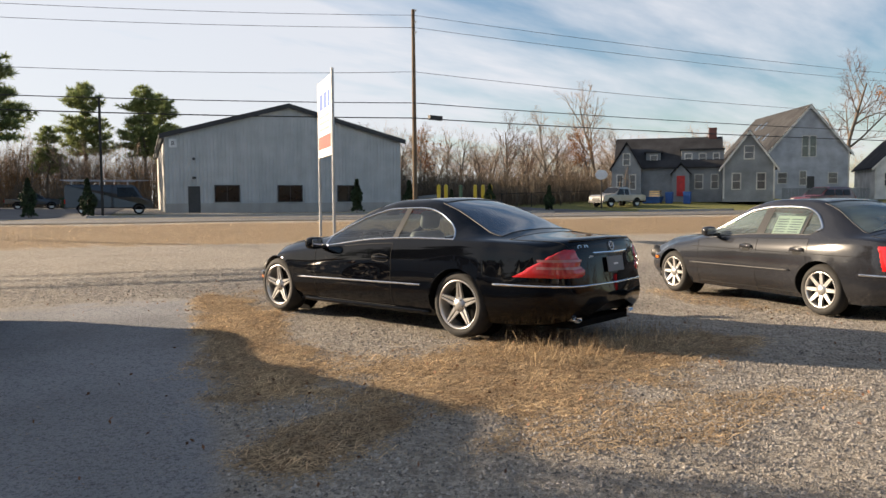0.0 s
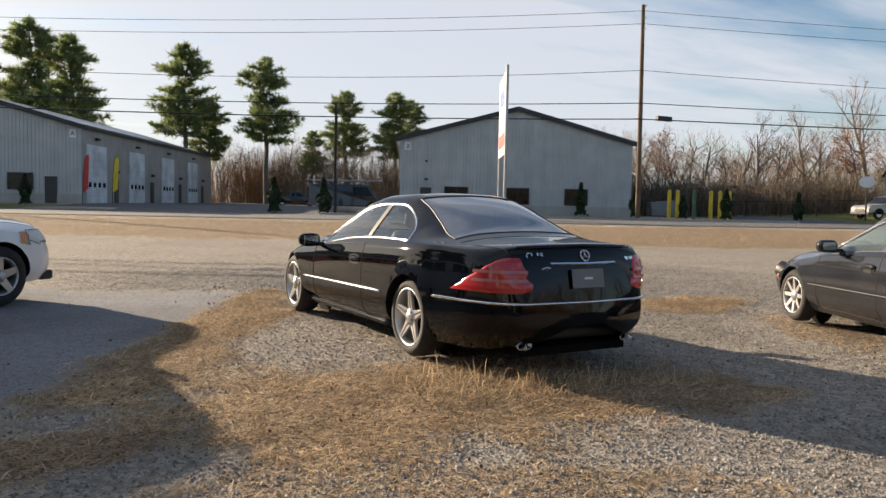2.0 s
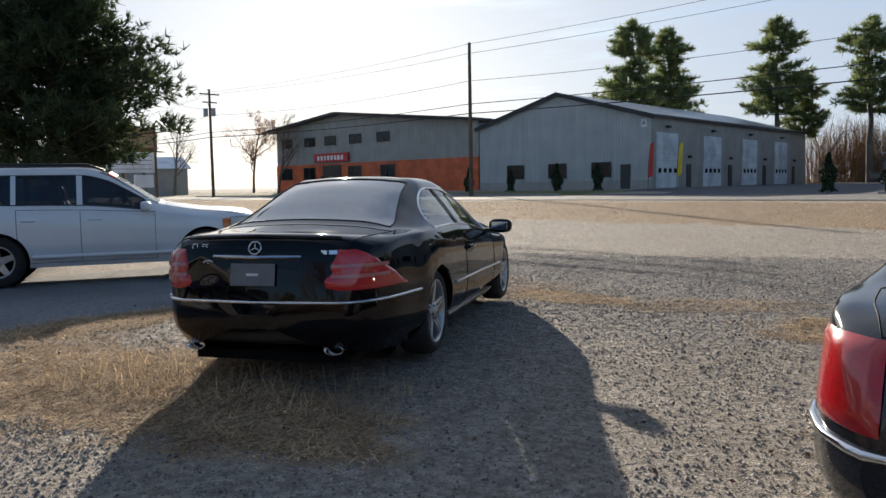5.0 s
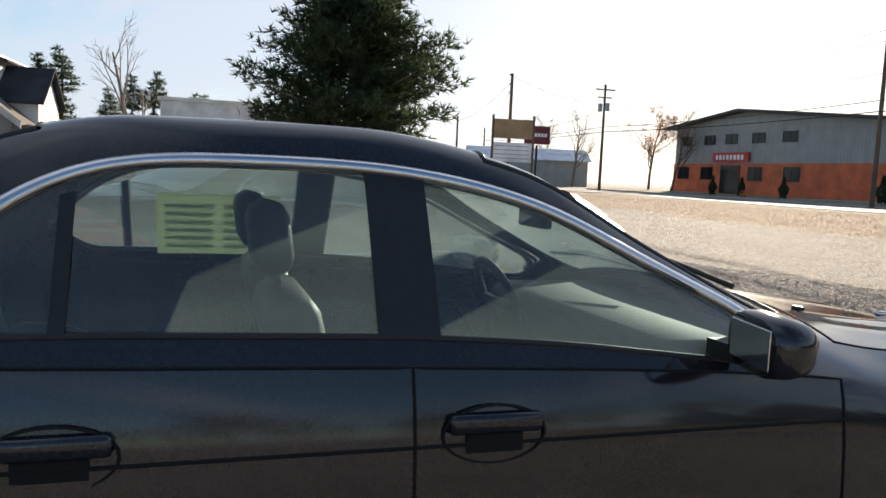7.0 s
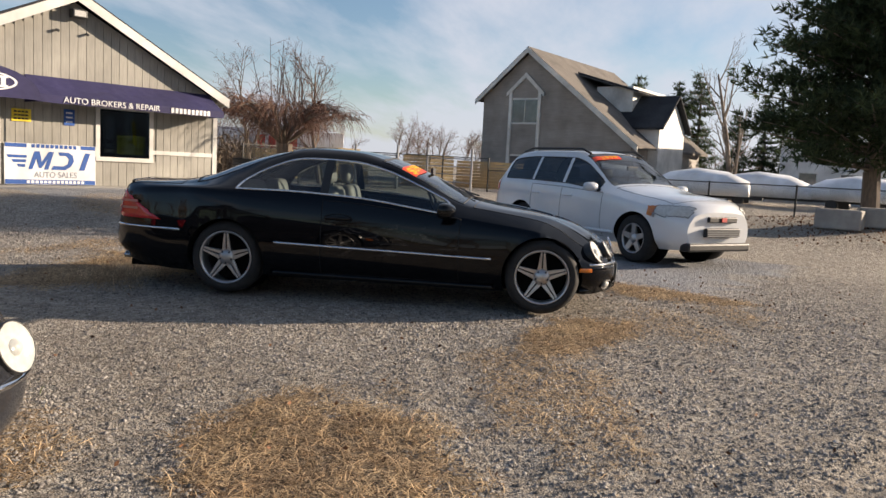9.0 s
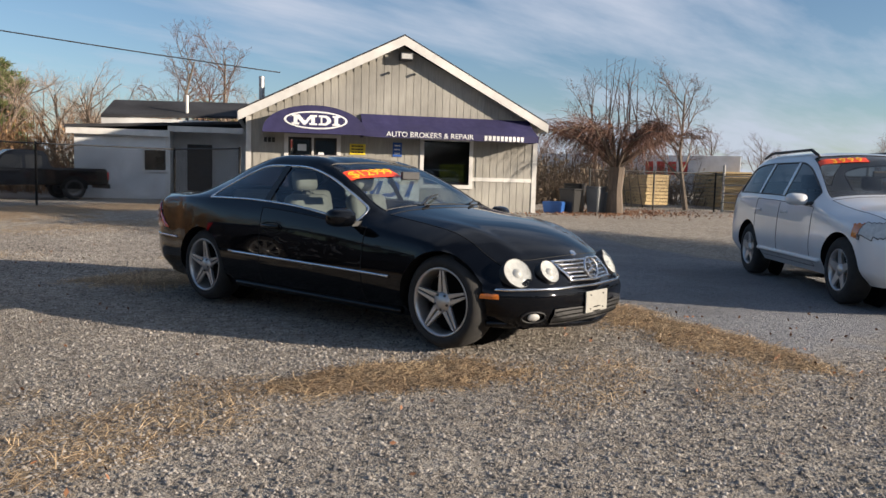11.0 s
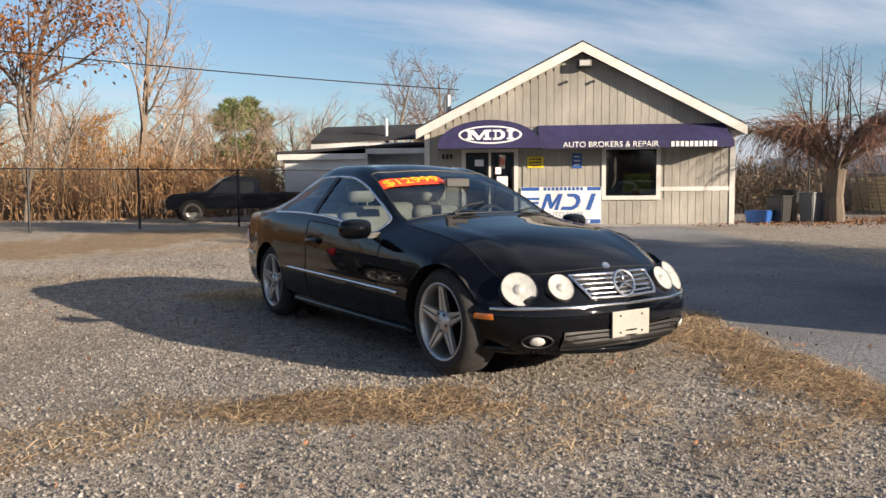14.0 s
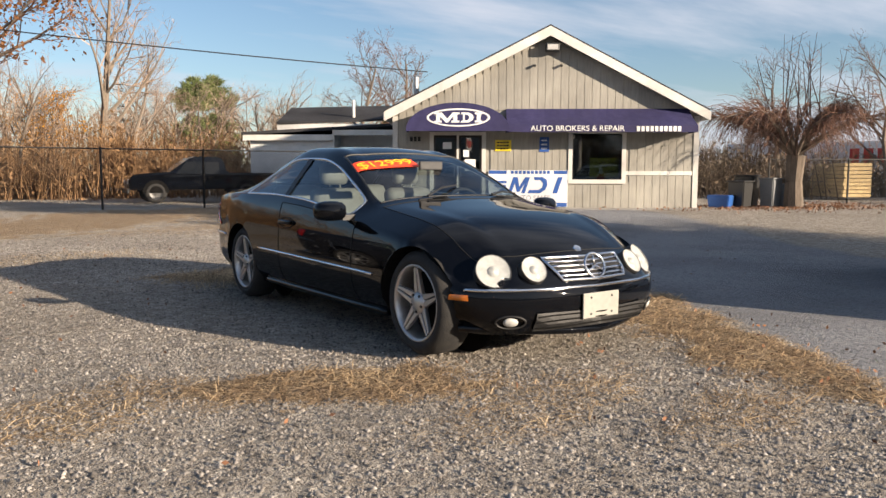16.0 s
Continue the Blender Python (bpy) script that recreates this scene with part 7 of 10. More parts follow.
# --- saloon next to it
SALOON = pose(4.947, -2.318, -0.06, 0, 0, -21.3)
jg_st = [
    (2.245, 0.04, sec(.10, .36, .16, .38, .18, .41, .17, .44, .14, .46, .08, .47, 0, .475)),
    (2.23, 0.10, sec(.30, .25, .42, .33, .46, .41, .45, .48, .38, .54, .22, .60, 0, .62)),
    (2.16, 0.24, sec(.50, .20, .66, .30, .72, .41, .70, .52, .58, .61, .34, .67, 0, .69)),
    (1.98, 0.30, sec(.64, .18, .79, .30, .83, .44, .80, .58, .64, .69, .37, .755, 0, .775)),
    (1.70, 0.22, sec(.70, .18, .845, .32, .87, .49, .835, .675, .65, .775, .37, .825, 0, .84)),
    (1.355, 0.12, sec(.73, .18, .87, .34, .892, .53, .848, .75, .655, .83, .38, .868, 0, .88)),
    (1.10, 0.12, sec(.75, .18, .872, .35, .894, .55, .846, .79, .67, .865, .39, .905, 0, .915)),
    (0.90, 0.12, sec(.76, .18, .872, .35, .894, .56, .844, .83, .68, .905, .40, .95, 0, .962)),
    (0.40, 0.10, sec(.76, .18, .872, .35, .894, .56, .842, .868, .632, 1.112, .38, 1.165, 0, 1.18)),
    (0.00, 0.05, sec(.76, .18, .872, .35, .894, .56, .840, .885, .568, 1.30, .34, 1.345, 0, 1.36)),
    (-0.45, 0.0, sec(.76, .18, .872, .35, .894, .56, .838, .90, .55, 1.365, .33, 1.405, 0, 1.42)),
    (-0.90, 0.0, sec(.76, .18, .872, .35, .894, .56, .838, .913, .55, 1.36, .33, 1.403, 0, 1.418)),
    (-1.30, -0.06, sec(.76, .18, .874, .35, .896, .57, .838, .925, .58, 1.265, .36, 1.325, 0, 1.342)),
    (-1.62, -0.10, sec(.75, .18, .872, .35, .894, .57, .834, .938, .635, 1.10, .40, 1.16, 0, 1.176)),
    (-1.86, -0.10, sec(.74, .18, .862, .35, .882, .57, .822, .94, .675, .995, .43, 1.045, 0, 1.058)),
    (-2.10, -0.12, sec(.70, .20, .83, .35, .85, .56, .79, .925, .66, .962, .42, .99, 0, .998)),
    (-2.30, -0.18, sec(.62, .23, .76, .36, .79, .55, .73, .875, .61, .93, .40, .955, 0, .962)),
    (-2.39, -0.16, sec(.52, .27, .69, .37, .72, .52, .67, .78, .57, .86, .38, .91, 0, .92)),
    (-2.44, -0.10, sec(.42, .31, .57, .38, .61, .50, .57, .61, .48, .67, .30, .71, 0, .72)),
]
jag, JX, JY, JZ = car("saloon", "glossy black four-door saloon with chrome window trim", SALOON, jg_st, PAINT_DUST_HAZE, (1.355, -1.355), 0.316, 0.215, "twin", 1.70, 0.352,
                      (0.72, -1.32, -0.80), (-1.10, -1.86), (0.90, -0.08), [("front_door", 0.90, -0.33), ("rear_door", -0.33, -1.22)], (2.08, 0.98), (-1.95, -2.36), glass_mat=GLASS_DUSTY, tyre_w=0.21, back_tint=GLASS_BACK, top_trim=True,
                      flutes=((0.23, 0.36, 0.014, 0.035), (0.435, 0.52, 0.026, 0.06), (0.63, 0.70, 0.024, 0.055)))
mirror(jag, 0.86, 0.44, 0.955, PAINT_DUST_HAZE)
side_strip("side_moulding", JX, JY, JZ, 0.92, -0.93, 0.50, 0.52, 0.012, PLASTIC, jag)
# Thin black bar stands in for the shade line of the waist crease.
side_strip("waist_crease", JX, JY, JZ, 0.92, -1.90, 0.735, 0.745, 0.004, GAP, jag)
end_strip("bumper_moulding", JX, JY, JZ, True, 0.47, 0.014, CHROME, jag, 0.78)
end_strip("bumper_moulding", JX, JY, JZ, False, 0.545, 0.016, CHROME, jag, 0.78)
for s in (1, -1):
    for y in (-0.17, -1.02):
        xh = on_side(JX, JY, JZ, y, 0.76)
        bm = bmesh.new()
        tube(bm, [(s * (xh + 0.003), y + 0.115 * math.cos(a), 0.76 + 0.062 * math.sin(a)) for a in (2 * math.pi * k / 28 for k in range(29))], 0.0035, 0.0035, 5, False)
        hb = part("handle_bowl", bm, GAP, jag)
        bm = bmesh.new()
        box(bm, -0.014, 0.016, -0.105, 0.105, -0.002, 0.042, pose(s * (xh + 0.006), y, 0.765), bevel=0.012)
        part("door_handle", bm, PAINT_DUST_HAZE, jag, smooth=True)
        # Black slab on the skin imitates the shaded hollow below the handle.
        bm = bmesh.new()
        box(bm, -0.004, 0.004, -0.065, 0.065, -0.045, -0.004, pose(s * (xh + 0.002), y, 0.765), bevel=0.003)
        part("handle_hollow", bm, GAP, jag)
    for y0, y1 in ((-0.28, -0.40),):
        st_ = patch("centre_pillar", JX, JY, JZ, (y0, y1), (R3 + 1, R4 - 1), PLASTIC, jag, 0.004, (s,))
    patch("quarter_bar", JX, JY, JZ, (-1.00, -1.05), (R3 + 1, R4 - 2), PLASTIC, jag, 0.004, (s,))
    for x, z, r in ((0.625, 0.575, 0.098), (0.415, 0.560, 0.084)):
        p, nr = end_point(JX, JY, JZ, s * x, z)
        round_lamp(jag, p, (nr + Vector((0, 0.5, 0))).normalized(), r, lift=0.022)
    bm = bmesh.new()
    xq = on_side(JX, JY, JZ, 1.78, 0.50)
    box(bm, -0.010, 0.010, -0.06, 0.06, -0.02, 0.02, pose(s * (xq + 0.004), 1.78, 0.515, 0, 0, s * 18), bevel=0.006)
    part("side_marker", bm, AMBER, jag)
    end_skin("tail_lamp", JX, JY, JZ, 0.60, 0.875, 10, lambda z: 0.56, lambda z: -2.06 - 0.25 * (0.875 - z), False, 0.018, TAIL_RED, jag, s, "red tail lamp")
    bm = bmesh.new()
    lathe(bm, [(0.10, 0.036), (-0.02, 0.036), (-0.02, 0.03), (0.08, 0.03)], 16, 'y')
    ex = part("exhaust_tip", bm, CHROME, jag, smooth=True)
    ex.matrix_basis = pose(s * 0.52, -2.36, 0.25)
gr = new("grille")
gr.parent = jag


def jp(u, v, off):
    """Point of the wide grille: u -1..1 across, v 0..1 up."""
    z = 0.505 + 0.135 * v - 0.035 * v * abs(u) ** 2
    p, nr = end_point(JX, JY, JZ, u * (0.235 + 0.085 * v), z)
    return p + nr * off


bm = bmesh.new()
g_ = [[bm.verts.new(jp(u, v, 0.006)) for u in np.linspace(-1, 1, 13)] for v in np.linspace(0, 1, 5)]
for r0, r1 in zip(g_, g_[1:]):
    for i in range(12):
        bm.faces.new((r0[i], r0[i + 1], r1[i + 1], r1[i]))
part("grille_back", bm, PLASTIC, gr)
bm = bmesh.new()
loop_ = [jp(u, 0, 0.014) for u in np.linspace(-1, 1, 11)] + [jp(1, v, 0.014) for v in (0.33, 0.66)] + [jp(u, 1, 0.014) for u in np.linspace(1, -1, 11)] + [jp(-1, v, 0.014) for v in (0.66, 0.33)]
tube(bm, loop_ + loop_[:1], 0.013, 0.013, 6, False)
part("grille_surround", bm, CHROME, gr, smooth=True)
bm = bmesh.new()
tube(bm, [jp(u, 0.46, 0.014) for u in np.linspace(-1, 1, 11)], 0.011, 0.011, 6)
part("grille_bar", bm, CHROME, gr, smooth=True)
for u in np.linspace(-0.93, 0.93, 29):
    bm = bmesh.new()
    tube(bm, [jp(u, v, 0.012) for v in (0.04, 0.5, 0.96)], 0.004, 0.004, 5)
    part("grille_slat", bm, CHROME, gr, smooth=True)
bm = bmesh.new()
lathe(bm, [(0.010, 0.032), (0.020, 0.028), (0.022, 0.001)], 16, 'y')
p, nr = end_point(JX, JY, JZ, 0, 0.655)
part("emblem", bm, CHROME, gr, smooth=True).matrix_basis = facing(p, nr)
bm = bmesh.new()
pts = []
for k in range(7):
    p, nr = surf(JX, JY, JZ, 0, 1.80 + 0.025 * k)
    pts.append(p + nr * (0.006 + 0.016 * math.sin(math.pi * k / 6)))
tube(bm, pts, 0.010, 0.006, 8)
part("bonnet_ornament", bm, CHROME, jag, "low chrome bonnet ornament", True)
bm = bmesh.new()
box(bm, -0.40, 0.40, 2.10, 2.215, 0.27, 0.37, bevel=0.02)
part("lower_intake", bm, PLASTIC, jag)
bm = bmesh.new()
box(bm, -0.16, 0.16, 2.235, 2.25, 0.36, 0.50, bevel=0.005)
pl = part("plate_bracket", bm, GREY_BIN, jag, "bare grey front plate bracket")
bm = bmesh.new()
for x in (-0.1, 0.1):
    tube(bm, [(x, 2.249, 0.44), (x, 2.254, 0.44)], 0.012)
part("bracket_hole", bm, PLASTIC, pl)
bm = bmesh.new()
box(bm, -0.42, 0.42, -2.455, -2.40, 0.80, 0.845, bevel=0.012)
part("boot_bar", bm, CHROME, jag, "wide chrome boot plinth")
bm = bmesh.new()
box(bm, -0.26, 0.26, -2.43, -2.38, 0.60, 0.79, bevel=0.01)
part("plate_recess", bm, PLASTIC, jag)
bm = bmesh.new()
bars(bm, 0.40, 0.60, 0.735, 0.028, 5, -2.41, 0.25, 0.01)
part("badge_bar", bm, CHROME, jag)
for x0 in (-0.34, 0.22):
    bm = bmesh.new()
    a, _ = surf(JX, JY, JZ, x0 + 0.10, 0.82)
    b, _ = surf(JX, JY, JZ, x0 - 0.28, 0.66)
    tube(bm, [a + Vector((0, 0.03, 0.01)), (a + b) / 2 + Vector((0, 0, 0.03)), b + Vector((0, 0, 0.012))], 0.010, 0.006, 6)
    part("wiper", bm, PLASTIC, jag)
for s in (1, -1):
    p, nr = surf(JX, JY, JZ, s * 0.27, 1.16)
    bm = bmesh.new()
    box(bm, -0.02, 0.02, -0.012, 0.012, 0, 0.014, Matrix.Translation(p), bevel=0.004)
    part("washer_jet", bm, PLASTIC, jag)
interior(jag, -0.16, 0.30, 0.36, SEAT_DARK, 0.34, -0.36, 0.80, 0.88, -1.12)
st = part("window_sticker", (lambda b: (box(b, -0.006, 0.0, -0.60, -0.16, 0.0, 0.27, bevel=0.002), b)[1])(bmesh.new()), PAPER_GREEN, jag, "pale sales form in the rear side window")
xs_ = on_side(JX, JY, JZ, -0.7, 1.05)
st.matrix_basis = pose(-0.745, -0.32, 0.955, 0, 30, 0)
bm = bmesh.new()
for k in range(6):
    for a, b in ((-0.57, -0.40), (-0.36, -0.19)):
        box(bm, -0.0085, -0.006, a, b, 0.03 + k * 0.036, 0.045 + k * 0.036)
sb = part("form_bar", bm, GREY_BIN, st)
patch("price_strip", JX, JY, JZ, (0.31, 0.17), (R4 + 1, RTOP), ORANGE_RED, jag, 0.004, (1,), "red price strip on the windscreen", (0.06, 0.60))
glue_text(jag, JX, JY, JZ, "$4999", 0.54, 0.09, 0.225, 0.14, YELLOW)

# --- white sport utility
SUV = pose(-5.64, 2.28, float(gz(-5.6, 2.2)) + 0.01, 0, 0, -47.7)
vu_st = [
    (2.22, 0.10, sec(.46, .28, .60, .36, .65, .48, .63, .62, .54, .74, .32, .79, 0, .80)),
    (2.15, 0.22, sec(.62, .25, .76, .36, .80, .50, .78, .70, .66, .84, .40, .90, 0, .915)),
    (1.95, 0.26, sec(.71, .24, .84, .37, .87, .53, .85, .80, .70, .925, .41, .975, 0, .99)),
    (1.35, 0.14, sec(.76, .25, .88, .42, .905, .60, .875, .90, .72, .99, .42, 1.03, 0, 1.045)),
    (1.00, 0.12, sec(.78, .25, .885, .42, .907, .62, .875, .95, .73, 1.045, .44, 1.09, 0, 1.10)),
    (0.80, 0.10, sec(.78, .25, .885, .42, .907, .62, .872, .98, .735, 1.085, .44, 1.13, 0, 1.145)),
    (0.40, 0.08, sec(.78, .25, .885, .42, .907, .63, .868, 1.00, .685, 1.31, .42, 1.37, 0, 1.39)),
    (0.05, 0.04, sec(.78, .25, .885, .42, .907, .63, .865, 1.015, .635, 1.50, .40, 1.57, 0, 1.59)),
    (-0.30, 0.0, sec(.78, .25, .885, .42, .907, .63, .865, 1.03, .615, 1.575, .38, 1.63, 0, 1.645)),
    (-1.20, 0.0, sec(.78, .25, .885, .42, .907, .64, .865, 1.05, .61, 1.575, .38, 1.63, 0, 1.645)),
    (-1.80, -0.04, sec(.77, .25, .88, .42, .90, .64, .855, 1.06, .605, 1.53, .38, 1.585, 0, 1.60)),
    (-2.10, -0.08, sec(.75, .26, .865, .42, .885, .64, .83, 1.065, .61, 1.40, .38, 1.45, 0, 1.465)),
    (-2.28, -0.12, sec(.72, .30, .82, .42, .84, .62, .79, 1.04, .62, 1.16, .40, 1.20, 0, 1.21)),
    (-2.36, -0.12, sec(.66, .32, .76, .42, .78, .60, .74, .90, .58, 1.02, .38, 1.05, 0, 1.06)),
]
vue, VX, VY, VZ = car("sport_utility", "white compact sport utility car on the asphalt drive", SUV, vu_st, WHITE_PAINT, (1.353, -1.353), 0.352, 0.215, "five", 1.76, 0.395,
                      (0.62, -1.98), (-1.86, -2.24), (0.78, 0.0), [("front_door", 0.76, -0.30), ("rear_door", -0.30, -1.10)], (2.05, 0.88), None, 0.24, False, glass_mat=GLASS_DARK, tyre_w=0.23)
mirror(vue, 0.90, 0.55, 1.06, WHITE_PAINT)
side_strip("side_cladding", VX, VY, VZ, 0.93, -0.93, 0.40, 0.40, 0.03, WHITE_PAINT, vue)
for s in (1, -1):
    bm = bmesh.new()
    tube(bm, [(s * 0.58, 0.02, 1.585), (s * 0.575, -0.2, 1.665), (s * 0.57, -1.5, 1.665), (s * 0.57, -1.75, 1.60)], 0.018, 0.018, 8)
    part("roof_rail", bm, PLASTIC, vue, smooth=True)
for s in (1, -1):
    side_patch("headlamp", VX, VY, VZ, lambda x, y, z: (z > 0.72) & (z < 0.865) & (y > 1.72) & (x > 0.48) & (y < 2.14), LAMP_BACK, vue, 0.008, s, "clear headlamp", 0.004)
    side_patch("side_marker", VX, VY, VZ, lambda x, y, z: (z > 0.73) & (z < 0.85) & (y > 1.60) & (x > 0.48) & (y < 1.72), AMBER, vue, 0.008, s)
    for ya, yb in ((-0.26, -0.36), (-1.08, -1.16)):
        patch("pillar", VX, VY, VZ, (ya, yb), (R3 + 1, R4 - 1), WHITE_PAINT, vue, 0.005, (s,))
    for y in (-0.12, -0.95):
        bm = bmesh.new()
        xh = on_side(VX, VY, VZ, y, 0.90)
        box(bm, -0.01, 0.022, -0.09, 0.09, -0.015, 0.015, pose(s * (xh + 0.006), y, 0.90), bevel=0.009)
        part("door_handle", bm, WHITE_PAINT, vue, smooth=True)
    tl = side_patch("tail_lamp", VX, VY, VZ, lambda x, y, z: (z > 0.86) & (z < 1.22) & (y < -2.08) & (x > 0.55), TAIL_RED, vue, 0.008, s, "red tail lamp")
bm = bmesh.new()
box(bm, -0.30, 0.30, 2.17, 2.245, 0.66, 0.74, bevel=0.015)
part("upper_grille", bm, PLASTIC, vue)
bm = bmesh.new()
box(bm, -0.36, 0.36, 2.19, 2.262, 0.45, 0.58, bevel=0.02)
part("lower_grille", bm, PLASTIC, vue)
bm = bmesh.new()
for k in range(4):
    box(bm, -0.35, 0.35, 2.262, 2.270, 0.465 + k * 0.03, 0.475 + k * 0.03)
part("grille_bar", bm, GREY_BIN, vue)
for s in (1, -1):
    bm = bmesh.new()
    box(bm, -0.11, 0.11, -0.03, 0.02, -0.06, 0.06, pose(s * 0.62, 2.06, 0.52, 0, 0, -s * 26), bevel=0.02)
    part("fog_recess", bm, PLASTIC, vue)
bm = bmesh.new()
box(bm, -0.66, 0.66, 2.05, 2.225, 0.24, 0.36, bevel=0.03)
part("lower_valance", bm, PLASTIC, vue)
bm = bmesh.new()
box(bm, -0.05, 0.05, 2.245, 2.26, 0.67, 0.73)
part("emblem", bm, SIGN_RED, vue)
interior(vue, -0.18, 0.45, 0.38, SEAT_DARK, 0.38, -0.38, 0.88, 1.08, -1.0)
patch("price_strip", VX, VY, VZ, (0.22, 0.10), (R4 + 1, RTOP), ORANGE_RED, vue, 0.004, (1,), "red price strip on the windscreen", (0.06, 0.62))
glue_text(vue, VX, VY, VZ, "3999", 0.50, 0.12, 0.15, 0.13, YELLOW)
# ---- trees ----
class Twigs:
    """Collects thin tapering bars and small leaves into plain lists."""

    def __init__(self):
        self.v, self.f = [], []

    def bar(self, a, b, r0, r1, seg=3):
        a, b = np.asarray(a, float), np.asarray(b, float)
        d = b - a
        ln = np.linalg.norm(d)
        if ln < 1e-5:
            return
        d = d / ln
        h = np.array([0, 0, 1.0]) if abs(d[2]) < 0.9 else np.array([1.0, 0, 0])
        p = np.cross(d, h)
        p /= np.linalg.norm(p)
        q = np.cross(d, p)
        n = len(self.v)
        for c, r in ((a, r0), (b, r1)):
            for k in range(seg):
                t = 2 * math.pi * k / seg
                self.v.append(tuple(c + (p * math.cos(t) + q * math.sin(t)) * r))
        for k in range(seg):
            self.f.append((n + k, n + (k + 1) % seg, n + seg + (k + 1) % seg, n + seg + k))

    def leaf(self, c, size, rng):
        a, b = rng.normal(size=3), rng.normal(size=3)
        a /= np.linalg.norm(a)
        b = np.cross(a, b)
        b /= max(np.linalg.norm(b), 1e-4)
        n = len(self.v)
        for p in (c - a * size, c + b * size * 0.55, c + a * size, c - b * size * 0.55):
            self.v.append(tuple(p))
        self.f.append((n, n + 1, n + 2, n + 3))

    def mesh(self, name, material):
        m = bpy.data.meshes.new(name)
        m.from_pydata(self.v, [], self.f)
        m.materials.append(material)
        return m


def unit(v):
    return v / max(np.linalg.norm(v), 1e-6)


def branch(tw, p, d, ln, r, level, rng, cfg, tips):
    """One limb, bending as it goes, with side limbs along it."""
    n = 4 if level < 2 else 3 if level == 2 else 2
    pts = [p]
    for k in range(n):
        d = unit(d + rng.normal(size=3) * cfg["wild"] + np.array([0, 0, cfg["lift"][min(level, 3)]]))
        pts.append(pts[-1] + d * ln / n)
    for k in range(n):
        f0, f1 = 1 - 0.75 * k / n, 1 - 0.75 * (k + 1) / n
        tw[0 if level < 2 else 1].bar(pts[k], pts[k + 1], r * f0, r * f1, 6 if level == 0 else 4 if level == 1 else 3)
    if level >= cfg["levels"]:
        tips.append(pts[-1])
        return
    count = cfg["count"][level]
    for j in range(count):
        f = (cfg["from"] if level == 0 else 0.2) + (1 - (cfg["from"] if level == 0 else 0.2)) * (j + rng.rand() * 0.8) / count
        k = min(int(f * n), n - 1)
        at_ = pts[k] + (pts[k + 1] - pts[k]) * (f * n - k)
        side = unit(np.cross(d, rng.normal(size=3)))
        nd = unit(d * cfg["along"] + side * (1.0 - 0.35 * cfg["along"]))
        branch(tw, at_, nd, ln * cfg["ratio"] * (1.1 - 0.5 * f) * (0.75 + 0.5 * rng.rand()), r * (1 - 0.7 * f) * 0.55 + 0.004, level + 1, rng, cfg, tips)


def bare_tree_meshes(seed, h, bark, twig, cfg=None, leaf=None, leaves=0, leaf_size=0.07):
    rng = np.random.RandomState(seed)
    c = dict(levels=4, count=(11, 6, 5, 4), ratio=0.52, wild=0.10, lift=(0.05, 0.10, 0.06, 0.04), along=0.75, **{"from": 0.28})
    c.update(cfg or {})
    tw = (Twigs(), Twigs())
    tips = []
    branch(tw, np.zeros(3), np.array([0, 0, 1.0]), h * 0.85, h * 0.018 + 0.03, 0, rng, c, tips)
    trunk, crown = tw[0].mesh("trunk", bark), tw[1].mesh("crown", twig)
    lv = None
    if leaf is not None:
        t3 = Twigs()
        for _ in range(leaves):
            p = tips[rng.randint(len(tips))] + rng.normal(size=3) * 0.22
            t3.leaf(p, leaf_size * (0.6 + 0.8 * rng.rand()), rng)
        lv = t3.mesh("leaves", leaf)
    return trunk, crown, lv


def plant(name, label, meshes, x, y, turn=0.0, s=1.0, dz=-0.05, group="", category="tree"):
    t = thing(name, label, category, pose(*at(x, y, dz), 0, 0, turn) @ Matrix.Scale(s, 4), group)
    for me_ in meshes:
        if me_ is not None:
            piece(me_.name.split(".")[0], me_, t)
    return t


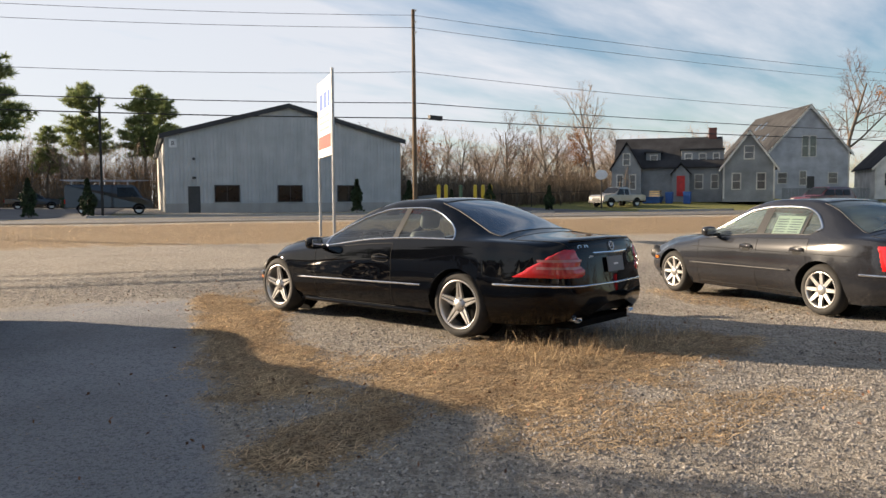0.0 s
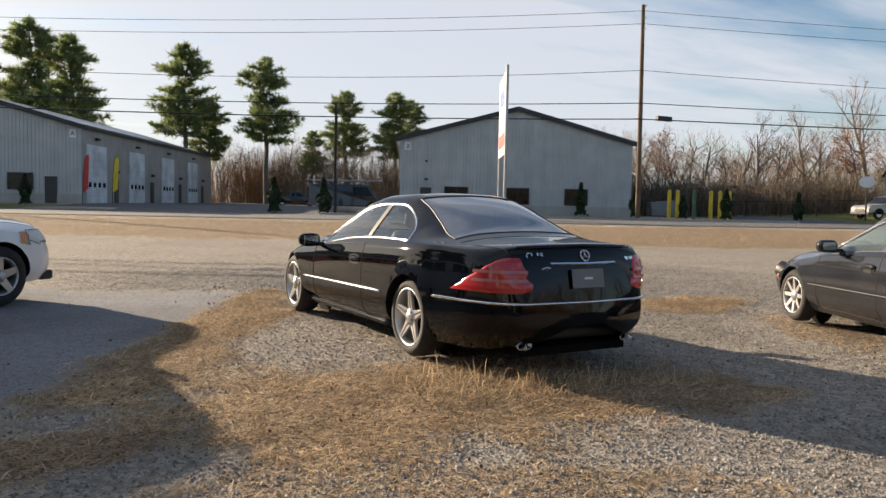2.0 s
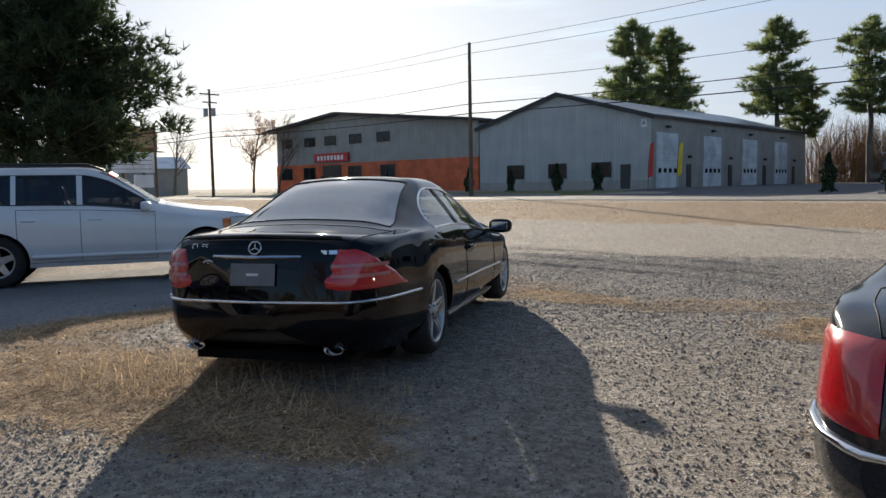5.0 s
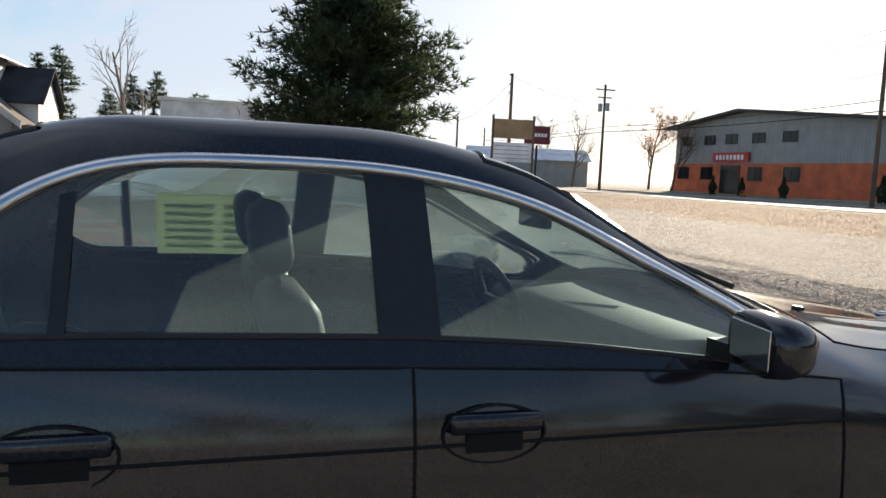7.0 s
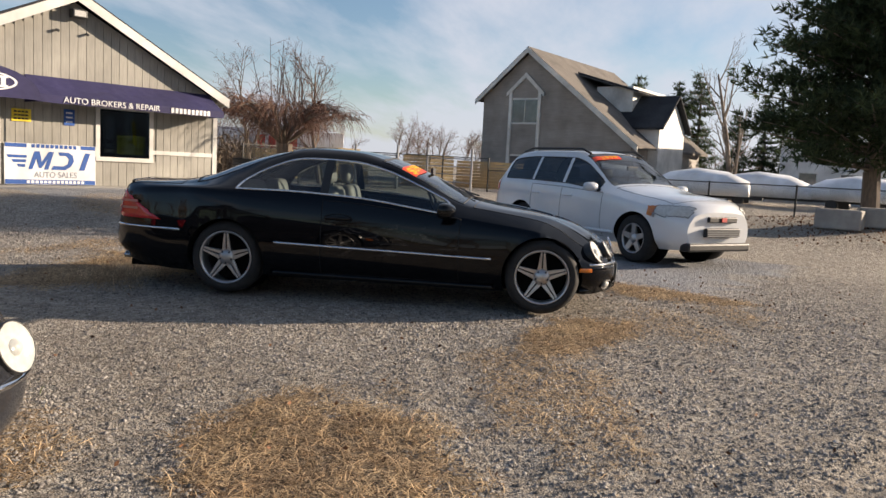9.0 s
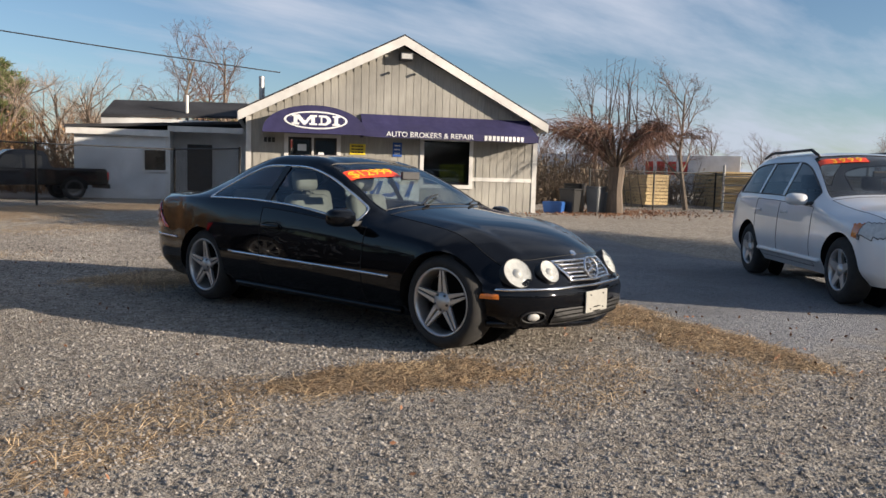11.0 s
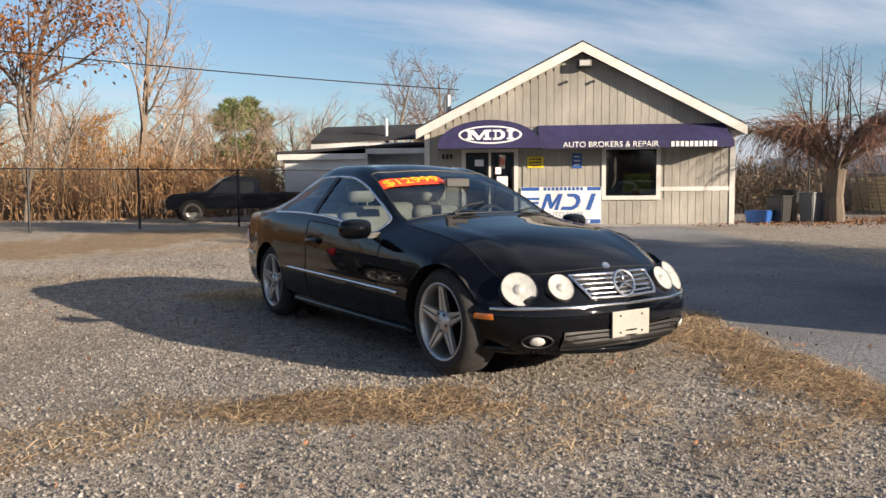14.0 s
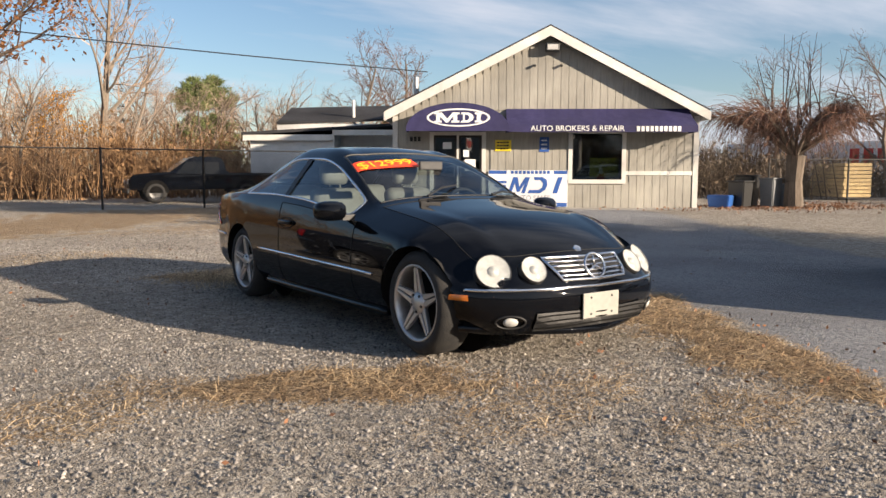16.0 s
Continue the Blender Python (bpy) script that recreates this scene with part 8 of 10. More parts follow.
def pine_meshes(seed, h, r, needles, mat_n, lo=0.25, whorls=16, per=6, tuft=0.11, flat=0.25, fan=26, droop=0.0):
    """A pine: whorls of limbs with many needle tufts on side twigs."""
    rng = np.random.RandomState(seed)
    wood, grn = Twigs(), Twigs()
    pts = [np.array([rng.normal() * 0.02 * h * k / 8, rng.normal() * 0.02 * h * k / 8, h * k / 8]) for k in range(9)]
    for k in range(8):
        wood.bar(pts[k], pts[k + 1], h * 0.021 * (1 - k / 8.6) + 0.02, h * 0.021 * (1 - (k + 1) / 8.6) + 0.02, 8)
    for w in range(whorls):
        f = lo + (1 - lo) * (w + 0.3 * rng.rand()) / whorls
        k = min(int(f * 8), 7)
        base = pts[k] + (pts[k + 1] - pts[k]) * (f * 8 - k)
        g = (f - lo) / (1 - lo)
        reach = r * (math.sin(min(1.0, 0.32 + g * 1.15) * math.pi) ** 0.75 if g < 0.6 else (1 - g) / 0.4 * 0.85 + 0.06)
        for j in range(per):
            a = 2 * math.pi * (j + rng.rand()) / per + w
            ln = reach * (0.55 + 0.6 * rng.rand())
            d = unit(np.array([math.cos(a), math.sin(a), flat + 0.25 * g + rng.normal() * 0.08]))
            tip = base + d * ln + np.array([0, 0, -droop * ln])
            wood.bar(base, tip, 0.012 + 0.012 * ln, 0.008, 4)
            n_t = max(3, int(needles * ln / r))
            for q in range(n_t):
                s = 0.28 + 0.75 * rng.rand()
                c = base + (tip - base) * s + rng.normal(size=3) * np.array([0.17, 0.17, 0.09]) * (0.5 + ln * 0.35)
                c[2] += 0.05 * ln
                ax = unit(unit(tip - base) + rng.normal(size=3) * 0.6 + np.array([0, 0, 0.35]))
                for b_ in range(fan // 4):
                    dd = unit(ax + rng.normal(size=3) * 0.55)
                    sd = unit(np.cross(dd, rng.normal(size=3))) * tuft * 0.10
                    e = c + dd * tuft * (0.8 + 0.7 * rng.rand())
                    n = len(grn.v)
                    grn.v += [tuple(c - sd), tuple(c + sd), tuple(e)]
                    grn.f.append((n, n + 1, n + 2))
    return wood.mesh("trunk", BARK), grn.mesh("crown", mat_n)


# the big pine at the edge of the lot
plant("pine_tree", "dense dark green pine with a full rounded crown", pine_meshes(11, 10.8, 3.3, 100, PINE_G, 0.13, 30, 8, 0.24, 0.22, 28), -14.5, 9.1, 20)
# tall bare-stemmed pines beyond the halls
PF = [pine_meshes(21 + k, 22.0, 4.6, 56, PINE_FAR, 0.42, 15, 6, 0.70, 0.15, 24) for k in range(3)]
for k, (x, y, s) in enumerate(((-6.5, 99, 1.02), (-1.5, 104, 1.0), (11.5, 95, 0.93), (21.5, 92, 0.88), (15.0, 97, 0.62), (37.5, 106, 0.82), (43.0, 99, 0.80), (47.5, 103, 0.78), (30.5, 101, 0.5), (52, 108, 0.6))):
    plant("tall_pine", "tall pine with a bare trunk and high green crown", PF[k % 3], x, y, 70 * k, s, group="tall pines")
# bare trees
BT = [bare_tree_meshes(31 + k, 11.0, BARK_PALE if k % 2 else BARK, TWIG_TAN if k % 2 else TWIG_RED) for k in range(3)]
BL = bare_tree_meshes(41, 11.0, BARK, TWIG_RED, dict(count=(11, 6, 5, 3)), LEAF_OAK, 2600, 0.10)
BG = bare_tree_meshes(43, 8.0, BARK, TWIG_TAN, dict(count=(10, 6, 4, 3), **{"from": 0.12}), LEAF_GOLD, 2200, 0.09)
plant("oak_tree", "bare oak still holding rust-brown leaves", BL, 4.6, -36.5, 0, 1.22)
plant("oak_tree", "bare oak still holding rust-brown leaves", BL, 9.0, -38.5, 140, 1.15)
plant("bare_tree", "leafless pale-barked tree behind the fence", BT[1], -0.6, -38.0, 30, 1.12)
plant("bare_tree", "leafless pale-barked tree behind the fence", BT[1], -3.0, -44.0, 130, 0.8)
plant("golden_tree", "small tree with golden autumn leaves", BG, 1.6, -35.0, 10, 0.62)
plant("golden_tree", "small tree with golden autumn leaves", BG, 6.8, -33.5, 200, 0.55)
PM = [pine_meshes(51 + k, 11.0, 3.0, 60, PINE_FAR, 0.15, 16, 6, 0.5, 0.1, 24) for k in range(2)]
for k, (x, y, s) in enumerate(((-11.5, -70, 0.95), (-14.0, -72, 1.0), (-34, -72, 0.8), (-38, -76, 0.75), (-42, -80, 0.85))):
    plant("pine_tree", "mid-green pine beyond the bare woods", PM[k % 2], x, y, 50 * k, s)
SP = [pine_meshes(61 + k, 9.0, 1.7, 26, PINE_G, 0.05, 22, 6, 0.30, -0.05, 20, 0.05) for k in range(2)]
for k, (x, y, s) in enumerate(((-57, 7.2, 1.02), (-58, 9.0, 1.1), (-57, 14.0, 0.92), (-58, 16.0, 0.98), (-56, 18.5, 0.8), (-60, 4.0, 1.1), (-61, 21.5, 0.85), (-54, 11.5, 0.75), (-62, 25, 0.7))):
    plant("spruce_tree", "dark narrow spruce in a row", SP[k % 2], x, y, 60 * k, s, group="spruce row")
plant("bare_tree", "pale many-stemmed leafless tree", bare_tree_meshes(71, 9.0, BARK_PALE, BARK_PALE, dict(count=(9, 4, 3, 2), along=0.95, **{"from": 0.06})), -39.5, 9.2, 0, 1.0)
plant("bare_tree", "slim leafless tree over the office roof", BT[0], -19.5, -48.0, 0, 1.0)
plant("bare_tree", "slim leafless tree over the office roof", BT[2], -26.5, -52.0, 60, 1.12)
plant("bare_tree", "slim upright leafless tree", BT[2], -25.0, -11.0, 10, 0.56)
plant("bare_tree", "slim upright leafless tree", BT[0], -23.2, -13.5, 100, 0.50)
for k, (x, y, s) in enumerate(((74, 44, 0.74), (80, 47, 1.3), (70, 52, 0.8), (110, 26, 1.7), (118, 22, 1.6), (46, 62, 0.85), (50, 57, 0.8), (56, 55, 0.85), (61, 58, 0.8), (65, 50, 0.9), (69, 47, 0.95), (-48, 76, 0.9), (-54, 80, 0.9), (-62, 74, 0.9), (-73, 82, 0.95))):
    plant("bare_tree", "leafless roadside tree in late autumn", BT[k % 3] if k % 4 else BL, x, y, 47 * k, s, group="roadside trees")


# weeping dome tree beside the office
def weeping(seed):
    rng = np.random.RandomState(seed)
    wood, tw_ = Twigs(), Twigs()
    wood.bar((0, 0, -0.1), (0.03, 0, 0.9), 0.34, 0.26, 9)
    wood.bar((0.03, 0, 0.9), (0, 0.02, 1.75), 0.26, 0.30, 9)
    for k in range(26):
        a = 2 * math.pi * k / 26 + rng.rand() * 0.3
        p = np.array([0, 0, 1.65 + 0.1 * rng.rand()])
        reach = 1.2 + 1.9 * rng.rand()
        pts = [p]
        for j in range(1, 6):
            f = j / 5
            pts.append(np.array([math.cos(a + 0.2 * f) * reach * f, math.sin(a + 0.2 * f) * reach * f, 1.7 + 1.75 * math.sin(min(f * 1.25, 1.0) * 1.57) * (1 - 0.10 * reach) + rng.normal() * 0.06]))
        for j in range(5):
            wood.bar(pts[j], pts[j + 1], 0.075 * (1 - j / 6), 0.075 * (1 - (j + 1) / 6), 4)
        for q in range(70):
            f = 0.25 + 0.75 * rng.rand()
            j = min(int(f * 5), 4)
            c = pts[j] + (pts[j + 1] - pts[j]) * (f * 5 - j)
            out = unit(np.array([math.cos(a), math.sin(a), 0]) + rng.normal(size=3) * 0.7)
            d = unit(out + np.array([0, 0, 0.5 * rng.rand()]))
            ln = 0.5 + 0.9 * rng.rand()
            for s in range(4):
                e = c + d * ln / 4
                tw_.bar(c, e, 0.010 - 0.0015 * s, 0.0085 - 0.0015 * s, 3)
                c, d = e, unit(d + np.array([0, 0, -0.42 - 0.25 * rng.rand()]) + rng.normal(size=3) * 0.12)
    for q in range(16):
        a = rng.rand() * 6.28
        c = np.array([math.cos(a) * rng.rand(), math.sin(a) * rng.rand(), 3.0])
        e = c + np.array([rng.normal() * 0.25, rng.normal() * 0.25, 1.4 + 1.4 * rng.rand()])
        tw_.bar(c, e, 0.02, 0.006, 3)
        for s in range(5):
            m_ = c + (e - c) * (0.3 + 0.6 * rng.rand())
            tw_.bar(m_, m_ + np.array([rng.normal() * 0.3, rng.normal() * 0.3, 0.35]), 0.008, 0.004, 3)
    return wood.mesh("trunk", BARK), tw_.mesh("crown", TWIG_RED)


plant("weeping_tree", "short weeping tree with a dome of bare red-brown twigs", weeping(81), -19.9, -10.4, 0, 1.03)


# evergreen shrubs
def shrub_meshes(seed, h, r):
    rng = np.random.RandomState(seed)
    wood, lf = Twigs(), Twigs()
    wood.bar((0, 0, 0), (0, 0, h * 0.8), 0.04, 0.01, 5)
    for k in range(900):
        f = rng.rand() ** 0.8
        rad = r * (1 - f) ** 0.65 * (0.55 + 0.5 * rng.rand()) * (0.8 + 0.3 * math.sin(f * 9 + seed))
        a = rng.rand() * 6.28
        c = np.array([math.cos(a) * rad, math.sin(a) * rad, 0.08 * h + f * h * 0.92])
        lf.leaf(c, 0.13 * (0.6 + 0.6 * rng.rand()), rng)
    return wood.mesh("stem", BARK), lf.mesh("foliage", SHRUB_G)


SH = [shrub_meshes(91 + k, 2.3, 0.62) for k in range(2)]
for k, (u, v, s) in enumerate(((-7.8, 40.5, 1.05), (-4.6, 41.0, 1.05), (14.2, 47.5, 1.15), (18.2, 46.5, 1.1), (24.5, 45.0, 1.0), (30.2, 45.5, 0.95), (21.6, 46, 0.8), (-40.0, 46.0, 1.0), (-35.2, 46.0, 0.9), (-30.5, 46.2, 1.05), (-26.6, 46.2, 1.0), (-50.0, 45.2, 0.9), (-55.5, 45.0, 0.85), (-60.0, 45.0, 0.9))):
    p = RU * u + RV * v
    plant("evergreen_shrub", "small conical evergreen shrub on the verge", SH[k % 2], p.x, p.y, 40 * k, s, group="evergreen shrubs", category="shrub")


# woods in the distance, in one sheet of many stems
def woods(name, label, protos, spots, material_sets):
    """Many trees joined; one object for stems, one for twigs."""
    root = thing(name, label, "woods", kind="stuff")
    for idx, pn in enumerate(("stems", "twigs")):
        vs, fs, base = [], [], 0
        for (x, y, s, a, k) in spots:
            src = protos[k % len(protos)][idx]
            co = np.empty(len(src.vertices) * 3)
            src.vertices.foreach_get("co", co)
            co = co.reshape(-1, 3) * s
            c, si = math.cos(a), math.sin(a)
            vs.append(np.stack([co[:, 0] * c - co[:, 1] * si + x, co[:, 0] * si + co[:, 1] * c + y, co[:, 2] + float(plan_z(x, y)) - 0.1], 1))
            lv = np.empty(len(src.loops), int)
            src.loops.foreach_get("vertex_index", lv)
            fs.append(lv.reshape(-1, 4) + base)
            base += len(co)
        m = bpy.data.meshes.new(pn)
        V, F = np.concatenate(vs), np.concatenate(fs)
        m.vertices.add(len(V))
        m.vertices.foreach_set("co", V.ravel())
        m.loops.add(F.size)
        m.loops.foreach_set("vertex_index", F.ravel())
        m.polygons.add(len(F))
        m.polygons.foreach_set("loop_start", np.arange(len(F)) * 4)
        m.update(calc_edges=True)
        m.materials.append(material_sets[idx])
        tagged(piece(pn, m, root), kind="stuff")
    return root


LOWP = [bare_tree_meshes(101 + k, 11.0, BARK, TWIG_TAN, dict(levels=3, count=(10, 6, 6), ratio=0.55, wild=0.14)) for k in range(4)]
rng = np.random.RandomState(5)
spots = []
for k in range(190):  # north, behind the halls and houses
    u, v = -30 + 150 * rng.rand(), 100 + 34 * rng.rand() ** 1.3
    if u > 22:
        v = 72 + 45 * rng.rand()
    p = RU * u + RV * v
    spots.append((p.x, p.y, 0.62 + 0.30 * rng.rand(), rng.rand() * 6.28, rng.randint(4)))
woods("north_woods", "leafless brown woods beyond the buildings", LOWP, spots, (BARK, TWIG_TAN))
spots = []
for k in range(150):  # south, behind the office
    x, y = -62 + 100 * rng.rand(), -50 - 45 * rng.rand()
    spots.append((x, y, 0.6 + 0.3 * rng.rand(), rng.rand() * 6.28, rng.randint(4)))
for k in range(34):
    x, y = 2 + 34 * rng.rand(), -30 - 12 * rng.rand()
    spots.append((x, y, 0.45 + 0.35 * rng.rand(), rng.rand() * 6.28, rng.randint(4)))
woods("south_woods", "leafless tan woods behind the dealer lot", LOWP, spots, (BARK, TWIG_TAN))
spots = []
for k in range(120):  # west, low on the horizon
    a = radians(62 + 85 * rng.rand())
    d = 150 + 130 * rng.rand()
    spots.append((-math.sin(a) * d, math.cos(a) * d, 0.75 + 0.5 * rng.rand(), rng.rand() * 6.28, rng.randint(4)))
for k in range(40):  # east
    a = radians(-150 + 70 * rng.rand())
    d = 60 + 60 * rng.rand()
    spots.append((-math.sin(a) * d, math.cos(a) * d, 0.9 + 0.5 * rng.rand(), rng.rand() * 6.28, rng.randint(4)))
woods("far_woods", "distant leafless woods on the horizon", LOWP, spots, (BARK, TWIG_RED))


def brush_band(name, label, spots, material, n_each=60):
    """Scrub at the feet of the woods: a mass of thin stalks and leaves."""
    rg = np.random.RandomState(9)
    t = Twigs()
    for x, y, r, h in spots:
        z = float(plan_z(x, y))
        for _ in range(n_each):
            c = np.array([x + rg.normal() * r, y + rg.normal() * r, z])
            e = c + np.array([rg.normal() * 0.4, rg.normal() * 0.4, h * (0.4 + 0.7 * rg.rand())])
            t.bar(c, e, 0.03, 0.012, 3)
            for q in range(3):
                m_ = c + (e - c) * (0.3 + 0.6 * rg.rand())
                t.bar(m_, m_ + np.array([rg.normal() * 0.5, rg.normal() * 0.5, 0.4 * h * rg.rand()]), 0.016, 0.006, 3)
            for q in range(4):
                t.leaf(c + (e - c) * rg.rand() + rg.normal(size=3) * 0.3, 0.11, rg)
    ob = new(name, t.mesh(name, material))
    return tagged(ob, label, "scrub", kind="stuff")


rg = np.random.RandomState(12)
brush_band("south_scrub", "rust and tan scrub along the back fence", [(-8 + 34 * rg.rand(), -30 - 8 * rg.rand(), 1.2, 2.2 + 1.5 * rg.rand()) for _ in range(46)], mat("scrub_brown", (0.26, 0.15, 0.07), (0.17, 0.10, 0.05), 0.5, 0.9, island=0.4))
brush_band("north_scrub", "grey-brown scrub at the edge of the woods", [tuple((RU * (-26 + 100 * rg.rand()) + RV * (97 + 6 * rg.rand()) if k % 2 else RU * (23 + 22 * rg.rand()) + RV * (60 + 8 * rg.rand()))[:2]) + (2.0, 2.6 + 1.5 * rg.rand()) for k in range(150)], mat("scrub_grey", (0.17, 0.125, 0.085), (0.11, 0.085, 0.06), 0.5, 0.9, island=0.4), 40)
brush_band("west_scrub", "brown scrub beyond the fence", [(-26 - 14 * rg.rand(), -30 + 12 * rg.rand(), 1.5, 1.8 + rg.rand()) for _ in range(26)], MATS["scrub_grey"])
brush_band("tall_brush", "dense brown brush and saplings between the halls", [tuple((RU * (-28 + 30 * rg.rand()) + RV * (104 + 10 * rg.rand()))[:2]) + (2.4, 5.0 + 3.5 * rg.rand()) for k in range(46)], MATS["scrub_brown"], 46)
# ---- poles, wires, signs ----
def utility_pole(x, y, h, label, arms=(), transformer=None, lean=(0, 0)):
    t = thing("utility_pole", label, "utility pole", pose(*at(x, y)), "utility poles")
    bm = bmesh.new()
    tube(bm, [(0, 0, -0.5), (lean[0] / 2, lean[1] / 2, h / 2), (lean[0], lean[1], h)], 0.17, 0.11, 12)
    part("pole", bm, POLE_WOOD, t)
    if arms:
        bm = bmesh.new()
        for z, w in arms:
            box(bm, -w, w, -0.06, 0.06, z - 0.06, z + 0.06, pose(lean[0] * z / h, lean[1] * z / h, 0, 0, 0, kz + 90 if w < 1.0 else kz + 90))
        part("cross_arm", bm, POLE_WOOD, t)
    bm = bmesh.new()
    for z in (h - 0.15, h - 0.9, h - 1.6):
        tube(bm, [(lean[0], lean[1] - 0.15, z), (lean[0], lean[1] - 0.32, z + 0.1)], 0.05, 0.03, 6)
    part("insulator", bm, STEEL, t)
    if transformer:
        for dx, z in transformer:
            bm = bmesh.new()
            tube(bm, [(dx, -0.1, z), (dx, -0.1, z + 0.8)], 0.24, 0.24, 14)
            part("transformer", bm, STEEL, t)
    return t


P1 = Vector((30.2, 28.7, 0.1))
P1T = Vector((29.6, 28.1, 13.7))
P2 = Vector((-14.1, 46.0, 0.05))
P3 = Vector((-44.6, 57.3, 0.2))
utility_pole(30.2, 28.7, 13.6, "tall weathered wooden utility pole with brackets", lean=(-0.55, -0.5))
utility_pole(-14.1, 46.0, 11.4, "weathered wooden utility pole on the far verge")
utility_pole(-44.6, 57.3, 10.9, "wooden utility pole with a cross-arm and transformers", arms=((10.4, 1.1), (9.6, 0.8)), transformer=((-0.45, 8.2), (0.45, 8.2)))
utility_pole(-38.4, 37.2, 9.2, "plain thin wooden pole by the sign boards")
utility_pole(-69.0, 59.0, 8.6, "distant wooden utility pole")
utility_pole(-92.0, 86.0, 9.5, "distant wooden utility pole")
utility_pole(95.0, 2.0, 12.5, "wooden utility pole further along the road")


def wire(a, b, sag, r, name="overhead_wire", label="black overhead line between the poles"):
    pts = [Vector(a).lerp(Vector(b), k / 20) - Vector((0, 0, sag * 4 * (k / 20) * (1 - k / 20))) for k in range(21)]
    bm = bmesh.new()
    tube(bm, pts, r, r, 5)
    solid(name, bm, WIRE, label, "wire", group="overhead lines")


for z1, z2, z3, z0, sag, r in ((13.2, 11.3, 10.6, 12.3, 0.5, 0.014), (12.4, 10.6, 10.4, 11.6, 0.5, 0.014), (9.5, 8.6, 8.3, 9.0, 0.7, 0.016), (7.45, 6.9, 6.6, 7.2, 0.35, 0.028), (6.45, 6.2, 6.1, 6.4, 0.3, 0.036)):
    d1 = Vector((29.6, 28.1, z1))
    wire(d1, (-14.1, 45.9, z2), sag, r)
    wire((-14.1, 45.9, z2), (-44.6, 57.2, z3), sag * 0.7, r)
    wire((95.0, 2.0, z0), d1, sag, r)
    wire((-44.6, 57.2, z3), (-92.0, 86.0, 8.9 - (13 - z1) * 0.25), sag, r)
wire((-38.4, 37.2, 9.0), (-44.6, 57.2, 8.9), 0.5, 0.014)
wire((-38.4, 37.2, 8.6), (-69, 59, 8.0), 0.6, 0.012)
wire((-38.4, 37.2, 8.2), (-92, 86, 8.0), 0.9, 0.012)
wire((-9.4, -17.0, 4.6), (30.0, -27.0, 8.4), 0.5, 0.02, label="black service line sagging from the office roof")
bm = bmesh.new()
box(bm, 31.0, 32.2, 28.0, 28.25, 6.45, 6.75)
solid("splice_box", bm, BLACK_STEEL, "black splice case hung on the phone cable", "cable box")

# dealer's pole sign
sgn = thing("pole_sign", "tall two-post dealer sign with white, blue and red panels", "sign", pose(9.07, 14.42, float(gz(9.07, 14.42)), 0, 0, 65.3) @ Matrix.Scale(0.92, 4))
bm = bmesh.new()
tube(bm, [(0, 0, -0.3), (0, 0, 6.25)], 0.055, 0.055, 10)
part("post", bm, STEEL, sgn)
bm = bmesh.new()
tube(bm, [(3.0, 0, -0.3), (3.0, 0, 6.1)], 0.055, 0.055, 10)
part("post", bm, STEEL, sgn)
bm = bmesh.new()
box(bm, 0.05, 1.15, -0.05, 0.05, 3.15, 6.05)
pn = part("panel", bm, SIGN_W, sgn)
pn.matrix_basis = Matrix.Diagonal((2.5, 1, 1, 1))
for side in (1, -1):
    bm = bmesh.new()
    yy = 0.056 * side
    for a, b, z0, z1 in ((0.12, 0.30, 4.95, 5.55), (0.36, 0.66, 4.95, 5.55), (0.72, 1.02, 4.95, 5.55)):
        box(bm, a, b, min(yy, yy - 0.004 * side), max(yy, yy - 0.004 * side), z0, z1)
    part("emblem_shape", bm, BLUE_INK, pn)
    bm = bmesh.new()
    box(bm, 0.07, 1.13, min(yy, yy - 0.004 * side), max(yy, yy - 0.004 * side), 3.45, 3.95)
    part("red_panel", bm, SIGN_RED, pn)
    bm = bmesh.new()
    for k in range(3):
        box(bm, 0.15, 1.05, min(yy, yy - 0.004 * side), max(yy, yy - 0.004 * side), 4.15 + 0.24 * k, 4.25 + 0.24 * k)
    part("number_bar", bm, mat("grey_lettering", (0.22, 0.24, 0.28)), pn)

# twin black posts of the yard sign across the road
ys_ = thing("yard_sign", "tall black two-post frame with a small white board", "sign", pose(*at(12.6, 37.4), 0, 0, 68))
for x in (0, 0.75):
    bm = bmesh.new()
    box(bm, x - 0.07, x + 0.07, -0.07, 0.07, -0.3, 7.2)
    part("post", bm, BLACK_STEEL, ys_)
bm = bmesh.new()
box(bm, 0.08, 0.67, -0.04, 0.04, 2.4, 3.6)
part("board", bm, SIGN_W, ys_)
bm = bmesh.new()
box(bm, 0.08, 0.67, -0.03, 0.03, 3.9, 7.0)
part("dark_board", bm, BLACK_STEEL, ys_)

# feather flags by the first hall
for u, v, mt, lab in ((-23.9, 49.5, SIGN_RED, "red and white feather flag on a pole"), (-22.6, 52.0, YELLOW_SIGN, "yellow and black feather flag on a pole")):
    p = RU * u + RV * v
    t = thing("feather_flag", lab, "flag", pose(*at(p.x, p.y), 0, 0, kz), "feather flags")
    bm = bmesh.new()
    tube(bm, [(0, 0, 0), (0.03, 0, 2.0), (0.2, 0, 3.6), (0.45, 0, 3.85)], 0.03, 0.015, 6)
    part("pole", bm, BLACK_STEEL, t)
    bm = bmesh.new()
    poly(bm, [(0.03, 0, 0.9), (0.42, 0, 1.2), (0.52, 0, 3.6), (0.45, 0, 3.83), (0.2, 0, 3.58), (0.04, 0, 2.0)], (0, 0.01, 0))
    part("cloth", bm, mt, t)

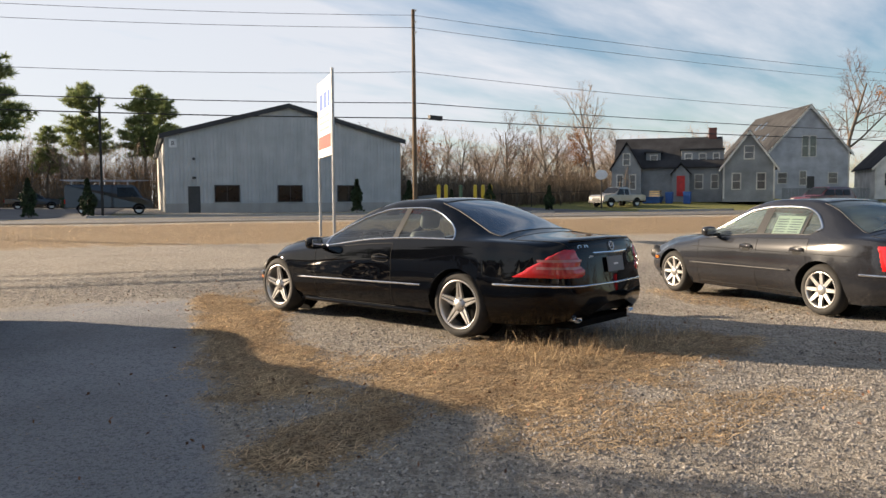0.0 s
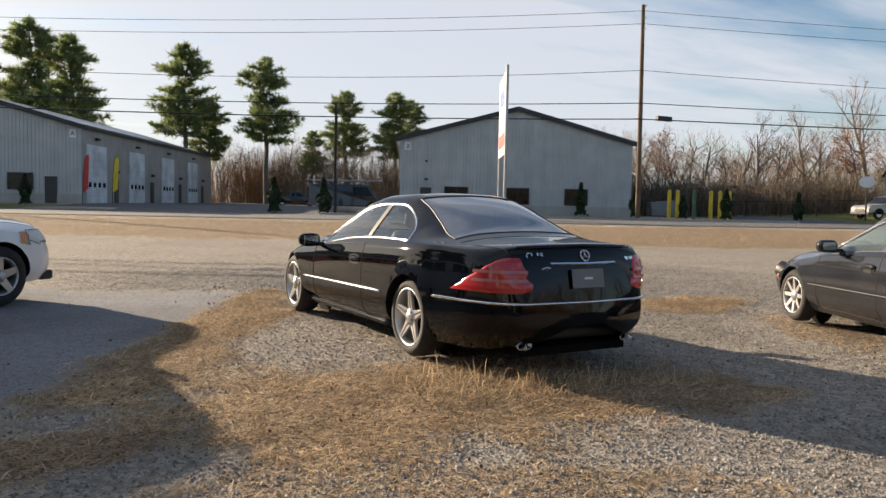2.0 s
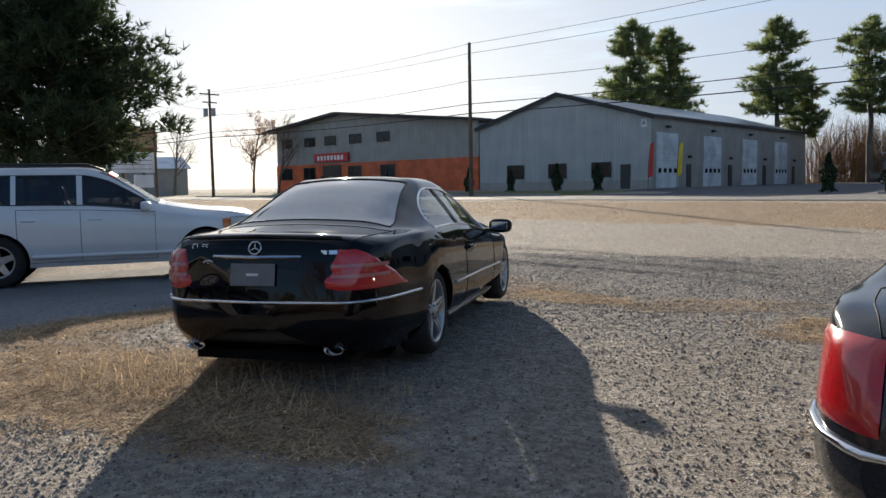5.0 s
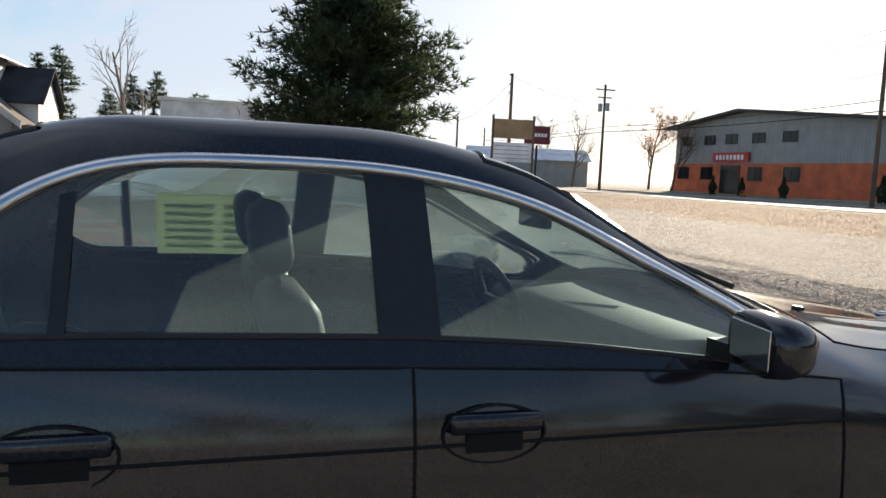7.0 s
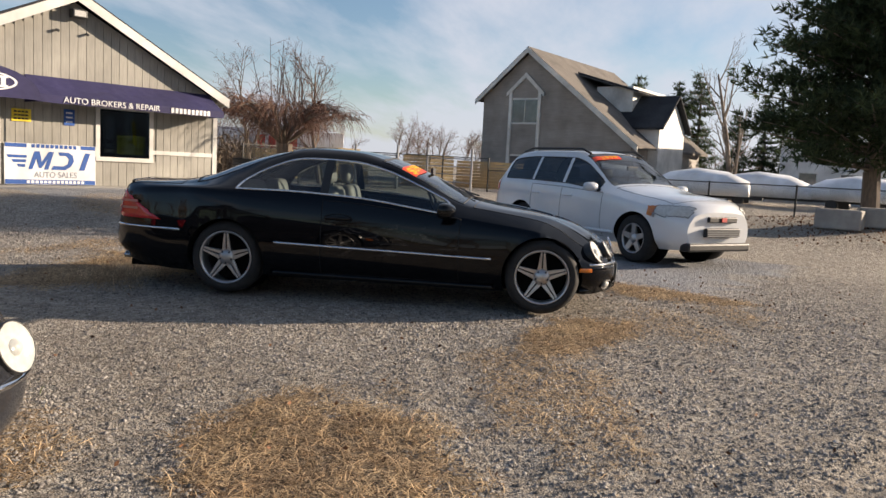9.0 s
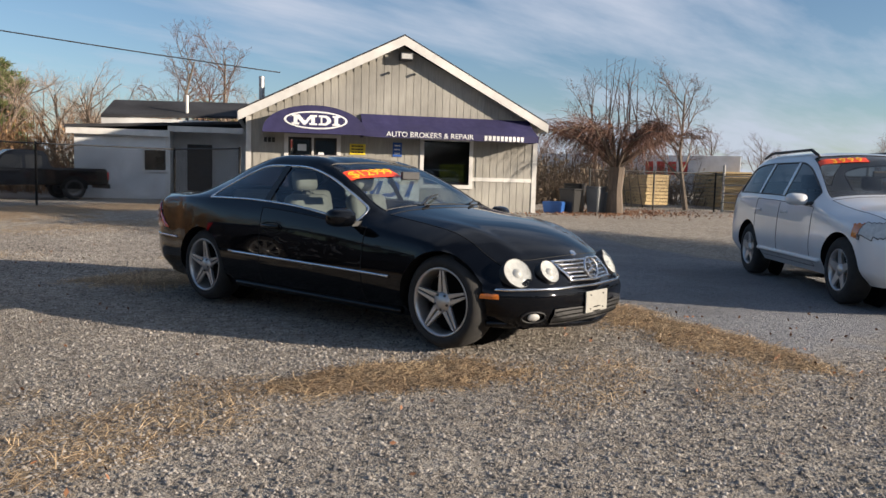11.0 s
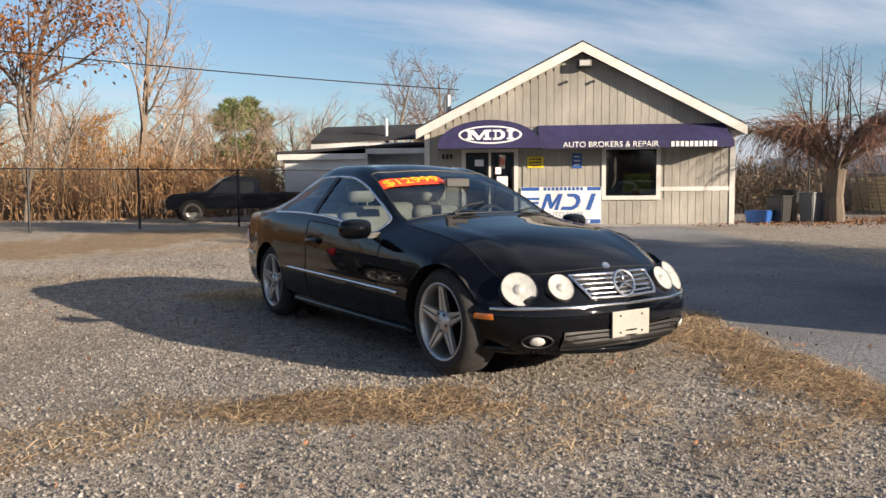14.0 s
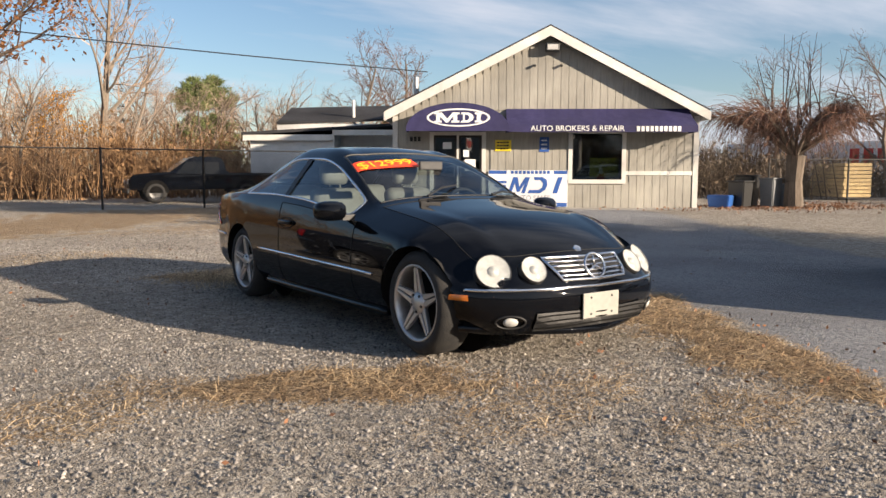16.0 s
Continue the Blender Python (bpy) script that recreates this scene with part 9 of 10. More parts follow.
# yellow bollards and green-grey tanks by the second hall
for k, (u, v) in enumerate(((20.9, 47.0), (21.6, 47.2), (24.2, 47.2), (25.0, 47.4), (25.8, 47.6), (22.9, 47.2))):
    p = RU * u + RV * v
    bm = bmesh.new()
    lathe(bm, [(-0.1, 0.15), (2.1, 0.15), (2.2, 0.11), (2.24, 0.001)], 14, 'z')
    solid("bollard", bm, YELLOW_POST if k < 5 else mat("green_paint", (0.10, 0.17, 0.09), None, 6, 0.6), "yellow painted steel bollard in the lawn" if k < 5 else "dull green steel bollard in the lawn", "bollard", pose(*at(p.x, p.y)), "bollards", smooth=True)


# ---- fences ----
def chain_fence(pts, h, material_post, label, name="chain_link_fence", cell=0.075, post_step=3.0, rail=True, bottom=True):
    """Posts, top rail and woven diagonals along a run of points."""
    f = thing(name, label, "fence")
    for a, b in zip(pts, pts[1:]):
        a, b = Vector((*a, 0)), Vector((*b, 0))
        ln = (b - a).length
        n = max(1, round(ln / post_step))
        for k in range(n + 1):
            p = a.lerp(b, k / n)
            bm = bmesh.new()
            z = float(plan_z(p.x, p.y))
            tube(bm, [(p.x, p.y, z - 0.3), (p.x, p.y, z + h + 0.05)], 0.035, 0.035, 8)
            part("post", bm, material_post, f)
        if rail:
            bm = bmesh.new()
            for zz in ((h,) if not bottom else (h,)):
                tube(bm, [Vector(at(*(a.lerp(b, k / n)).xy, zz)) for k in range(n + 1)], 0.022, 0.022, 6)
            part("top_rail", bm, material_post, f)
        tw = Twigs()
        d = (b - a) / ln
        m = int((ln + h) / cell)
        for k in range(m):
            s = k * cell
            for s0, s1 in ((s - h, s), (s, s - h)):
                z0, z1 = 0.05, h
                # clip to the run
                lo, hi = 0.0, 1.0
                den = s1 - s0
                for lim, sg_ in ((0.0, 1), (ln, -1)):
                    f0 = (lim - s0) / den
                    if den * sg_ > 0:
                        lo = max(lo, f0)
                    else:
                        hi = min(hi, f0)
                if hi - lo < 0.02:
                    continue
                q0, q1 = a + d * (s0 + den * lo), a + d * (s0 + den * hi)
                tw.bar(at(q0.x, q0.y, z0 + (z1 - z0) * lo), at(q1.x, q1.y, z0 + (z1 - z0) * hi), 0.0028, 0.0028, 3)
        piece("wire_mesh", tw.mesh("wire_mesh", BLACK_STEEL if material_post is BLACK_STEEL else STEEL), f)
    return f


chain_fence([(22.0, -19.4), (-2.2, -18.8), (-6.2, -18.2), (-6.6, -14.6)], 1.86, BLACK_STEEL, "black chain-link fence behind the lot")
chain_fence([(-19.6, -12.2), (-24.5, -9.5), (-27.0, -3.5)], 1.75, BLACK_STEEL, "black chain-link fence by the weeping tree", post_step=2.4)
chain_fence([(-27.0, -3.5), (-24.0, 6.0), (-21.3, 18.6)], 1.22, BLACK_STEEL, "low black chain-link fence along the side yard")
chain_fence([(60.5, 31.5), (43.0, 47.0)], 1.4, BLACK_STEEL, "dark fence beside the neighbour's yard", cell=0.25)
# timber gate frame near the tree
for gx_, gy_, ga in ((-24.6, -9.2, 62), (-26.0, -6.2, 62)):
    g = thing("yard_gate", "galvanised tube yard gate", "gate", pose(*at(gx_, gy_), 0, 0, ga), "yard gates")
    for x in (0, 2.6):
        bm = bmesh.new()
        tube(bm, [(x, 0, -0.2), (x, 0, 2.1)], 0.05, 0.05, 8)
        part("post", bm, STEEL, g)
    bm = bmesh.new()
    for z in (0.25, 0.6, 0.95, 1.3, 1.65):
        tube(bm, [(0.05, 0, z), (2.55, 0, z)], 0.022, 0.022, 6)
    part("rail", bm, STEEL, g)
# stacked lumber, containers, covered boats beyond the fences
for k, (x, y, s) in enumerate(((-29.5, -11.0, 1.0), (-31.5, -7.5, 1.1), (-33.0, -13.5, 1.2), (-30.5, -16.0, 1.0), (-34, -4.5, 1.0))):
    t = thing("lumber_stack", "stack of pale sawn lumber on bearers", "lumber", pose(*at(x, y), 0, 0, 25 + 11 * k) @ Matrix.Scale(s, 4), "lumber stacks")
    for j in range(9):
        bm = bmesh.new()
        box(bm, -1.8, 1.8, -0.6 + 0.02 * (j % 3), 0.6, 0.15 + j * 0.17, 0.29 + j * 0.17)
        part("board_layer", bm, LUMBER, t)
t = thing("box_trailer", "white box trailer with plain red bars", "trailer", pose(*at(-38.0, -21.0), 0, 0, 118))
bm = bmesh.new()
box(bm, -6, 6, -1.25, 1.25, 0.7, 3.0, bevel=0.03)
part("box", bm, SIGN_W, t)
bm = bmesh.new()
bars(bm, 0.5, 3.2, 2.2, 0.8, 4, -1.255, 0.3)
part("bar", bm, SIGN_RED, t)
bm = bmesh.new()
for x in (-4.6, -3.4, 4.6):
    tube(bm, [(x, -1.1, 0.5), (x, 1.1, 0.5)], 0.5, 0.5, 18)
part("wheel", bm, RUBBER, t)
for k, (x, y, a) in enumerate(((-33, 6.5, 60), (-36, 10.0, 70), (-34.5, 14.5, 55), (-39, 18.0, 65), (-31.0, 1.5, 75), (-42, 24, 50))):
    t = thing("covered_boat", "small boat wrapped in white plastic on a trailer", "boat", pose(*at(x, y), 0, 0, a), "covered boats")
    bm = bmesh.new()
    prof = [(-2.6, 0.75, 0.6), (-1.5, 1.0, 1.1), (0, 1.1, 1.35), (1.6, 0.9, 1.2), (2.7, 0.15, 0.75)]
    rings = []
    for xx, w, hh in prof:
        rings.append([bm.verts.new((xx, w * c, 0.55 + zz * hh)) for c, zz in ((-0.7, 0), (-1, 0.35), (-0.75, 0.7), (0, 1.0), (0.75, 0.7), (1, 0.35), (0.7, 0))])
    for r0, r1 in zip(rings, rings[1:]):
        for j in range(6):
            bm.faces.new((r0[j], r0[j + 1], r1[j + 1], r1[j]))
        bm.faces.new((r0[6], r0[0], r1[0], r1[6]))
    bm.faces.new(rings[0])
    bm.faces.new(rings[-1][::-1])
    part("hull", bm, SIGN_W, t, smooth=True)
    bm = bmesh.new()
    for sx_ in (-1, 1):
        tube(bm, [(-0.8, sx_ * 0.95, 0.3), (-0.8, sx_ * 0.75, 0.3)], 0.3, 0.3, 14)
    box(bm, -2.5, 3.4, -0.06, 0.06, 0.42, 0.56)
    part("trailer", bm, BLACK_STEEL, t)
# concrete blocks under the pine, gate post sign
for x, y, a, w in ((-12.9, 7.9, 65, 0.55), (-13.3, 8.9, 80, 0.45), (-20.9, 18.0, 20, 0.4)):
    bm = bmesh.new()
    box(bm, -w, w, -0.3, 0.3, -0.1, 0.42, bevel=0.05)
    solid("concrete_block", bm, CONCRETE, "worn grey concrete block on the ground", "concrete block", pose(*at(x, y), 0, 0, a), "concrete blocks")
t = thing("post_box_sign", "white box sign on a short post", "sign", pose(*at(-20.9, 18.0, 0.42), 0, 0, 60))
bm = bmesh.new()
tube(bm, [(0, 0, 0), (0, 0, 0.6)], 0.05, 0.05, 8)
part("post", bm, STEEL, t)
bm = bmesh.new()
box(bm, -0.4, 0.4, -0.1, 0.1, 0.6, 1.15, bevel=0.02)
part("box", bm, SIGN_W, t)
t = thing("board_sign", "tan wooden sign over a white letter board on posts", "sign", pose(*at(-34.5, 33.6), 0, 0, 52))
for x in (-1.5, 1.5):
    bm = bmesh.new()
    box(bm, x - 0.08, x + 0.08, -0.08, 0.08, -0.3, 5.5)
    part("post", bm, POLE_WOOD, t)
bm = bmesh.new()
box(bm, -1.42, 1.42, -0.06, 0.06, 3.8, 5.2, bevel=0.02)
part("wood_board", bm, SIGN_TAN, t)
bm = bmesh.new()
box(bm, -1.42, 1.42, -0.05, 0.05, 2.1, 3.5)
lb_ = part("letter_board", bm, SIGN_W, t)
bm = bmesh.new()
for k in range(4):
    bars(bm, -1.3, 1.3, 2.35 + 0.3 * k, 0.04, 1, -0.051, 0.02)
part("rule_bar", bm, GREY_BIN, lb_)
t = thing("yellow_sign", "yellow two-panel roadside sign with dark bars", "sign", pose(*at(-32.8, 21.7), 0, 0, 62))
for x in (-0.7, 0.7):
    bm = bmesh.new()
    box(bm, x - 0.05, x + 0.05, -0.05, 0.05, -0.3, 3.4)
    part("post", bm, STEEL, t)
bm = bmesh.new()
box(bm, -0.95, 0.95, -0.1, -0.05, 2.1, 3.4)
part("board", bm, YELLOW_SIGN, t)
bm = bmesh.new()
for k in range(4):
    bars(bm, -0.8, 0.8, 2.3 + 0.28 * k, 0.1, 5, -0.101, 0.3)
part("bar", bm, INK, t)
t = thing("oval_sign", "dark red and white roadside sign on a post", "sign", pose(*at(-47.0, 50.0), 0, 0, 55))
bm = bmesh.new()
tube(bm, [(0, 0, -0.3), (0, 0, 4.3)], 0.12, 0.12, 8)
part("post", bm, BLACK_STEEL, t)
bm = bmesh.new()
box(bm, -1.3, 1.3, -0.2, 0.2, 4.4, 6.2, bevel=0.15)
part("box", bm, mat("dark_red_sign", (0.16, 0.02, 0.02), None, 5, 0.5), t)
bm = bmesh.new()
bars(bm, -1.0, 1.0, 5.3, 0.35, 6, -0.205, 0.2)
part("sign_shape", bm, WHITE_INK, t)

# bins by the office corner
def bin_at(x, y, h, w, mt, lab, a=0.0, lid=True):
    t = thing("bin", lab, "bin", pose(*at(x, y), 0, 0, a), "bins")
    bm = bmesh.new()
    r0 = [bm.verts.new(p) for p in ((-w * .42, -w * .42, 0.0), (w * .42, -w * .42, 0.0), (w * .42, w * .42, 0.0), (-w * .42, w * .42, 0.0))]
    r1 = [bm.verts.new(p) for p in ((-w * .5, -w * .5, h), (w * .5, -w * .5, h), (w * .5, w * .5, h), (-w * .5, w * .5, h))]
    for k in range(4):
        bm.faces.new((r0[k], r0[(k + 1) % 4], r1[(k + 1) % 4], r1[k]))
    bm.faces.new(r0[::-1])
    bm.faces.new(r1)
    bmesh.ops.bevel(bm, geom=list(bm.edges), offset=0.03, segments=2, affect='EDGES')
    part("body", bm, mt, t)
    if lid:
        bm = bmesh.new()
        box(bm, -w * .54, w * .54, -w * .54, w * .54, h, h + 0.06, bevel=0.02)
        part("lid", bm, mt, t)


bin_at(-18.6, -11.5, 0.85, 0.62, PLASTIC, "black plastic bin by the office corner", 10)
bin_at(-19.4, -11.9, 1.05, 0.68, PLASTIC, "black wheeled bin by the office corner", 20)
bin_at(-19.5, -11.0, 0.95, 0.55, GREY_BIN, "grey wheeled bin by the office corner", 5)
bin_at(-20.0, -10.9, 0.75, 0.5, GREY_BIN, "grey round bin by the office corner", 30)
bin_at(-17.9, -11.7, 0.42, 0.75, BLUE_BIN, "blue crate by the office corner", 25, False)
# step and slab in front of the office
bm = bmesh.new()
box(bm, -4.9, 3.6, -0.95, -0.02, -0.25, -0.02, bevel=0.01)
solid("door_slab", bm, CONCRETE, "worn concrete slab along the office front", "slab", DEALER)

# ---- parked cars further off ----
def far_vehicle(name, label, m, L, W, H, paint, kind, R=0.36, group=""):
    """A vehicle at a distance: lofted body, glass band, wheels, lamps."""
    v = thing(name, label, "car" if kind == "suv" else kind, m, group)
    hw = W / 2
    bm = bmesh.new()
    if kind == "van":
        prof = [(-L / 2, .45), (-L / 2, H - .15), (-L / 2 + .1, H), (L / 2 - 1.5, H), (L / 2 - 1.15, H - .08), (L / 2 - .72, 1.22), (L / 2 - .1, 1.0), (L / 2, .75), (L / 2, .45)]
    elif kind == "truck":
        prof = [(-L / 2, .55), (-L / 2, 1.12), (-L / 2 + 2.0, 1.16), (-L / 2 + 2.12, H - .08), (-L / 2 + 2.3, H), (L / 2 - 2.35, H), (L / 2 - 1.55, 1.2), (L / 2 - .25, 1.1), (L / 2, .95), (L / 2, .5)]
    else:
        prof = [(-L / 2, .5), (-L / 2, 1.0), (-L / 2 + .35, H - .12), (-L / 2 + .6, H), (L / 2 - 2.2, H), (L / 2 - 1.35, 1.12), (L / 2 - .2, 1.0), (L / 2, .8), (L / 2, .42)]
    rings = []
    for f, up in ((0.93, 0.0), (1.0, 0.12), (1.0, 1.0)):
        pass
    belt = 1.08 if kind != "van" else 1.2
    for s, fx in ((1, 1.0), (-1, 1.0)):
        ring = []
        for y, z in prof:
            nar = 1.0 if z <= belt else 1.0 - 0.17 * (z - belt) / max(H - belt, 0.1)
            ring.append(bm.verts.new((s * hw * nar, y, z)))
        rings.append(ring)
    n = len(prof)
    for k in range(n):
        bm.faces.new((rings[0][k], rings[0][(k + 1) % n], rings[1][(k + 1) % n], rings[1][k]))
    bm.faces.new(rings[0])
    bm.faces.new(rings[1][::-1])
    bmesh.ops.recalc_face_normals(bm, faces=bm.faces)
    bmesh.ops.bevel(bm, geom=list(bm.edges), offset=0.07, segments=3, affect='EDGES')
    part("body", bm, paint, v, smooth=False)
    # glass
    top_y0, top_y1 = {"van": (L / 2 - 2.4, L / 2 - 1.25), "truck": (-L / 2 + 2.25, L / 2 - 2.05), "suv": (-L / 2 + .55, L / 2 - 1.85)}[kind]
    for s in (1, -1):
        ncut = {"van": 1, "truck": 2, "suv": 3}[kind]
        for k in range(ncut):
            a = top_y0 + (top_y1 - top_y0) * k / ncut + .05
            b = top_y0 + (top_y1 - top_y0) * (k + 1) / ncut - .05
            bm = bmesh.new()
            z0, z1 = belt + .04, H - .2
            nx = lambda z: hw * (1 - 0.17 * (z - belt) / (H - belt)) + .006
            ext = (0.42 if k == ncut - 1 else 0.0)
            poly(bm, [(s * nx(z0), a, z0), (s * nx(z0), b + ext, z0), (s * nx(z1), b, z1), (s * nx(z1), a, z1)], (-s * .01, 0, 0))
            part("side_window", bm, WIN_DARK, v)
    fy0, fz0, fy1, fz1 = {"van": (L / 2 - .74, 1.28, L / 2 - 1.1, H - .14), "truck": (L / 2 - 1.60, 1.24, L / 2 - 2.28, H - .06), "suv": (L / 2 - 1.40, 1.15, L / 2 - 2.12, H - .05)}[kind]
    bm = bmesh.new()
    poly(bm, [(-hw * .82, fy0 + .02, fz0 + .02), (hw * .82, fy0 + .02, fz0 + .02), (hw * .74, fy1 + .02, fz1 + .02), (-hw * .74, fy1 + .02, fz1 + .02)], (0, -.01, -.01))
    part("windscreen", bm, WIN_DARK, v)
    for yy in (L / 2 - 0.95, -L / 2 + (1.15 if kind != "truck" else 1.25)):
        for s in (1, -1):
            w = new("wheel")
            w.parent = v
            w.matrix_basis = pose(s * (hw - .10), yy, R, 0, 0, 0 if s > 0 else 180)
            bm = bmesh.new()
            lathe(bm, [(.115, R * .62), (.125, R * .7), (.10, R), (-.10, R), (-.12, R * .7)], 28)
            part("tyre", bm, RUBBER, w, smooth=True)
            bm = bmesh.new()
            lathe(bm, [(.10, R * .64), (.07, R * .5), (.09, R * .2), (.095, .001)], 20)
            part("rim", bm, ALLOY_DARK if paint is PAINT else ALLOY, w, smooth=True)
            bm = bmesh.new()
            pts = [(s * (hw + .012), yy + math.cos(a) * R * 1.2, R + math.sin(a) * R * 1.2) for a in (math.pi * k / 14 for k in range(15))]
            poly(bm, pts, (-s * .02, 0, 0))
            part("arch", bm, UNDER, v)
    bm = bmesh.new()
    for s in (1, -1):
        box(bm, s * hw * .62 - .16, s * hw * .62 + .16, L / 2 - .06, L / 2 + .012, .72, .90, bevel=.02)
    part("headlamp", bm, LAMP_BACK, v)
    bm = bmesh.new()
    for s in (1, -1):
        box(bm, s * hw * .86 - .09, s * hw * .86 + .09, -L / 2 - .012, -L / 2 + .05, .75, 1.05)
    part("tail_lamp", bm, TAIL_RED, v)
    for nm_, k_, ya_, yb_, za_, zb_ in (("grille", .5, L / 2 - .03, L / 2 + .015, .58, .82), ("bumper", .96, L / 2 - .02, L / 2 + .06, .38, .55), ("bumper", .96, -L / 2 - .06, -L / 2 + .02, .42, .6)):
        bm = bmesh.new()
        box(bm, -hw * k_, hw * k_, ya_, yb_, za_, zb_, bevel=.02)
        part(nm_, bm, PLASTIC, v)
    return v


tr = far_vehicle("pickup_truck", "black crew pickup truck parked behind the fence", pose(*at(-3.3, -24.7), 0, 0, -91), 5.6, 1.95, 1.78, PAINT, "truck", 0.40)
bm = bmesh.new()
box(bm, -0.85, 0.85, -2.7, -0.85, 1.10, 1.165)
part("bed", bm, UNDER, tr)
vn = far_vehicle("work_van", "dark blue work van with a ladder rack", pose(*ruv(-3.6, 48.3), 0, 0, kz - 90), 5.7, 2.0, 2.1, BLUEBLACK_PAINT, "van", 0.36)
bm = bmesh.new()
for s in (-0.7, 0.7):
    tube(bm, [(s, -2.7, 2.35), (s, 1.7, 2.35)], 0.03)
for y in (-2.4, -0.6, 1.2):
    tube(bm, [(-0.75, y, 2.05), (-0.75, y, 2.35), (0.75, y, 2.35), (0.75, y, 2.05)], 0.025)
part("roof_rack", bm, STEEL, vn)
ld = thing("ladder", "long aluminium ladder on the van's rack", "ladder", pose(*ruv(-3.6, 48.3), 0, 0, kz - 90))
bm = bmesh.new()
for s in (-0.45, -0.05):
    tube(bm, [(s, -3.2, 2.42), (s, 2.6, 2.42)], 0.035)
for k in range(18):
    tube(bm, [(-0.45, -3.0 + k * 0.32, 2.42), (-0.05, -3.0 + k * 0.32, 2.42)], 0.018)
part("frame", bm, STEEL, ld)
far_vehicle("road_suv", "maroon sport utility car on the road", pose(*at(56.2, 11.05, 0.06), 0, 0, kz + 90), 4.8, 1.94, 1.76, RED_PAINT, "suv", 0.37)
far_vehicle("yard_pickup", "dark pickup truck in the far yard", pose(*ruv(-12.5, 82), 0, 0, kz - 80), 5.4, 1.9, 1.75, BLUEBLACK_PAINT, "truck", 0.38)
far_vehicle("yard_pickup", "silver pickup truck in the neighbour's drive", pose(*at(57.5, 29.8), 0, 0, 78), 5.6, 2.0, 1.85, SILVER_PAINT, "truck", 0.4)
far_vehicle("far_suv", "dark distant car by the roadside", pose(*at(-52, 44), 0, 0, 50), 4.7, 1.9, 1.7, BLUEBLACK_PAINT, "suv", 0.36)
# dumpsters and clutter in the yard
for u, v, mt, lab in ((-9.0, 84, SHRUB_G, "dark green dumpster in the yard"), (23.5, 56, GREY_BIN, "grey dumpster by the hall")):
    bm = bmesh.new()
    poly(bm, [(-1, 0, 0.15), (1, 0, 0.15), (1.1, 0, 1.5), (-1.1, 0, 1.3)], (0, 1.5, 0))
    solid("dumpster", bm, mt, lab, "dumpster", pose(*ruv(u, v), 0, 0, kz), "dumpsters")
# hoop, bins, stack by the cape house
t = thing("basketball_hoop", "basketball hoop with a white round board", "hoop", pose(*at(53.5, 29.0), 0, 0, -62))
bm = bmesh.new()
tube(bm, [(0, 0, -0.2), (0, 0, 2.7)], 0.07, 0.06, 8)
part("pole", bm, BLACK_STEEL, t)
bm = bmesh.new()
poly(bm, [(0.55 * math.cos(a), -0.1, 3.05 + 0.45 * math.sin(a)) for a in (2 * math.pi * k / 20 for k in range(20))], (0, 0.05, 0))
part("board", bm, SIGN_W, t)
for x, y, h, lab in ((65.0, 28.5, 1.1, "blue recycling bin by the house"), (64.3, 30.0, 0.6, "blue tarpaulin bundle by the house"), (66.2, 27.2, 1.15, "blue recycling bin by the house")):
    bin_at(x, y, h, 0.75 if h > 1 else 1.9, BLUE_BIN, lab, 20)
bm = bmesh.new()
for k in range(6):
    box(bm, -0.7, 0.7, -0.5, 0.5, k * 0.22, k * 0.22 + 0.14)
solid("pallet_stack", bm, LUMBER, "stack of weathered wooden pallets", "pallets", pose(*at(64.6, 29.8), 0, 0, 20))
bm = bmesh.new()
for k in range(26):
    box(bm, k * 0.32, k * 0.32 + 0.29, 0, 0.04, 0, 1.7)
solid("board_fence", bm, GREY_SH, "grey board fence beside the houses", "fence", pose(*at(73.0, 20.5), 0, 0, -52))
# hydrant by the shop
t = thing("fire_hydrant", "small red fire hydrant on the verge", "hydrant", pose(*ruv(-49.0, 40.0)))
bm = bmesh.new()
lathe(bm, [(0, 0.16), (0.08, 0.16), (0.1, 0.1), (0.6, 0.1), (0.62, 0.14), (0.7, 0.13), (0.78, 0.05), (0.8, 0.001)], 14, 'z')
part("body", bm, SIGN_RED, t, smooth=True)
bm = bmesh.new()
tube(bm, [(-0.2, 0, 0.45), (0.2, 0, 0.45)], 0.06, 0.06, 8)
part("outlet", bm, YELLOW_POST, t)
# ---- the sheets of the plan set on the lot ----
bpy.context.view_layer.update()
STAY = {"ground", "sun", "coupe", "saloon", "sport_utility", "pole_sign"}
for ob in list(scene.objects):
    if ob.parent or ob.type in ('CAMERA', 'LIGHT') or ob.name in STAY or (ob.matrix_basis.translation - DEALER.translation).length < 0.2:
        continue
    if ob.matrix_basis.translation.length > 0.5:
        c_ = ob.matrix_basis.translation
    else:  # drawn in world places: take the middle of what it holds
        box_ = [ch.matrix_basis @ Vector(q) for ch in ([ob] + list(ob.children)) if ch.type == 'MESH' for q in ch.bound_box]
        box_ = box_ or [ch.matrix_basis.translation for ch in ob.children]
        c_ = sum((Vector(q) for q in box_), Vector()) / max(len(box_), 1)
    az = math.degrees(math.atan2(c_.y + 2.0, c_.x - 5.0)) % 360
    sheet = "north" if az < 143 or az > 335 else "west" if az < 197 else "south"
    ob.matrix_basis = sheet_matrix(sheet) @ ob.matrix_basis

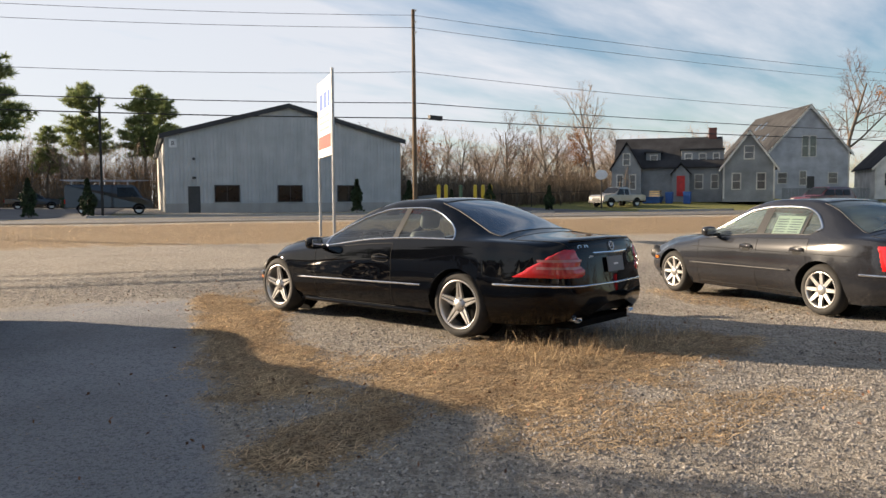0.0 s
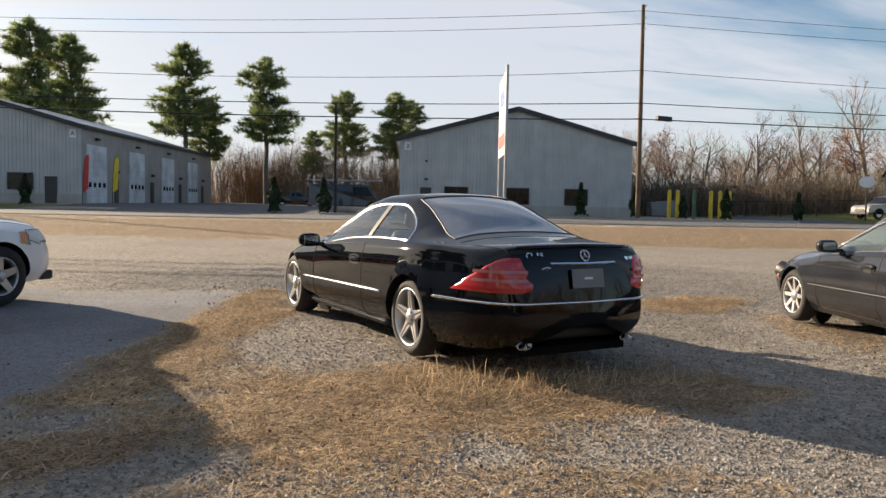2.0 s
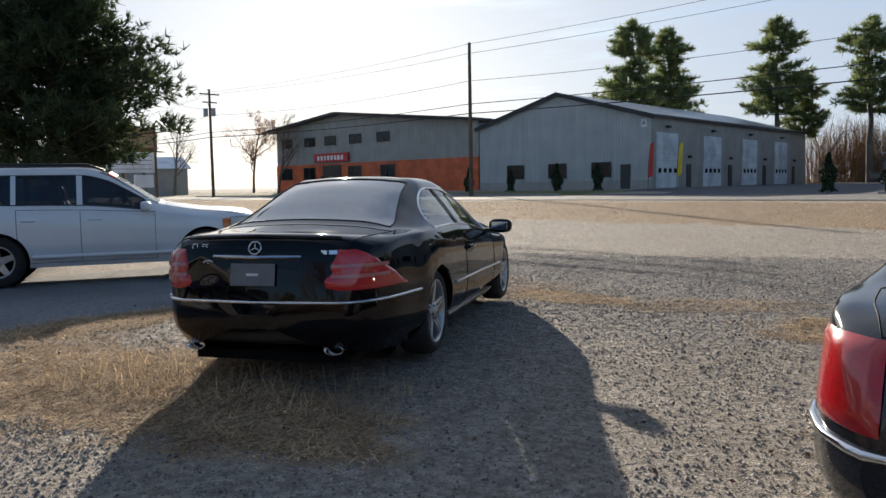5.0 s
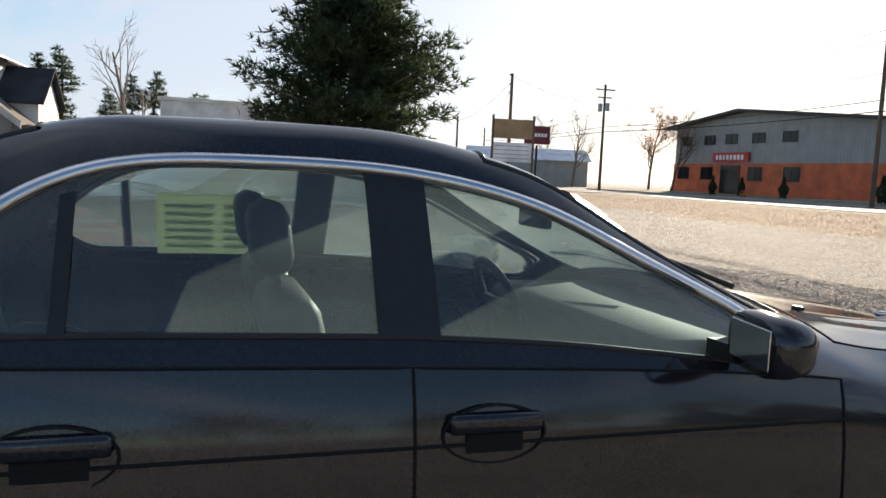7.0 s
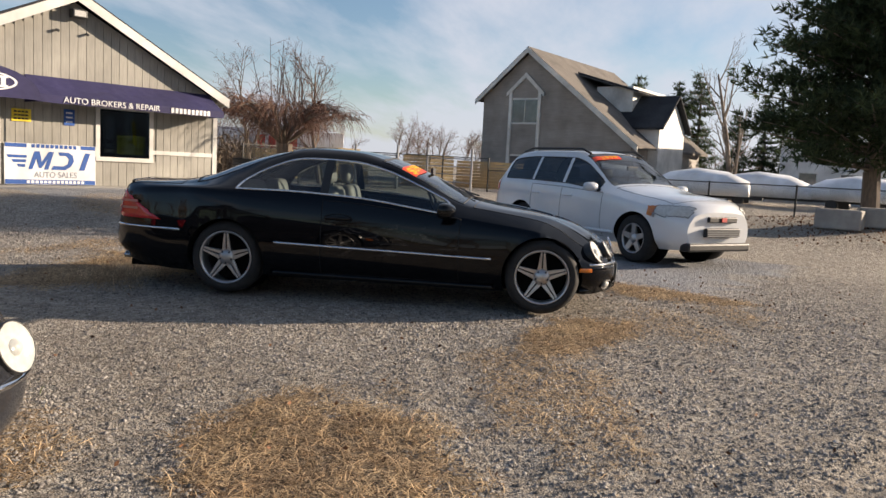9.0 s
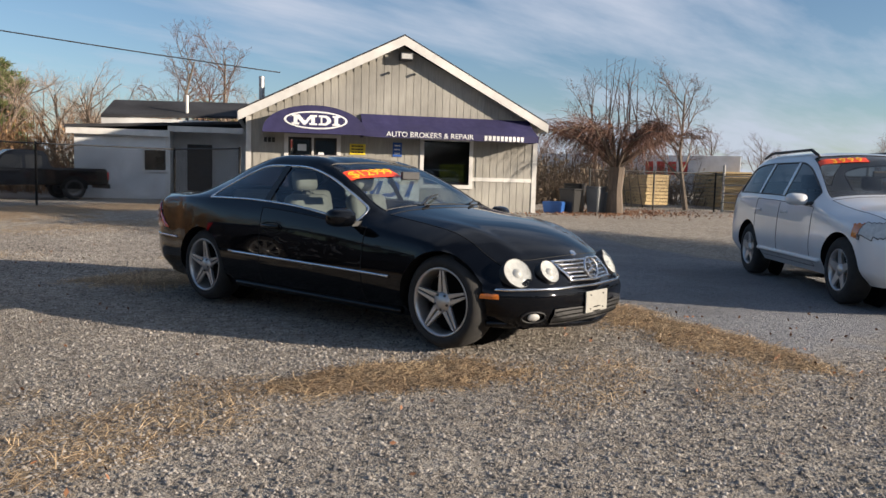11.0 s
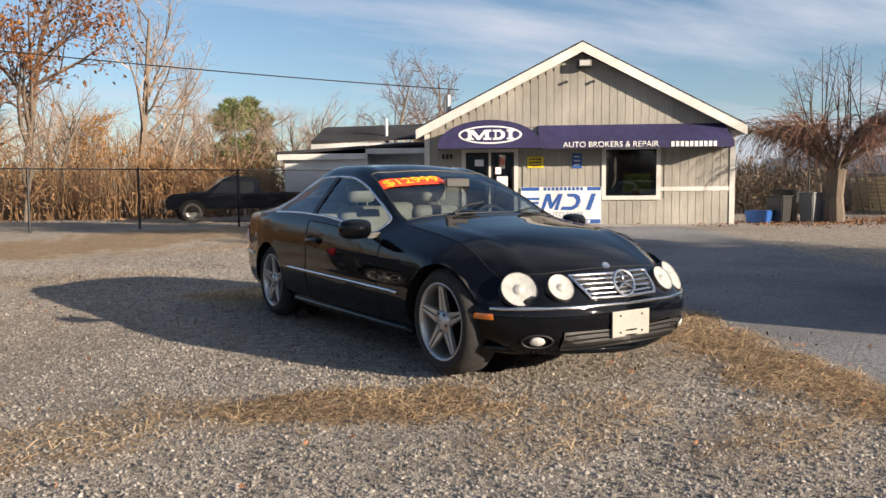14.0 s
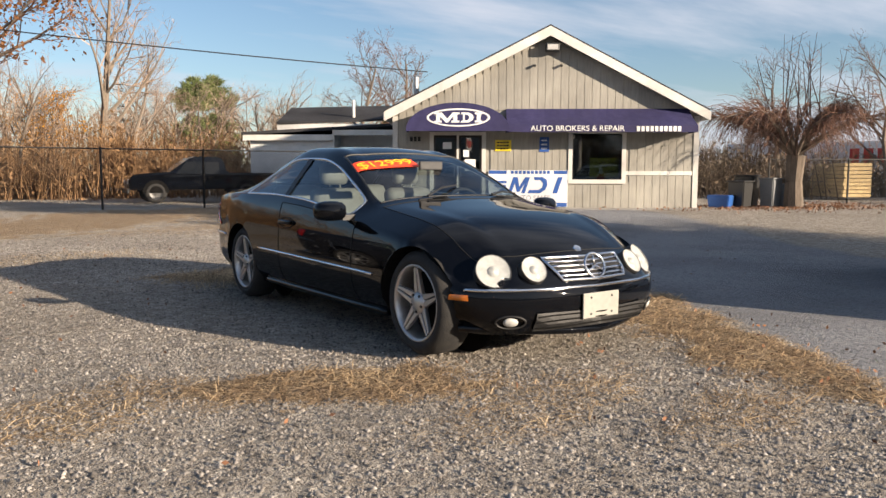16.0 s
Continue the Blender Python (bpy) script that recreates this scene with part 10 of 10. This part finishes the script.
# ---- pieces: boards of the office front, then grass and stones ----
rng = random.Random(4)
bx = XL + 0.16
while bx < XR - 0.16:
    w = 0.205 + 0.01 * rng.random()
    x1 = min(bx + w, XR - 0.15)
    spans = [(-0.12, 2.60), (2.62, None)]
    out = []
    for a, b in spans:
        b = b if b is not None else min(top(bx), top(x1)) - 0.02
        segs = [(a, b)]
        for h in holes:
            if x1 > h[0] - 0.02 and bx < h[1] + 0.02:
                segs = [q for s0, s1 in segs for q in ((s0, min(s1, h[2] - 0.02)), (max(s0, h[3] + 0.02), s1)) if q[1] - q[0] > 0.05]
        out += segs
    for a, b in out:
        if b - a < 0.08:
            continue
        bm = bmesh.new()
        d = 0.002 * rng.random()
        box(bm, bx + 0.006, x1 - 0.006, -0.010 - d, 0.010, a, b)
        part("board", bm, BOARD, front_wall)
    bx = x1


# small stones on the near gravel, dry blades in the straw, fallen leaves
def scatter(n, box_, seed, keep):
    r = np.random.RandomState(seed)
    x = box_[0] + (box_[1] - box_[0]) * r.rand(n)
    y = box_[2] + (box_[3] - box_[2]) * r.rand(n)
    k = keep(x, y, r.rand(n))
    return x[k], y[k], r


def path_near(x, y):
    """Nearness to the trodden round about the parked cars."""
    d = np.minimum.reduce([np.hypot(x - a, y - b) for a, b in ((-6, -6), (-4, -7), (-2, -7), (0, -7), (2, -6.5), (5, -5), (6, -1), (6, 1), (5, 3), (3, 4.5), (1, 4), (2, 2), (-1, -4), (-3, -4))])
    return d


def ground_z(x, y):
    i = np.clip(np.searchsorted(gx, x) - 1, 0, len(gx) - 2)
    j = np.clip(np.searchsorted(gy, y) - 1, 0, len(gy) - 2)
    fx, fy = (x - gx[i]) / (gx[i + 1] - gx[i]), (y - gy[j]) / (gy[j + 1] - gy[j])
    return (GZ[i, j] * (1 - fx) * (1 - fy) + GZ[i + 1, j] * fx * (1 - fy) + GZ[i, j + 1] * (1 - fx) * fy + GZ[i + 1, j + 1] * fx * fy)


def bulk(name, V, F, k, material, label, category, smooth=False):
    m = bpy.data.meshes.new(name)
    m.vertices.add(len(V))
    m.vertices.foreach_set("co", V.astype(np.float32).ravel())
    m.loops.add(F.size)
    m.loops.foreach_set("vertex_index", F.astype(np.int32).ravel())
    m.polygons.add(len(F))
    m.polygons.foreach_set("loop_start", np.arange(len(F)) * k)
    m.update(calc_edges=True)
    m.materials.append(material)
    return tagged(new(name, m), label, category, kind="stuff")


x, y, r = scatter(560000, (-8, 9, -9.5, 7), 3, lambda x, y, q: (q < np.clip(1.25 - path_near(x, y) / 4.5, 0.03, 1)) & (straw_mask(x, y) < 0.75) & (asphalt_mask(x, y) < 0.3))
n = len(x)
s = 0.0045 + 0.013 * r.rand(n) ** 3
octa = np.array([(1, 0, -0.2), (-0.4, 0.9, -0.2), (-0.6, -0.8, -0.2), (0, 0.1, 0.75)])
of = np.array([(0, 1, 3), (1, 2, 3), (2, 0, 3)])
a = r.rand(n) * 6.28
V = octa[None] * s[:, None, None] * (0.7 + 0.6 * r.rand(n, 4, 1))
V = V * np.stack([np.ones(n), 0.6 + 0.4 * r.rand(n), 0.6 + 0.4 * r.rand(n)], 1)[:, None]
ca, sa = np.cos(a)[:, None], np.sin(a)[:, None]
V = np.stack([V[..., 0] * ca - V[..., 1] * sa + x[:, None], V[..., 0] * sa + V[..., 1] * ca + y[:, None], V[..., 2] + (ground_z(x, y) + s * 0.25)[:, None]], -1)
bulk("gravel_stones", V.reshape(-1, 3), (of[None] + 4 * np.arange(n)[:, None, None]).reshape(-1, 3), 3, STONE, "loose grey gravel stones on the lot", "gravel")


def blades(count, box_, seed, keep, ln, wd, lie, name, material, label):
    x, y, r = scatter(count, box_, seed, keep)
    n = len(x)
    z = ground_z(x, y)
    a, L, up = r.rand(n) * 6.28, ln * (0.4 + r.rand(n)), lie * r.rand(n) ** 1.5
    dx, dy = np.cos(a) * L, np.sin(a) * L
    b = r.rand(n) * 6.28
    p0 = np.stack([x, y, z + 0.001 + 0.012 * r.rand(n)], 1)
    p1 = p0 + np.stack([dx * 0.5, dy * 0.5, up * L * 0.7 + 0.004], 1)
    p2 = p0 + np.stack([dx, dy, up * L * (0.7 + 0.4 * r.rand(n)) + 0.002], 1)
    sd = np.stack([-np.sin(a), np.cos(a), 0.4 * r.rand(n)], 1) * wd
    V = np.stack([p0 - sd, p0 + sd, p1 + sd, p1 - sd, p2, p2 + sd * 0.3], 1)
    F = np.array([(0, 1, 2, 3), (3, 2, 5, 4)])
    bulk(name, V.reshape(-1, 3), (F[None] + 6 * np.arange(n)[:, None, None]).reshape(-1, 4), 4, material, label, "grass")


near_box = (-6.5, 7.5, -8.5, 6.0)
blades(340000, near_box, 5, lambda x, y, q: q < np.clip(straw_mask(x, y) * 1.25 - 0.25, 0, 1), 0.085, 0.0021, 0.36, "dry_grass", STRAW, "matted dry straw-coloured grass on the lot")
blades(34000, (-40, 44, 10, 46), 6, lambda x, y, q: (q < straw_mask(x, y)) & (0.407 * x + 0.914 * y > 15), 0.16, 0.006, 0.7, "verge_grass", STRAW, "dry tan grass on the road verge")
blades(5000, (-1.2, 1.3, -3.1, -2.2), 8, lambda x, y, q: q < 0.30, 0.10, 0.0018, 1.6, "tall_dry_grass", STRAW, "taller dry grass behind the coupe")
blades(1400, near_box, 9, lambda x, y, q: (q < 0.5) & (fbm(x, y, 2.0, 9) > 0.55), 0.05, 0.0022, 1.2, "green_grass", GREEN_BLADE, "few short green blades in the gravel")
# leaves under the pine, by the weeping tree and sparse on the lot
V, F = [], []
rr = np.random.RandomState(14)
tw = Twigs()
for cx, cy, sx_, sy_, n in ((-13.0, 8.0, 1.6, 1.3, 900), (-16.2, -8.0, 2.0, 1.1, 1200), (-18.5, -8.7, 1.8, 1.3, 500), (1.0, -4.0, 3.5, 2.0, 160), (4.0, 1.5, 2.0, 2.0, 110), (-1.0, 2.8, 1.2, 1.4, 120), (-3.5, -3.0, 1.5, 1.2, 80)):
    for _ in range(n):
        px_, py_ = cx + rr.normal() * sx_, cy + rr.normal() * sy_
        tw.leaf(np.array([px_, py_, float(gz(px_, py_)) + 0.02 + 0.02 * rr.rand()]), 0.018 if abs(cx) < 6 else 0.035, rr)
tagged(new("fallen_leaves", tw.mesh("fallen_leaves", FALLEN)), "brown fallen leaves on the ground", "leaves", kind="stuff")
